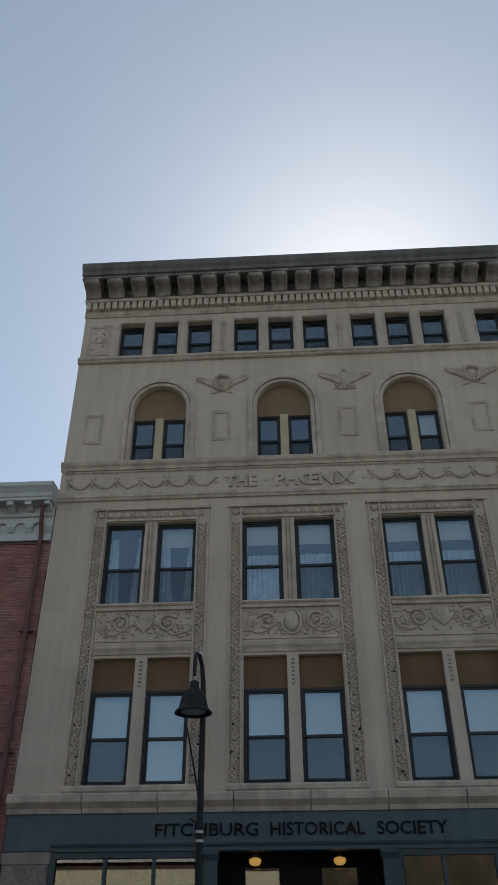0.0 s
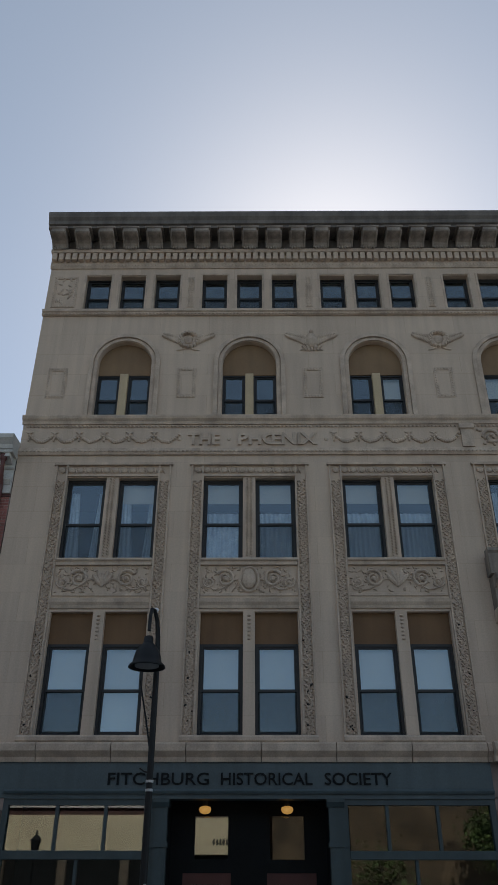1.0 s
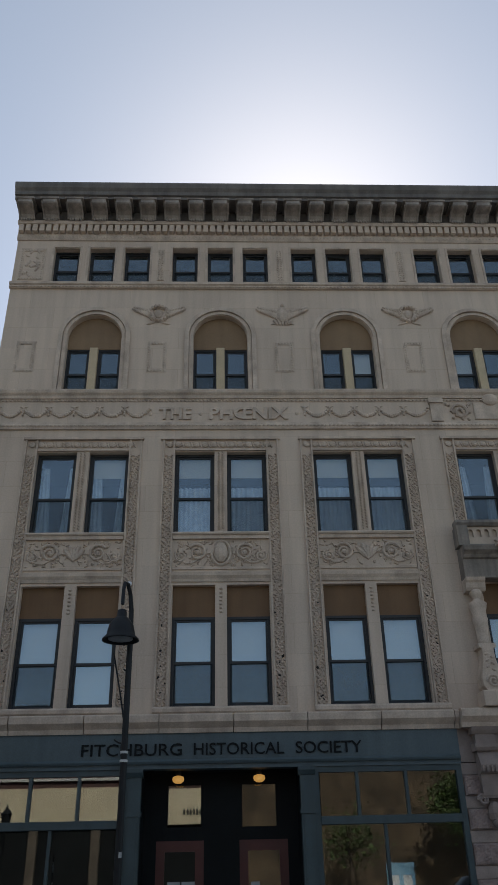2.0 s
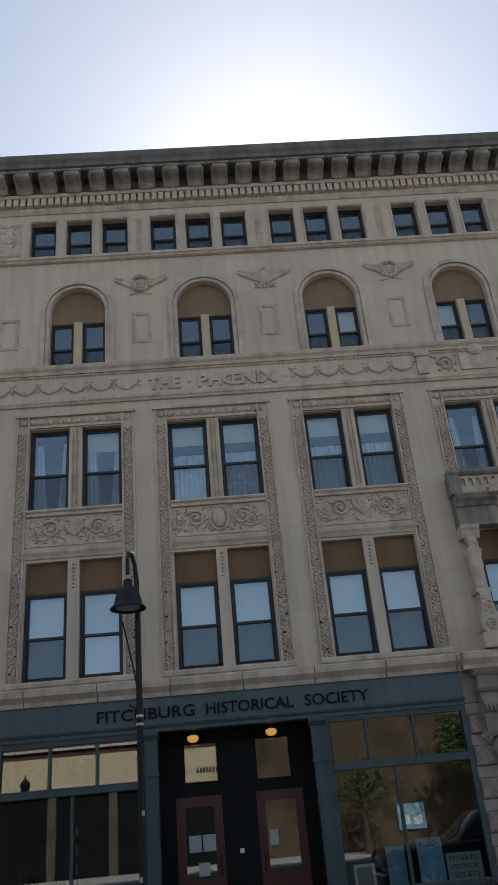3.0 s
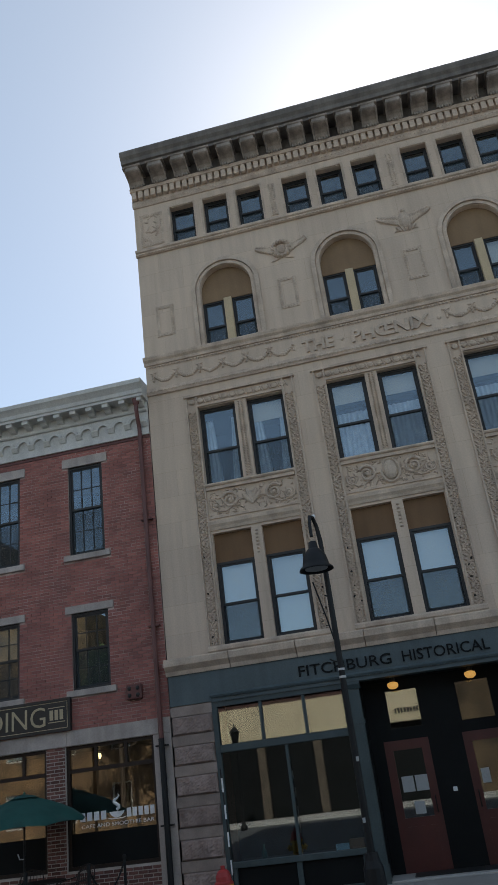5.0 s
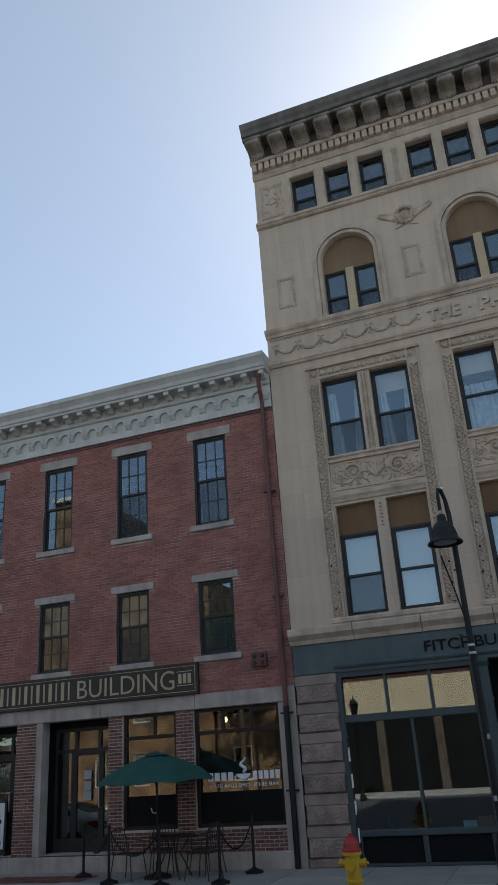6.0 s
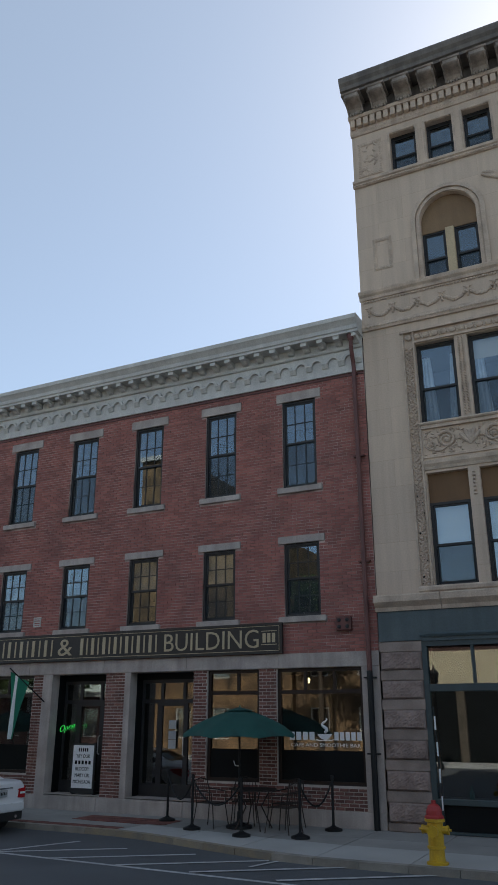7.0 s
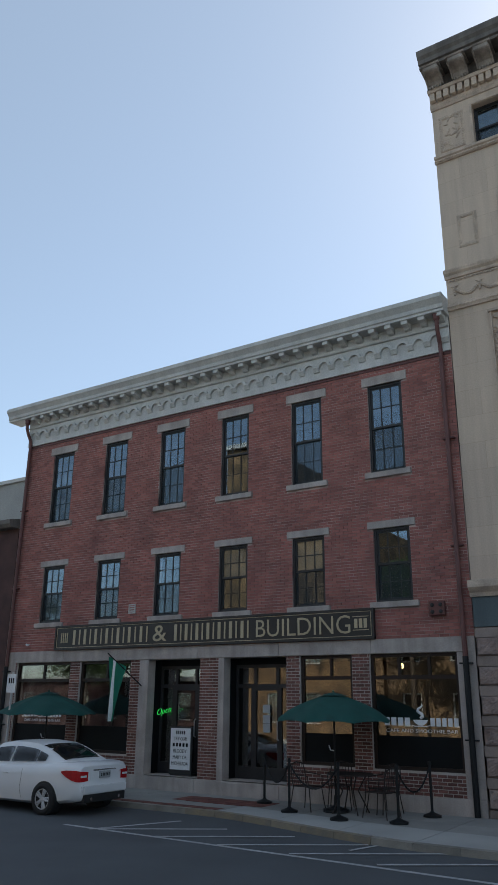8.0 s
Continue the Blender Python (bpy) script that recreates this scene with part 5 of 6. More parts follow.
# neon sign, notice board, flag
neon = thing("neon_sign", "green neon script sign glowing behind the doorway glass", "sign")
tube_sign = words("neon_tube", "Open", -12.74, -12.3, 1.64, 1.84, 0.3, NEON, neon, 0.012, "glowing green script", -0.03)
for v in tube_sign.data.vertices:                      # slanting script that climbs to the right
    dx, dz = v.co.x + 12.74, v.co.z - 1.64
    v.co.x, v.co.z = v.co.x + 0.3 * dz, v.co.z + 0.22 * dx
brd = thing("message_board", "black-framed white message board with black capitals standing in the doorway", "sign", at=(-11.78, 0.1, 0.33))
part("frame", slab(-0.34, 0.34, 0.0, 0.05, 0.02, 1.12, 0.01), BLACKPLASTIC, brd)
part("panel", slab(-0.3, 0.3, -0.012, 0.0, 0.14, 1.08), WHITE, brd)
for k, (txt, w) in enumerate((("", 0.3), ("TRY OUR", 0.4), ("", 0.5), ("BLOODY", 0.4), ("MARY OR", 0.42), ("MICHELADA", 0.5))):
    z = 0.98 - k * 0.14
    if txt:
        words("board_writing", txt, -w / 2, w / 2, z - 0.04, z + 0.04, -0.012, DARKLETTER, brd, 0.004)
    else:
        bars("name_bar", -w / 2, w / 2, z - 0.04, z + 0.04, -0.012, 5, DARKLETTER, brd, 0.6, 0.004)
for s in (-1, 1):
    part("leg", slab(s * 0.3 - 0.02, s * 0.3 + 0.02, 0.04, 0.3, 0.0, 0.06), BLACKPLASTIC, brd)
flag_t = thing("flag", "green and white cloth flag on an angled pole", "flag")
bm = bmesh.new()
tube(bm, [(-13.0, 0.0, 2.38), (-13.25, -0.45, 2.8), (-13.48, -0.85, 3.18)], 0.016, 6)
part("pole", bm, BLACKMETAL, flag_t)
def flag_cloth(u0, u1, name, material, label):
    b = bmesh.new()
    n, r = 10, 12
    rows = []
    for j in range(r + 1):
        v = j / r
        row = []
        for i in range(n + 1):
            u = u0 + (u1 - u0) * i / n
            w = 0.36 - 0.16 * v
            x = -13.42 + 0.5 * (u - 0.3) * w * 1.6 + 0.08 * v
            row.append(b.verts.new((x, -0.78 + u * 0.35 * (1 - v) + 0.05 * math.sin(9 * u + 3 * v), 3.1 - 0.25 * u * (1 - v) - 1.55 * v)))
        rows.append(row)
    for a, c2 in zip(rows, rows[1:]):
        for i in range(n):
            b.faces.new((a[i], a[i + 1], c2[i + 1], c2[i]))
    part(name, b, material, flag_t, label, smooth=True)


flag_cloth(0.0, 0.2, "green_stripe", FLAGGREEN, "green stripe")
flag_cloth(0.2, 0.5, "white_stripe", WHITE, "white stripe")
flag_cloth(0.5, 1.0, "green_stripe", FLAGGREEN, "green stripe")


# ---- neighbour at the far end ----
nb = thing("neighbour_building", "low dark brick building with a grey upper wall", "building")
part("brick_wall", slab(-34, -18.32, 0.0, 10, -0.1, 7.1), DARKBRICK, nb)
bm = bmesh.new()
mould(bm, -34, -18.3, [(0, 7.1), (-0.3, 7.1), (-0.4, 7.2), (-0.42, 7.32), (0, 7.4)])
part("eaves", bm, CORNICE, nb)
part("upper_wall", slab(-34, -18.3, 0.9, 10, 7.3, 9.0), GREYWALL, nb)
part("coping", slab(-34, -18.28, 0.8, 10, 9.0, 9.12), WHITEPAINT, nb)


# ---- pavement furniture ----
def stanchion(x, y):
    t = thing("stanchion", "black metal stanchion with a round base holding a chain", "stanchion", "cafe stanchions", at=(x, y, 0.004))
    b = bmesh.new()
    lathe(b, [(0.17, 0), (0.17, 0.035), (0.1, 0.06), (0.05, 0.08), (0.03, 0.1)], 16)
    part("base", b, BLACKMETAL, t)
    b = bmesh.new()
    lathe(b, [(0.026, 0.08), (0.026, 0.9), (0.034, 0.91), (0.034, 0.97), (0.0, 0.99)], 12)
    part("post", b, BLACKMETAL, t)
    return t


POSTS = ((-8.9, -0.68), (-7.77, -1.6), (-6.5, -2.0), (-5.44, -1.75), (-5.25, -0.55))
for p in POSTS:
    stanchion(*p)
for a, b in zip(POSTS, POSTS[1:]):
    if a is POSTS[2]:
        continue
    bm = bmesh.new()
    n = 26
    dist = math.hypot(b[0] - a[0], b[1] - a[1])
    for k in range(n):
        s = (k + 0.5) / n
        x, y = a[0] + (b[0] - a[0]) * s, a[1] + (b[1] - a[1]) * s
        z = 0.9 - 0.42 * (1 - (2 * s - 1) ** 2)
        e = 0.6 * dist / n
        ux, uy = (b[0] - a[0]) / dist, (b[1] - a[1]) / dist
        sl = -0.42 * -4 * (2 * s - 1) / dist
        tube(bm, [(x - ux * e, y - uy * e, z - sl * e), (x + ux * e, y + uy * e, z + sl * e)], 0.013 if k % 2 else 0.019, 5)
    tagged(part("chain", bm, BLACKMETAL), "black chain slung between two stanchions", "chain", "stanchion chains")


def umbrella(x, y, rim=1.3):
    t = thing("patio_umbrella", "dark green canvas patio umbrella, open, on a dark pole", "umbrella", "patio umbrellas", at=(x, y, 0.004))
    b = bmesh.new()
    lathe(b, [(0.26, 0), (0.26, 0.05), (0.12, 0.08), (0.05, 0.12), (0.035, 0.3)], 16)
    part("base", b, BLACKMETAL, t)
    b = bmesh.new()
    tube(b, [(0, 0, 0.1), (0, 0, 2.2)], 0.02, 8)
    part("pole", b, BLACKMETAL, t)
    b = bmesh.new()
    tube(b, [(0, 0, 1.12), (-0.07, -0.05, 1.13), (-0.1, -0.06, 1.22)], 0.012, 6)
    part("crank", b, ALLOY, t)
    b = bmesh.new()
    seg, rows = 48, []
    for k, (r, z) in enumerate(((0.04, 2.2), (0.25, 2.16), (0.5, 2.08), (0.75, 1.985), (0.97, 1.88), (rim, 1.73), (rim + 0.004, 1.69))):
        row = []
        for i in range(seg):
            a = 2 * math.pi * i / seg
            f = abs(math.sin(a * 4))
            rr = r * (1 - 0.05 * f * min(1, k / 3))
            row.append(b.verts.new((rr * math.cos(a), rr * math.sin(a), z - (0.05 * f * k / 6 if k < 6 else -0.04 * f + 0.03))))
        rows.append(row)
    for p, q in zip(rows, rows[1:]):
        for i in range(seg):
            b.faces.new((p[i], p[(i + 1) % seg], q[(i + 1) % seg], q[i]))
    ob = part("canopy", b, CANVAS, t, "dark green canvas canopy", smooth=True)
    b = bmesh.new()
    lathe(b, [(0.3, 2.17), (0.12, 2.21), (0.02, 2.235), (0.02, 2.27), (0.0, 2.28)], 16)
    part("vent_cap", b, CANVAS, t)
    for i in range(8):
        a = 2 * math.pi * i / 8
        b = bmesh.new()
        tube(b, [(0.03 * math.cos(a), 0.03 * math.sin(a), 2.14), (rim * 0.98 * math.cos(a), rim * 0.98 * math.sin(a), 1.7)], 0.009, 4)
        part("rib", b, BLACKMETAL, t)


umbrella(-7.05, -1.0, 1.18)
umbrella(-15.15, -1.15, 1.22)


def cafe_table(x, y):
    t = thing("cafe_table", "round dark brown metal mesh table under the umbrella", "table", at=(x, y, 0.004))
    b = bmesh.new()
    lathe(b, [(0.05, 0.69), (0.44, 0.69), (0.46, 0.7), (0.46, 0.715), (0.05, 0.715)], 24)
    part("tabletop", b, BROWNMETAL, t)
    for i in range(4):
        a = math.pi / 4 + math.pi / 2 * i
        b = bmesh.new()
        tube(b, [(0.34 * math.cos(a), 0.34 * math.sin(a), 0.69), (0.16 * math.cos(a), 0.16 * math.sin(a), 0.4), (0.38 * math.cos(a), 0.38 * math.sin(a), 0.0)], 0.014, 6)
        part("leg", b, BROWNMETAL, t)


def metal_chair():
    t = thing("cafe_chair", "dark brown wrought metal cafe chair with a slatted back", "chair", "cafe chairs")
    b = bmesh.new()
    for i in range(8):
        box(b, -0.21 + i * 0.054, -0.175 + i * 0.054, -0.21, 0.2, 0.435, 0.445)
    box(b, -0.22, 0.22, -0.22, -0.2, 0.43, 0.45)
    box(b, -0.22, 0.22, 0.19, 0.21, 0.43, 0.45)
    part("seat", b, BROWNMETAL, t)
    b = bmesh.new()
    tube(b, [(-0.21, 0.2, 0.44), (-0.22, 0.24, 0.7), (-0.19, 0.27, 0.84), (0, 0.285, 0.88), (0.19, 0.27, 0.84), (0.22, 0.24, 0.7), (0.21, 0.2, 0.44)], 0.013, 6)
    for i in range(6):
        x = -0.15 + i * 0.06
        tube(b, [(x, 0.205, 0.45), (x, 0.245, 0.68), (x, 0.275, 0.86)], 0.006, 4)
    part("backrest", b, BROWNMETAL, t)
    for sx in (-1, 1):
        b = bmesh.new()
        tube(b, [(sx * 0.22, 0.24, 0.68), (sx * 0.25, 0.0, 0.66), (sx * 0.24, -0.19, 0.64), (sx * 0.22, -0.2, 0.44)], 0.011, 6)
        part("armrest", b, BROWNMETAL, t)
        for sy in (-1, 1):
            b = bmesh.new()
            tube(b, [(sx * 0.2, sy * 0.2, 0.44), (sx * 0.22, sy * 0.235, 0.2), (sx * 0.24, sy * 0.27, 0.0)], 0.011, 6)
            part("leg", b, BROWNMETAL, t)
    return t


cafe_table(-6.72, -1.02)
chair0 = metal_chair()
chair0.matrix_basis = pose(-7.62, -1.12, 0.004, 0, 0, 80)
for x, y, r in ((-7.18, -0.52, 20), (-6.2, -0.58, -25), (-5.98, -1.25, -100)):
    copy_thing(chair0, pose(x, y, 0.004, 0, 0, r))

# hydrant
hyd = thing("fire_hydrant", "yellow fire hydrant with a red bonnet beside the kerb", "hydrant", at=(-2.64, -3.22, 0.004))
bm = bmesh.new()
lathe(bm, [(0.16, 0), (0.16, 0.03), (0.12, 0.04), (0.11, 0.2), (0.135, 0.21), (0.135, 0.24), (0.115, 0.25), (0.115, 0.56), (0.15, 0.57), (0.15, 0.61), (0.12, 0.62)], 18)
part("barrel", bm, HYDYELLOW, hyd, smooth=False)
bm = bmesh.new()
lathe(bm, [(0.145, 0.612), (0.145, 0.64), (0.12, 0.66), (0.115, 0.72), (0.09, 0.78), (0.05, 0.81), (0.035, 0.815), (0.035, 0.86), (0.0, 0.865)], 18)
part("bonnet", bm, HYDRED, hyd, "red bonnet")
for s in (-1, 1):
    bm = bmesh.new()
    tube(bm, [(s * 0.1, 0, 0.46), (s * 0.17, 0, 0.46)], 0.055, 10)
    tube(bm, [(s * 0.17, 0, 0.46), (s * 0.2, 0, 0.46)], 0.065, 10)
    tube(bm, [(s * 0.2, 0, 0.46), (s * 0.24, 0, 0.46)], 0.02, 6)
    part("nozzle_cap", bm, HYDYELLOW, hyd)
bm = bmesh.new()
tube(bm, [(0, -0.1, 0.45), (0, -0.17, 0.45)], 0.07, 12)
tube(bm, [(0, -0.17, 0.45), (0, -0.2, 0.45)], 0.08, 12)
part("pumper_cap", bm, HYDYELLOW, hyd)

bm = bmesh.new()
tube(bm, [(0.15, 0.02, 0.5), (0.14, 0.02, 0.9), (0.1, 0.02, 2.2)], 0.011, 6)
rod = part("marker_rod", bm, BLACKMETAL, hyd, "thin dark marker rod with white bands")
for k in range(4):
    z = 0.72 + k * 0.38
    bm = bmesh.new()
    lathe(bm, [(0.014, z), (0.014, z + 0.2)], 8, (0.152 - 0.022 * z, 0.02, 0))
    part("white_band", bm, WHITE, rod, "white reflective band")

# street lamp
sl = thing("street_lamp", "dark street lamp with a bell shade on a crook", "street lamp", at=(-0.42, -3.0, 0.004))
bm = bmesh.new()
lathe(bm, [(0.22, 0), (0.22, 0.12), (0.17, 0.16), (0.15, 0.6), (0.11, 0.7), (0.095, 0.8)], 14)
part("base", bm, BLACKMETAL, sl)
bm = bmesh.new()
tube(bm, [(0, 0, 0.75), (0, 0, 2.6), (0, 0, 5.1)], [0.06, 0.052, 0.045], 12)
part("pole", bm, BLACKMETAL, sl)
for z in (3.3, 3.42):
    bm = bmesh.new()
    lathe(bm, [(0.058, z), (0.058, z + 0.035)], 12)
    part("steel_band", bm, ALLOY, sl, "bright steel strap")
bm = bmesh.new()
tube(bm, [(0, 0, 5.05), (-0.01, 0, 5.6), (-0.03, -0.05, 5.85), (-0.07, -0.14, 6.0), (-0.1, -0.26, 5.98), (-0.11, -0.33, 5.85), (-0.11, -0.35, 5.6)], [0.045, 0.04, 0.034, 0.032, 0.03, 0.03, 0.03], 8)
part("crook", bm, BLACKMETAL, sl)
bm = bmesh.new()
lathe(bm, [(0.03, 0.52), (0.07, 0.5), (0.08, 0.4), (0.1, 0.38), (0.14, 0.34), (0.19, 0.26), (0.215, 0.16), (0.225, 0.1), (0.28, 0.05), (0.29, 0.02), (0.27, 0.02), (0.2, 0.1), (0.0, 0.12)], 20, (-0.11, -0.35, 5.0))
part("shade", bm, BLACKMETAL, sl, "bell-shaped dark metal shade", smooth=True)
bm = bmesh.new()
lathe(bm, [(0.0, 0.1), (0.19, 0.1), (0.19, 0.04), (0.0, 0.02)], 16, (-0.11, -0.35, 5.0))
part("lens", bm, GREYCARD, sl)
bm = bmesh.new()
blob(bm, (-0.05, -0.1, 6.02), (0.04, 0.04, 0.04), 8, 5)
part("photocell", bm, WHITE, sl)
for pts in ([(0, 0, 3.72), (-0.1, -0.02, 4.25), (-0.24, -0.05, 4.9)], [(0, 0, 3.55), (-0.1, 0, 3.58), (-0.16, 0, 3.62)], [(0, 0, 4.62), (-0.08, 0, 4.66)]):
    bm = bmesh.new()
    tube(bm, pts, 0.014, 5)
    part("banner_arm", bm, BLACKMETAL, sl)

for z, dx in ((2.05, 0.03), (1.2, -0.02)):
    part("sticker", slab(dx - 0.022, dx + 0.022, -0.066, -0.06, z, z + 0.07), GREYCARD, sl)

# parking sign
ps = thing("parking_sign", "small white parking sign on a grey steel post", "sign", at=(-15.48, -2.1, 0))
bm = bmesh.new()
tube(bm, [(0, 0, 0), (0, 0, 2.7)], 0.025, 6)
part("post", bm, ALLOY, ps)
part("plate", slab(-0.16, 0.16, -0.035, -0.028, 2.2, 2.65, 0.0), WHITE, ps)
bars("writing_bar", -0.11, 0.11, 2.42, 2.55, -0.036, 3, DARKLETTER, ps, 0.6, 0.003)


# ---- vehicles ----
def body_loft(stations, name, material, parent, label=""):
    """A car body lofted along x through half-sections of (y, z)."""
    b = bmesh.new()
    rows = []
    for x, half in stations:
        full = [(y, z) for y, z in half] + [(-y, z) for y, z in reversed(half)]
        rows.append([b.verts.new((x, y, z)) for y, z in full])
    n = len(rows[0])
    for p, q in zip(rows, rows[1:]):
        for i in range(n):
            b.faces.new((p[i], p[(i + 1) % n], q[(i + 1) % n], q[i]))
    b.faces.new(rows[0][::-1])
    b.faces.new(rows[-1])
    return part(name, b, material, parent, label, smooth=True)


def wheel(parent, x, y, r, side):
    w = bmesh.new()
    n = 28
    prof = [(r * 0.66, -0.1), (r * 0.95, -0.1), (r, -0.06), (r, 0.06), (r * 0.95, 0.1), (r * 0.66, 0.1)]
    rows = [[w.verts.new((x + rr * math.cos(2 * math.pi * k / n), y + yy, r + rr * math.sin(2 * math.pi * k / n))) for k in range(n)] for rr, yy in prof]
    for i in range(len(prof)):
        p, q = rows[i], rows[(i + 1) % len(prof)]
        for k in range(n):
            w.faces.new((p[k], p[(k + 1) % n], q[(k + 1) % n], q[k]))
    wh = part("wheel", w, RUBBER, parent, "black rubber tyre", smooth=True)
    b = bmesh.new()
    ys = y + side * 0.085
    for k in range(10):
        a = 2 * math.pi * (k // 2) / 5 + (0.17 if k % 2 else -0.17)
        tube(b, [(x + 0.05 * math.cos(a), ys, r + 0.05 * math.sin(a)), (x + r * 0.66 * math.cos(a), ys, r + r * 0.66 * math.sin(a))], [0.028, 0.022], 5)
    tube(b, [(x + r * 0.65 * math.cos(2 * math.pi * k / 24), ys, r + r * 0.65 * math.sin(2 * math.pi * k / 24)) for k in range(25)], 0.016, 5)
    blob(b, (x, ys, r), (0.07, 0.03, 0.07), 8, 5)
    part("rim", b, ALLOY, wh, "silver alloy rim")
    b = bmesh.new()
    tube(b, [(x, y - side * 0.05, r), (x, y + side * 0.02, r)], r * 0.64, 16)
    part("hub", b, BLACKPLASTIC, wh)


car = thing("parked_car", "white four-door saloon parked at the kerb, seen from its rear quarter", "car", at=(-11.05, -3.32, STREET))
car.scale = (0.92, 0.95, 0.9)


def sec(w, zb, zs, zt, tw):
    """Half-section: sill, side, shoulder, deck."""
    return [(w * 0.84, zb), (w * 0.95, zb + 0.06), (w * 0.995, zb + 0.18 * (zs - zb) / 0.6), (w, (zb + zs) / 2), (w * 0.99, zs - 0.16), (w * 0.965, zs - 0.05), (w * 0.93, zs), (tw, zt)]


car_body = body_loft([(0.0, sec(0.64, 0.36, 0.62, 0.64, 0.5)), (-0.03, sec(0.69, 0.32, 0.66, 0.68, 0.54)), (-0.05, sec(0.72, 0.31, 0.95, 0.99, 0.6)), (-0.13, sec(0.79, 0.29, 0.985, 1.035, 0.66)),
           (-0.35, sec(0.85, 0.26, 0.985, 1.055, 0.7)), (-0.6, sec(0.875, 0.23, 0.98, 1.06, 0.72)), (-0.95, sec(0.89, 0.2, 0.97, 1.04, 0.74)),
           (-1.5, sec(0.895, 0.19, 0.955, 1.0, 0.74)), (-2.6, sec(0.895, 0.19, 0.93, 0.97, 0.74)), (-3.4, sec(0.88, 0.2, 0.9, 0.95, 0.7)), (-3.9, sec(0.86, 0.22, 0.83, 0.88, 0.68)),
           (-4.35, sec(0.78, 0.24, 0.7, 0.76, 0.6)), (-4.58, sec(0.55, 0.3, 0.58, 0.62, 0.4))], "body", CARWHITE, car)
CABIN = [(-0.56, 0.7, 0.98, 0.64, 1.05, 1.07), (-0.85, 0.75, 0.98, 0.615, 1.17, 1.2), (-1.15, 0.78, 0.97, 0.6, 1.3, 1.335), (-1.5, 0.8, 0.95, 0.6, 1.4, 1.435), (-1.9, 0.8, 0.94, 0.6, 1.43, 1.465),
         (-2.3, 0.8, 0.92, 0.6, 1.43, 1.465), (-2.7, 0.79, 0.91, 0.6, 1.38, 1.42), (-3.2, 0.77, 0.9, 0.64, 1.13, 1.17), (-3.6, 0.73, 0.88, 0.66, 0.94, 0.96)]
cabin = body_loft([(x, [(yb, zb), (yb * 0.6 + ye * 0.4 + 0.012, zb * 0.6 + ze * 0.4), (ye + 0.012, ze - 0.05), (ye - 0.04, ze + 0.01), (0.36, zr)]) for x, yb, zb, ye, ze, zr in CABIN], "cabin", CARWHITE, car)
for ob in (car_body, cabin):
    ob.data.set_sharp_from_angle(angle=radians(38))


def cabin_at(x):
    """The cabin's section at x: belt y and z, roof edge y and z, crown z."""
    for p, q in zip(CABIN, CABIN[1:]):
        if q[0] <= x <= p[0]:
            f = (p[0] - x) / (p[0] - q[0])
            return [u + (v - u) * f for u, v in zip(p[1:], q[1:])]


def side_glass(x0, x1, s):
    """A pane in the cabin's flank, up to just under the roof rail."""
    b = bmesh.new()
    rows = []
    for k in range(9):
        x = x0 + (x1 - x0) * k / 8
        yb, zb, ye, ze, zr = cabin_at(x)
        row = []
        top = max(0.08, 1 - 0.085 / (ze - zb))
        for f in (0.1 / max(ze - zb, 0.2), 0.4, top):
            f = min(f, top)
            y = yb + (ye - yb) * f + 0.02 * (1 - abs(f - 0.4) / 0.6) + 0.01
            row.append(b.verts.new((x, s * y, zb + (ze - zb) * f)))
        rows.append(row)
    for p, q in zip(rows, rows[1:]):
        for i in range(2):
            b.faces.new((p[i], p[i + 1], q[i + 1], q[i]))
    bmesh.ops.solidify(b, geom=b.faces[:], thickness=0.004)
    part("side_window", b, CARGLASS, car, "tinted window", smooth=True)


def end_glass(name, x0, x1):
    """The rear or front screen, curved across."""
    b = bmesh.new()
    rows = []
    for k in range(9):
        x = x0 + (x1 - x0) * k / 8
        yb, zb, ye, ze, zr = cabin_at(x)
        rows.append([b.verts.new((x, y, z)) for y, z in ((-ye + 0.035, ze + 0.008), (-0.36, zr + 0.008), (0, zr + 0.011), (0.36, zr + 0.008), (ye - 0.035, ze + 0.008))])
    for p, q in zip(rows, rows[1:]):
        for i in range(4):
            b.faces.new((p[i], p[i + 1], q[i + 1], q[i]))
    bmesh.ops.solidify(b, geom=b.faces[:], thickness=0.004)
    part(name, b, CARGLASS, car, "tinted window", smooth=True)


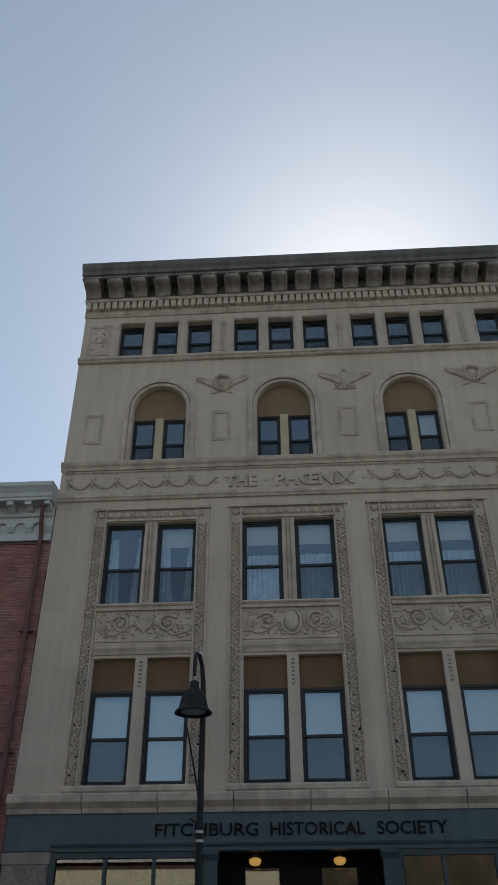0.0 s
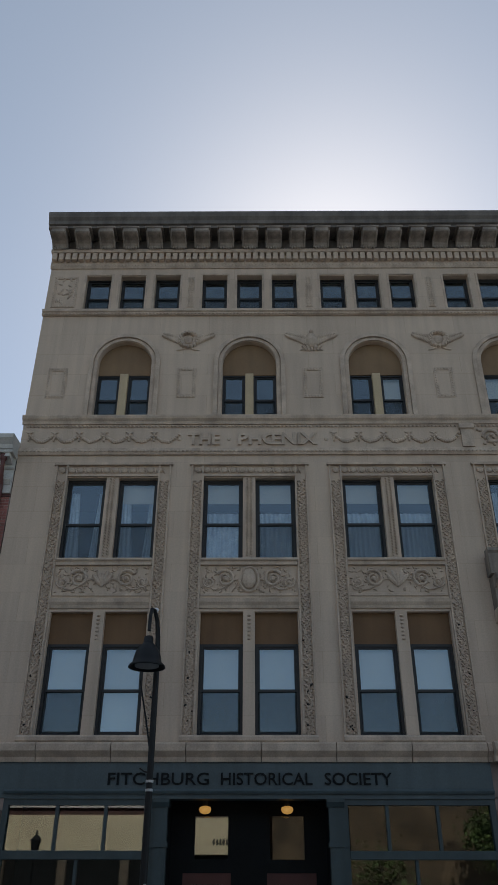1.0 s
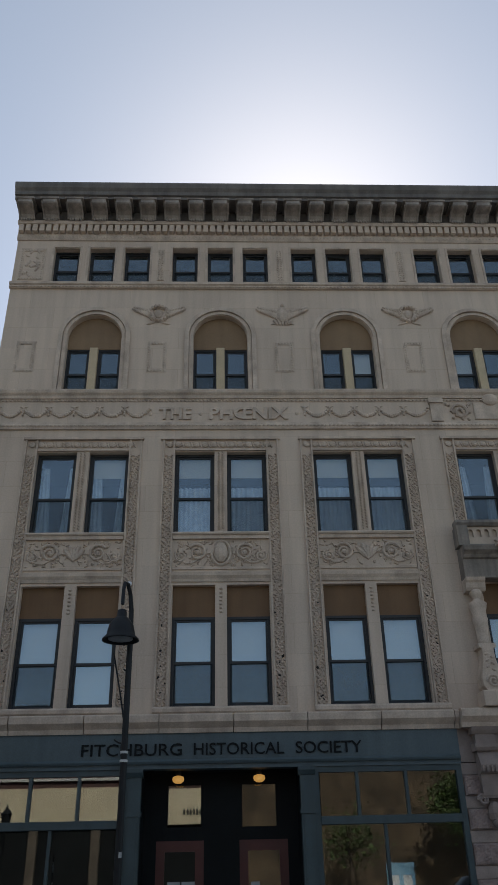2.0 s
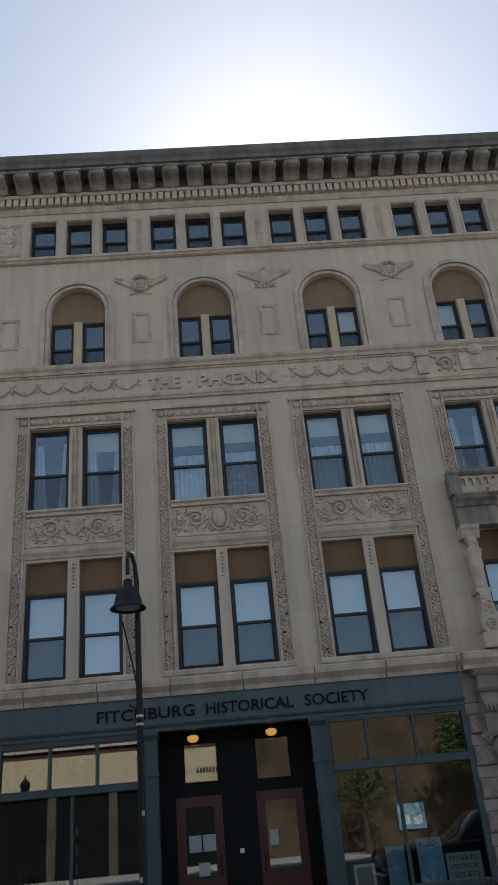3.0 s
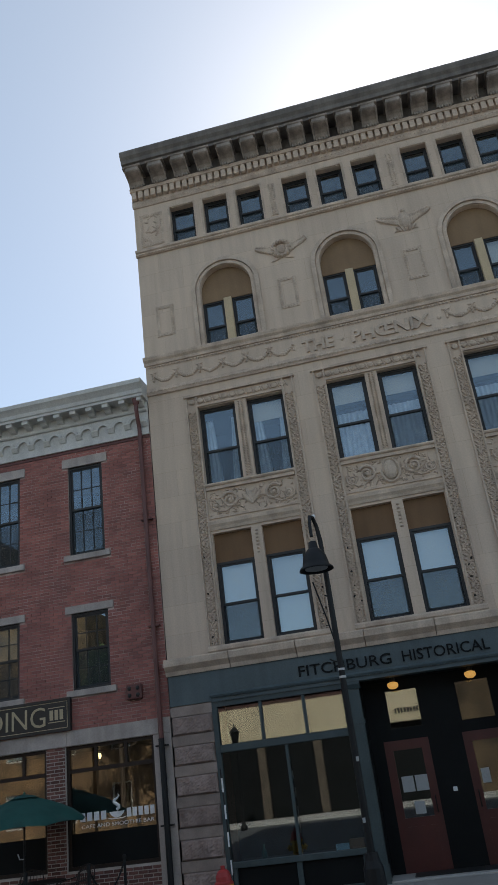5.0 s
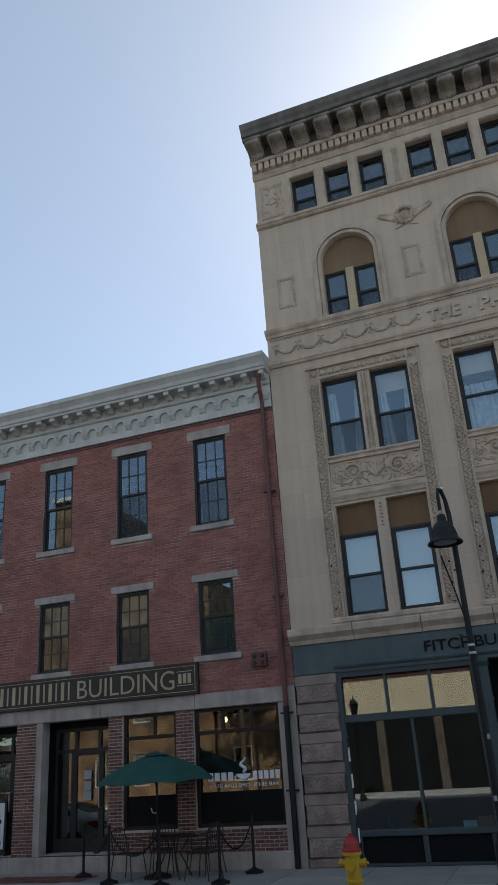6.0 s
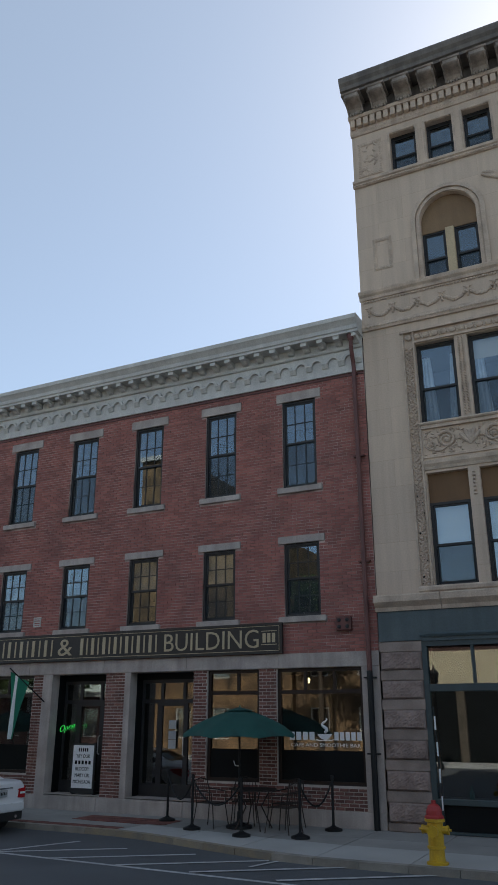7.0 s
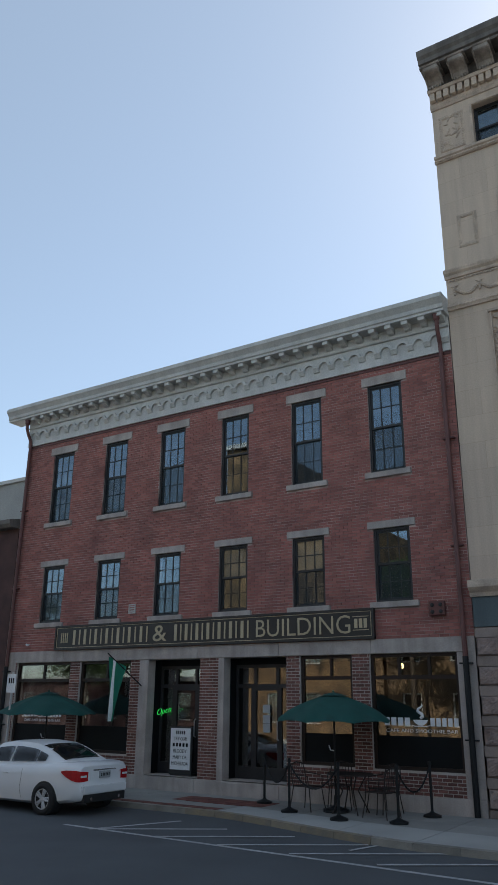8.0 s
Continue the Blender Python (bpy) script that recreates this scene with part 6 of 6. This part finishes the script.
end_glass("rear_screen", -0.66, -1.38)
end_glass("windscreen", -2.78, -3.5)
for s in (-1, 1):
    for x0, x1 in ((-1.08, -1.33), (-1.36, -2.12), (-2.18, -3.2)):
        side_glass(x0, x1, s)
    for x in (-0.9, -3.68):
        wheel(car, x, s * 0.83, 0.32, s)
        bm = bmesh.new()
        tube(bm, [(x, s * 0.62, 0.33), (x, s * 0.898, 0.33)], 0.35, 24)
        part("wheel_arch", bm, BLACKPLASTIC, car)
    bm = bmesh.new()
    line = [(-0.44, 0.882, 0.87, 0.9), (-0.32, 0.868, 0.79, 0.92), (-0.17, 0.83, 0.72, 0.92), (-0.08, 0.775, 0.69, 0.915), (-0.035, 0.72, 0.685, 0.9), (-0.022, 0.6, 0.69, 0.89), (-0.022, 0.5, 0.7, 0.88)]
    low_, high_ = [bm.verts.new((x, s * y, za)) for x, y, za, zb in line], [bm.verts.new((x, s * y, zb)) for x, y, za, zb in line]
    inner_ = [bm.verts.new((x - 0.05, s * (y - 0.06), (za + zb) / 2)) for x, y, za, zb in line]
    for k in range(len(line) - 1):
        for p, q in ((low_, high_), (high_, inner_), (inner_, low_)):
            bm.faces.new((p[k], p[k + 1], q[k + 1], q[k]))
    tail = part("tail_lamp", bm, TAILRED, car, "red tail lamp")
    part("reversing_lens", slab(-0.03, -0.014, s * 0.63 - 0.08, s * 0.63 + 0.08, 0.775, 0.815, 0.003), WHITE, tail, "white reversing lens")
    bm = bmesh.new()
    tube(bm, [(-2.05, s * 0.885, 0.8), (-2.2, s * 0.9, 0.8)], 0.014, 5)
    part("door_handle", bm, CARWHITE, car)
    bm = bmesh.new()
    blob(bm, (-3.02, s * 0.92, 0.99), (0.09, 0.08, 0.06), 8, 5)
    part("door_mirror", bm, CARWHITE, car)
    bm = bmesh.new()
    tube(bm, [(-1.62, s * 0.893, 0.9), (-1.66, s * 0.9, 0.5), (-1.6, s * 0.88, 0.3)], 0.004, 4)
    tube(bm, [(-2.62, s * 0.893, 0.9), (-2.66, s * 0.9, 0.4)], 0.004, 4)
    part("door_gap", bm, BLACKPLASTIC, car)
bm = bmesh.new()
box(bm, -0.3, 0.02, -0.62, 0.62, 0.27, 0.43)
part("rear_diffuser", bm, BLACKPLASTIC, car)
bm = bmesh.new()
box(bm, -0.2, 0.035, -0.68, 0.68, 0.42, 0.64)
bmesh.ops.bevel(bm, geom=bm.edges[:], offset=0.04, segments=2, affect="EDGES")
part("rear_bumper", bm, CARWHITE, car)
plate = part("number_plate", slab(-0.045, 0.0, -0.16, 0.16, 0.74, 0.88, 0.004), GREYCARD, car)
bm = bmesh.new()
for k in range(6):
    box(bm, 0.0, 0.003, -0.13 + k * 0.045, -0.105 + k * 0.045, 0.78, 0.84)
part("plate_bar", bm, DARKLETTER, plate)
bm = bmesh.new()
tube(bm, [(-0.045, -0.34, 0.905), (-0.045, 0.34, 0.905)], 0.016, 5)
part("boot_trim", bm, CHROME, car)
for y in (-0.42, 0.42):
    bm = bmesh.new()
    tube(bm, [(-0.1, y, 0.34), (0.035, y, 0.34)], 0.035, 8)
    part("exhaust", bm, CHROME, car)

truck = thing("pickup_truck", "dark navy pickup truck parked at the kerb, with chrome headlamp surround", "truck", at=(4.2, -4.75, STREET))
truck.scale = (1, 1, 0.94)
body_loft([(0.0, [(0.75, 0.45), (0.86, 0.6), (0.88, 0.95), (0.8, 1.06), (0.6, 1.1)]), (0.25, [(0.85, 0.4), (0.93, 0.6), (0.94, 1.0), (0.88, 1.12), (0.6, 1.16)]),
           (1.5, [(0.9, 0.4), (0.97, 0.6), (0.97, 1.05), (0.92, 1.17), (0.6, 1.21)]), (1.9, [(0.9, 0.4), (0.97, 0.6), (0.97, 1.1), (0.92, 1.2), (0.6, 1.25)]),
           (5.4, [(0.9, 0.45), (0.97, 0.6), (0.97, 1.15), (0.94, 1.22), (0.6, 1.22)])], "body", NAVY, truck)
body_loft([(1.7, [(0.86, 1.15), (0.8, 1.2), (0.6, 1.22)]), (2.3, [(0.88, 1.15), (0.76, 1.72), (0.5, 1.8)]), (3.4, [(0.88, 1.15), (0.76, 1.76), (0.5, 1.84)]), (3.75, [(0.88, 1.15), (0.8, 1.25), (0.6, 1.3)])],
          "cab", CARGLASS, truck, "dark cab windows")
for s in (-1, 1):
    for z in (0.66, 0.88):
        lamp = part("headlamp", slab(-0.03, 0.2, s * 0.74 - 0.2, s * 0.74 + 0.2, z, z + 0.17, 0.025), BLACKPLASTIC, truck, "stacked headlamp with a chrome bar")
        part("lens", slab(-0.04, 0.1, s * 0.66 - 0.09, s * 0.66 + 0.09, z + 0.025, z + 0.145, 0.02), GREYCARD, lamp)
        part("indicator", slab(-0.035, 0.23, s * 0.87 - 0.075, s * 0.87 + 0.075, z + 0.04, z + 0.14, 0.02), AMBER, lamp, "amber indicator lens")
        part("chrome_bar", slab(-0.045, 0.22, s * 0.74 - 0.215, s * 0.74 + 0.215, z - 0.03, z - 0.002, 0.006), CHROME, lamp)
    for x in (0.95, 4.3):
        wheel(truck, x, s * 0.86, 0.38, s)
part("bumper", slab(-0.14, 0.02, -0.92, 0.92, 0.42, 0.66, 0.04), CHROME, truck)
part("grille", slab(-0.035, 0.05, -0.5, 0.5, 0.7, 1.0, 0.02), CHROME, truck)

# ---- things in the shop window and at the doors ----
def card(name, x0, x1, z0, z1, y, material, label, category, foot=0.55):
    t = thing(name, label, category, at=((x0 + x1) / 2, y, z0))
    w = (x1 - x0) / 2
    part("board", slab(-w, w, 0, 0.012, 0, z1 - z0), material, t)
    part("strut", slab(-0.02, 0.02, 0.012, 0.1, 0, (z1 - z0) * 0.5), GREYCARD, t)
    return t


t = card("window_sign", 4.66, 5.3, 0.56, 1.02, 0.14, GREYCARD, "grey sign with dark capitals standing in the shop window", "sign")
for k, txt in enumerate(("FITCHBURG", "HISTORICAL", "SOCIETY")):
    words("sign_writing", txt, -0.26 + 0.05 * (k == 2), 0.26, 0.33 - k * 0.13, 0.41 - k * 0.13, 0, DARKLETTER, t, 0.004)
t = card("poster", 4.16, 4.62, 0.56, 1.3, 0.14, BLUECARD, "pale blue poster standing in the shop window", "poster")
words("poster_title", "KOREA", -0.17, 0.17, 0.6, 0.68, 0, DARKLETTER, t, 0.004)
card("poster", 3.6, 3.94, 0.56, 1.22, 0.2, BLUECARD, "blue patterned poster beside the window post", "poster")
t = card("framed_picture", 2.98, 3.36, 0.56, 0.98, 0.14, WHITE, "small framed picture standing in the shop window", "picture")
part("picture", slab(-0.14, 0.14, -0.006, 0, 0.05, 0.37), GREYBLIND, t)
card("leaflet", -1.35, -1.1, 0.56, 0.7, 0.14, BLUECARD, "small pale blue leaflet in the shop window", "leaflet")
for x0, x1, z0, z1 in ((0.04, 0.27, 1.4, 1.68), (0.3, 0.54, 1.4, 1.68), (0.2, 0.4, 1.0, 1.22), (1.56, 1.72, 1.4, 1.66)):
    n = part("notice", slab(x0, x1, 0.722, 0.726, z0, z1), GREYCARD)
    tagged(n, "paper notice taped inside the red door's glass", "notice", "door notices")
kb = part("key_box", slab(0.98, 1.06, 0.67, 0.7, 1.32, 1.4, 0.006), WHITE)
tagged(kb, "small white entry box on the dark entrance wall", "entry box")
mt = part("door_mat", slab(0.0, 2.1, 0.1, 0.6, 0.034, 0.046), BLACKPLASTIC)
tagged(mt, "black rubber mat before the entrance doors", "mat")

bt = thing("bottle", "small green bottle standing in the shop window", "bottle", at=(-2.72, 0.16, 0.552))
bm = bmesh.new()
lathe(bm, [(0.05, 0), (0.05, 0.16), (0.02, 0.21), (0.018, 0.28), (0.0, 0.28)], 12)
part("body", bm, CANVAS, bt, smooth=True)
cn = thing("carton", "small brown carton standing in the shop window", "box", at=(-0.95, 0.25, 0.552))
part("carton_body", slab(-0.14, 0.14, -0.08, 0.08, 0, 0.2, 0.005), BROWNPANEL, cn)

# ---- across the street, seen only in the glass ----
def block(name, label, x0, x1, h, material, y=-25.0, floors=2):
    t = thing(name, label, "building")
    w = (x1 - x0)
    hs, n = [], int(w / 2.6)
    for f in range(floors):
        for i in range(n):
            cx = x0 + (i + 0.5) * w / n
            hs.append(rect(cx - 0.55, cx + 0.55, 0.9 + f * 3.3 + 3.6 * (f > 0) * 0, 2.6 + f * 3.3))
    b = bmesh.new()
    pierced(b, rect(x0, x1, -0.1, h), hs, y, y - 0.3)
    part("wall", b, material, t)
    b = bmesh.new()
    box(b, x0, x1, y - 9, y - 0.3, -0.1, h - 0.4)
    part("core", b, TANBRICK, t)
    b = bmesh.new()
    box(b, x0 - 0.1, x1 + 0.1, y - 0.2, y + 0.25, h - 0.3, h)
    part("coping", b, WHITEPAINT, t)
    for r4 in hs:
        wn2 = part("window", frame_bm(r4[0][0], r4[1][0], r4[0][1], r4[2][1], y - 0.2, y - 0.1, 0.08), WHITEPAINT, t)
        pane(r4[0][0] + 0.05, r4[1][0] - 0.05, r4[0][1] + 0.05, r4[2][1] - 0.05, y - 0.15, wn2, GLASS)


# pale bed added out of direct view to bounce sunlight onto the facades
far = thing("far_pavement", "pale concrete pavement added across the street to bounce sunlight", "pavement", kind="structure")
part("bed", slab(-60, 40, -24.9, -22.2, STREET - 0.1, 0.02), NEWCONCRETE, far)
cb = thing("cream_building", "cream rendered building with a dark glazed ground floor across the street", "building")
part("upper_wall", slab(-11, 1.6, -25.3, -25.0, 3.7, 5.3), CREAM, cb)
part("dark_fascia", slab(-11, 1.6, -25.35, -25.05, 5.3, 7.6), DARKBRICK, cb)
part("roof_edge", slab(-11, 1.6, -25.05, -24.9, 5.6, 5.72), WHITEPAINT, cb)
part("core", slab(-11, 1.6, -34, -25.4, -0.1, 7.4), TANBRICK, cb)
part("shopfront", slab(-11, 1.6, -25.4, -25.3, -0.1, 3.7), BLACKPAINT, cb)
part("coping", slab(-11.1, 1.7, -25.5, -24.8, 7.6, 7.85), WHITEPAINT, cb)
for i in range(5):
    part("column", slab(-10.9 + i * 2.9, -10.5 + i * 2.9, -25.25, -24.95, 0.02, 3.7), COLUMN, cb)
bm = bmesh.new()
for i in range(9):
    box(bm, -0.9 + i * 0.16, -0.8 + i * 0.16, -25.0, -24.97, 4.1, 4.35)
part("sign_bar", bm, DARKLETTER, cb)
block("tan_brick_building", "tan brick building across the street in the sun", 2.0, 17, 7.5, OLIVEBRICK, floors=0)
block("brick_row", "orange-tan brick row across the street in the sun", -29, -17, 12.3, TANBRICK, floors=2)
block("brick_house", "tan brick house across the street in the sun", -16.8, -11.3, 7.0, TANBRICK, floors=2)
# unseen filler row, added dark so the left shop glass mirrors dark
block("dark_filler_row", "low filler row added across the street, dark for the reflections", -60, -30, 3.6, DARKBRICK, floors=1)
block("brick_tower", "tan brick tower across the street in the sun", -28.4, -25.2, 19.0, TANBRICK, y=-26.0, floors=0)


def tree(x, y, h, seed, leaves=5200):
    random.seed(seed)
    t = thing("street_tree", "leafy street tree across the street", "tree", "street trees", at=(x, y, STREET))
    b = bmesh.new()
    tube(b, [(0, 0, 0), (0.05, 0, h * 0.3), (0, 0.05, h * 0.55), (0.1, 0, h * 0.8)], [0.16, 0.12, 0.09, 0.03], 8)
    part("trunk", b, BARK, t)
    tips = []
    for k in range(9):
        a, z0 = k * 2.4, h * (0.35 + 0.045 * k)
        r = h * (0.3 - 0.018 * k)
        tip = (r * math.cos(a), r * math.sin(a), z0 + r * 0.7)
        b = bmesh.new()
        tube(b, [(0, 0, z0), (tip[0] * 0.5, tip[1] * 0.5, z0 + r * 0.3), tip], [0.05, 0.035, 0.012], 5)
        part("limb", b, BARK, t)
        tips.append(tip)
    b = bmesh.new()
    for _ in range(leaves):
        tp = random.choice(tips)
        s = random.uniform(0.2, 1.05)
        c = Vector((tp[0] * s + random.gauss(0, 0.4), tp[1] * s + random.gauss(0, 0.4), tp[2] - 0.6 * (1 - s) + random.gauss(0, 0.35)))
        u = Vector((random.gauss(0, 1), random.gauss(0, 1), random.gauss(0, 0.6))).normalized() * 0.12
        v = u.cross(Vector((random.gauss(0, 1), random.gauss(0, 1), random.gauss(0, 1)))).normalized() * 0.06
        b.faces.new([b.verts.new(c + p) for p in (-u, v, u, -v)])
    tagged(part("crown", b, LEAF, t, normals=False), kind="stuff")


lan = thing("post_lantern", "black post lantern with a pointed cap across the street", "street lamp", at=(-8.1, -20.9, STREET))
bm = bmesh.new()
lathe(bm, [(0.16, 0), (0.16, 0.12), (0.09, 0.3), (0.06, 0.5), (0.05, 3.4), (0.09, 3.45), (0.05, 3.55)], 12)
part("post", bm, BLACKMETAL, lan, smooth=True)
bm = bmesh.new()
lathe(bm, [(0.06, 3.55), (0.14, 3.65), (0.22, 4.05), (0.26, 4.08), (0.12, 4.25), (0.04, 4.32), (0.03, 4.45), (0.0, 4.5)], 8)
part("lantern", bm, BLACKMETAL, lan)


tree(12.0, -22.0, 6.5, 5, 3600)
tree(6.6, -22.4, 4.6, 12, 600)
psn = thing("parking_board", "blue board with two white panels on a brick wall", "sign")
part("board", slab(8.6, 9.9, -24.98, -24.9, 0.75, 1.85), BLUECARD, psn)
for x in (8.75, 9.35):
    part("white_panel", slab(x, x + 0.4, -24.9, -24.88, 0.95, 1.35), WHITE, psn)
tree(-32.0, -22.5, 8.0, 6)
tree(-14.2, -22.0, 11.0, 10)
tree(-36.5, -22.0, 7.5, 7)
tree(-44.0, -22.5, 12.0, 8)
tree(-49.0, -22.0, 9.0, 9)

# ---- bricks ----
random.seed(11)


def courses(z0, z1, spans, holes, step=0.082, blen=0.222, gap=0.0055):
    """Bricks of a running bond, cut at openings: x from, x to, z from, z to."""
    out, z, k = [], z0, 0
    while z < z1 - 0.02:
        zt = min(z + step, z1)
        for xa, xb in spans:
            cuts = sorted((max(h[0], xa), min(h[1], xb)) for h in holes if h[0] < xb and h[1] > xa and h[2] < zt - 0.02 and h[3] > z + 0.02)
            free, x = [], xa
            for ca, cb in cuts:
                if ca > x:
                    free.append((x, ca))
                x = max(x, cb)
            if x < xb:
                free.append((x, xb))
            for fa, fb in free:
                x = math.floor((fa - BL) / blen) * blen + BL - (blen / 2 if k % 2 else 0)
                while x < fb:
                    a, b = max(x, fa), min(x + blen, fb)
                    if b - a > 0.03:
                        out.append((a + gap, b - gap, z + gap, zt - gap))
                    x += blen
        z += step
        k += 1
    return out


def joined(name, pieces, depth, material, parent):
    verts, faces = [], []
    for a, b, c, d in pieces:
        y = -depth + random.uniform(-0.003, 0.003)
        n = len(verts)
        verts += [(a, y, c), (b, y, c), (b, y, d), (a, y, d), (a, 0.002, c), (b, 0.002, c), (b, 0.002, d), (a, 0.002, d)]
        faces += [(n, n + 1, n + 2, n + 3), (n, n + 4, n + 5, n + 1), (n + 1, n + 5, n + 6, n + 2), (n + 2, n + 6, n + 7, n + 3), (n + 3, n + 7, n + 4, n)]
    me = bpy.data.meshes.new(name)
    me.from_pydata(verts, [], faces)
    me.materials.append(material)
    ob = new(name, me)
    ob.parent = parent
    return tagged(ob, kind="stuff")


wall_holes = [(c - 0.57, c + 0.57, z0, z1) for c in WIN for z0, z1 in ((6.97, 7.1), (9.28, 9.5), (4.01, 4.14), (5.78, 5.95))]
wall_holes += [(c - 0.43, c + 0.43, z0, z1) for c in WIN for z0, z1 in ((7.1, 9.28), (4.14, 5.78))]
joined("bricks", courses(3.35, 9.66, [(BL, BR)], wall_holes, 0.0701, 0.212, 0.0065), 0.01, BRICK, upper)
low = courses(0.3, 3.05, [(-17.8, -13.1), (-11.18, -10.62), (-8.74, -4.72)], [(a, b, 0.75, 3.05) for a, b in SHOP], 0.0688, 0.2, 0.0085)
near = [p for p in low if p[1] > -8.8 and (p[1] - p[0]) > 0.182][:295]
rest = [p for p in low if p not in near]
joined("bricks", rest, 0.012, PIERBRICK, lower)
single = part("brick", slab(-0.0915, 0.0915, -0.014, 0.002, -0.0259, 0.0259, 0.003), BRICKOB, lower)
for i, (a, b, c, d) in enumerate(near):
    o = single if i == 0 else single.copy()
    if i:
        scene.collection.objects.link(o)
    o.location = ((a + b) / 2, random.uniform(-0.003, 0.002), (c + d) / 2)
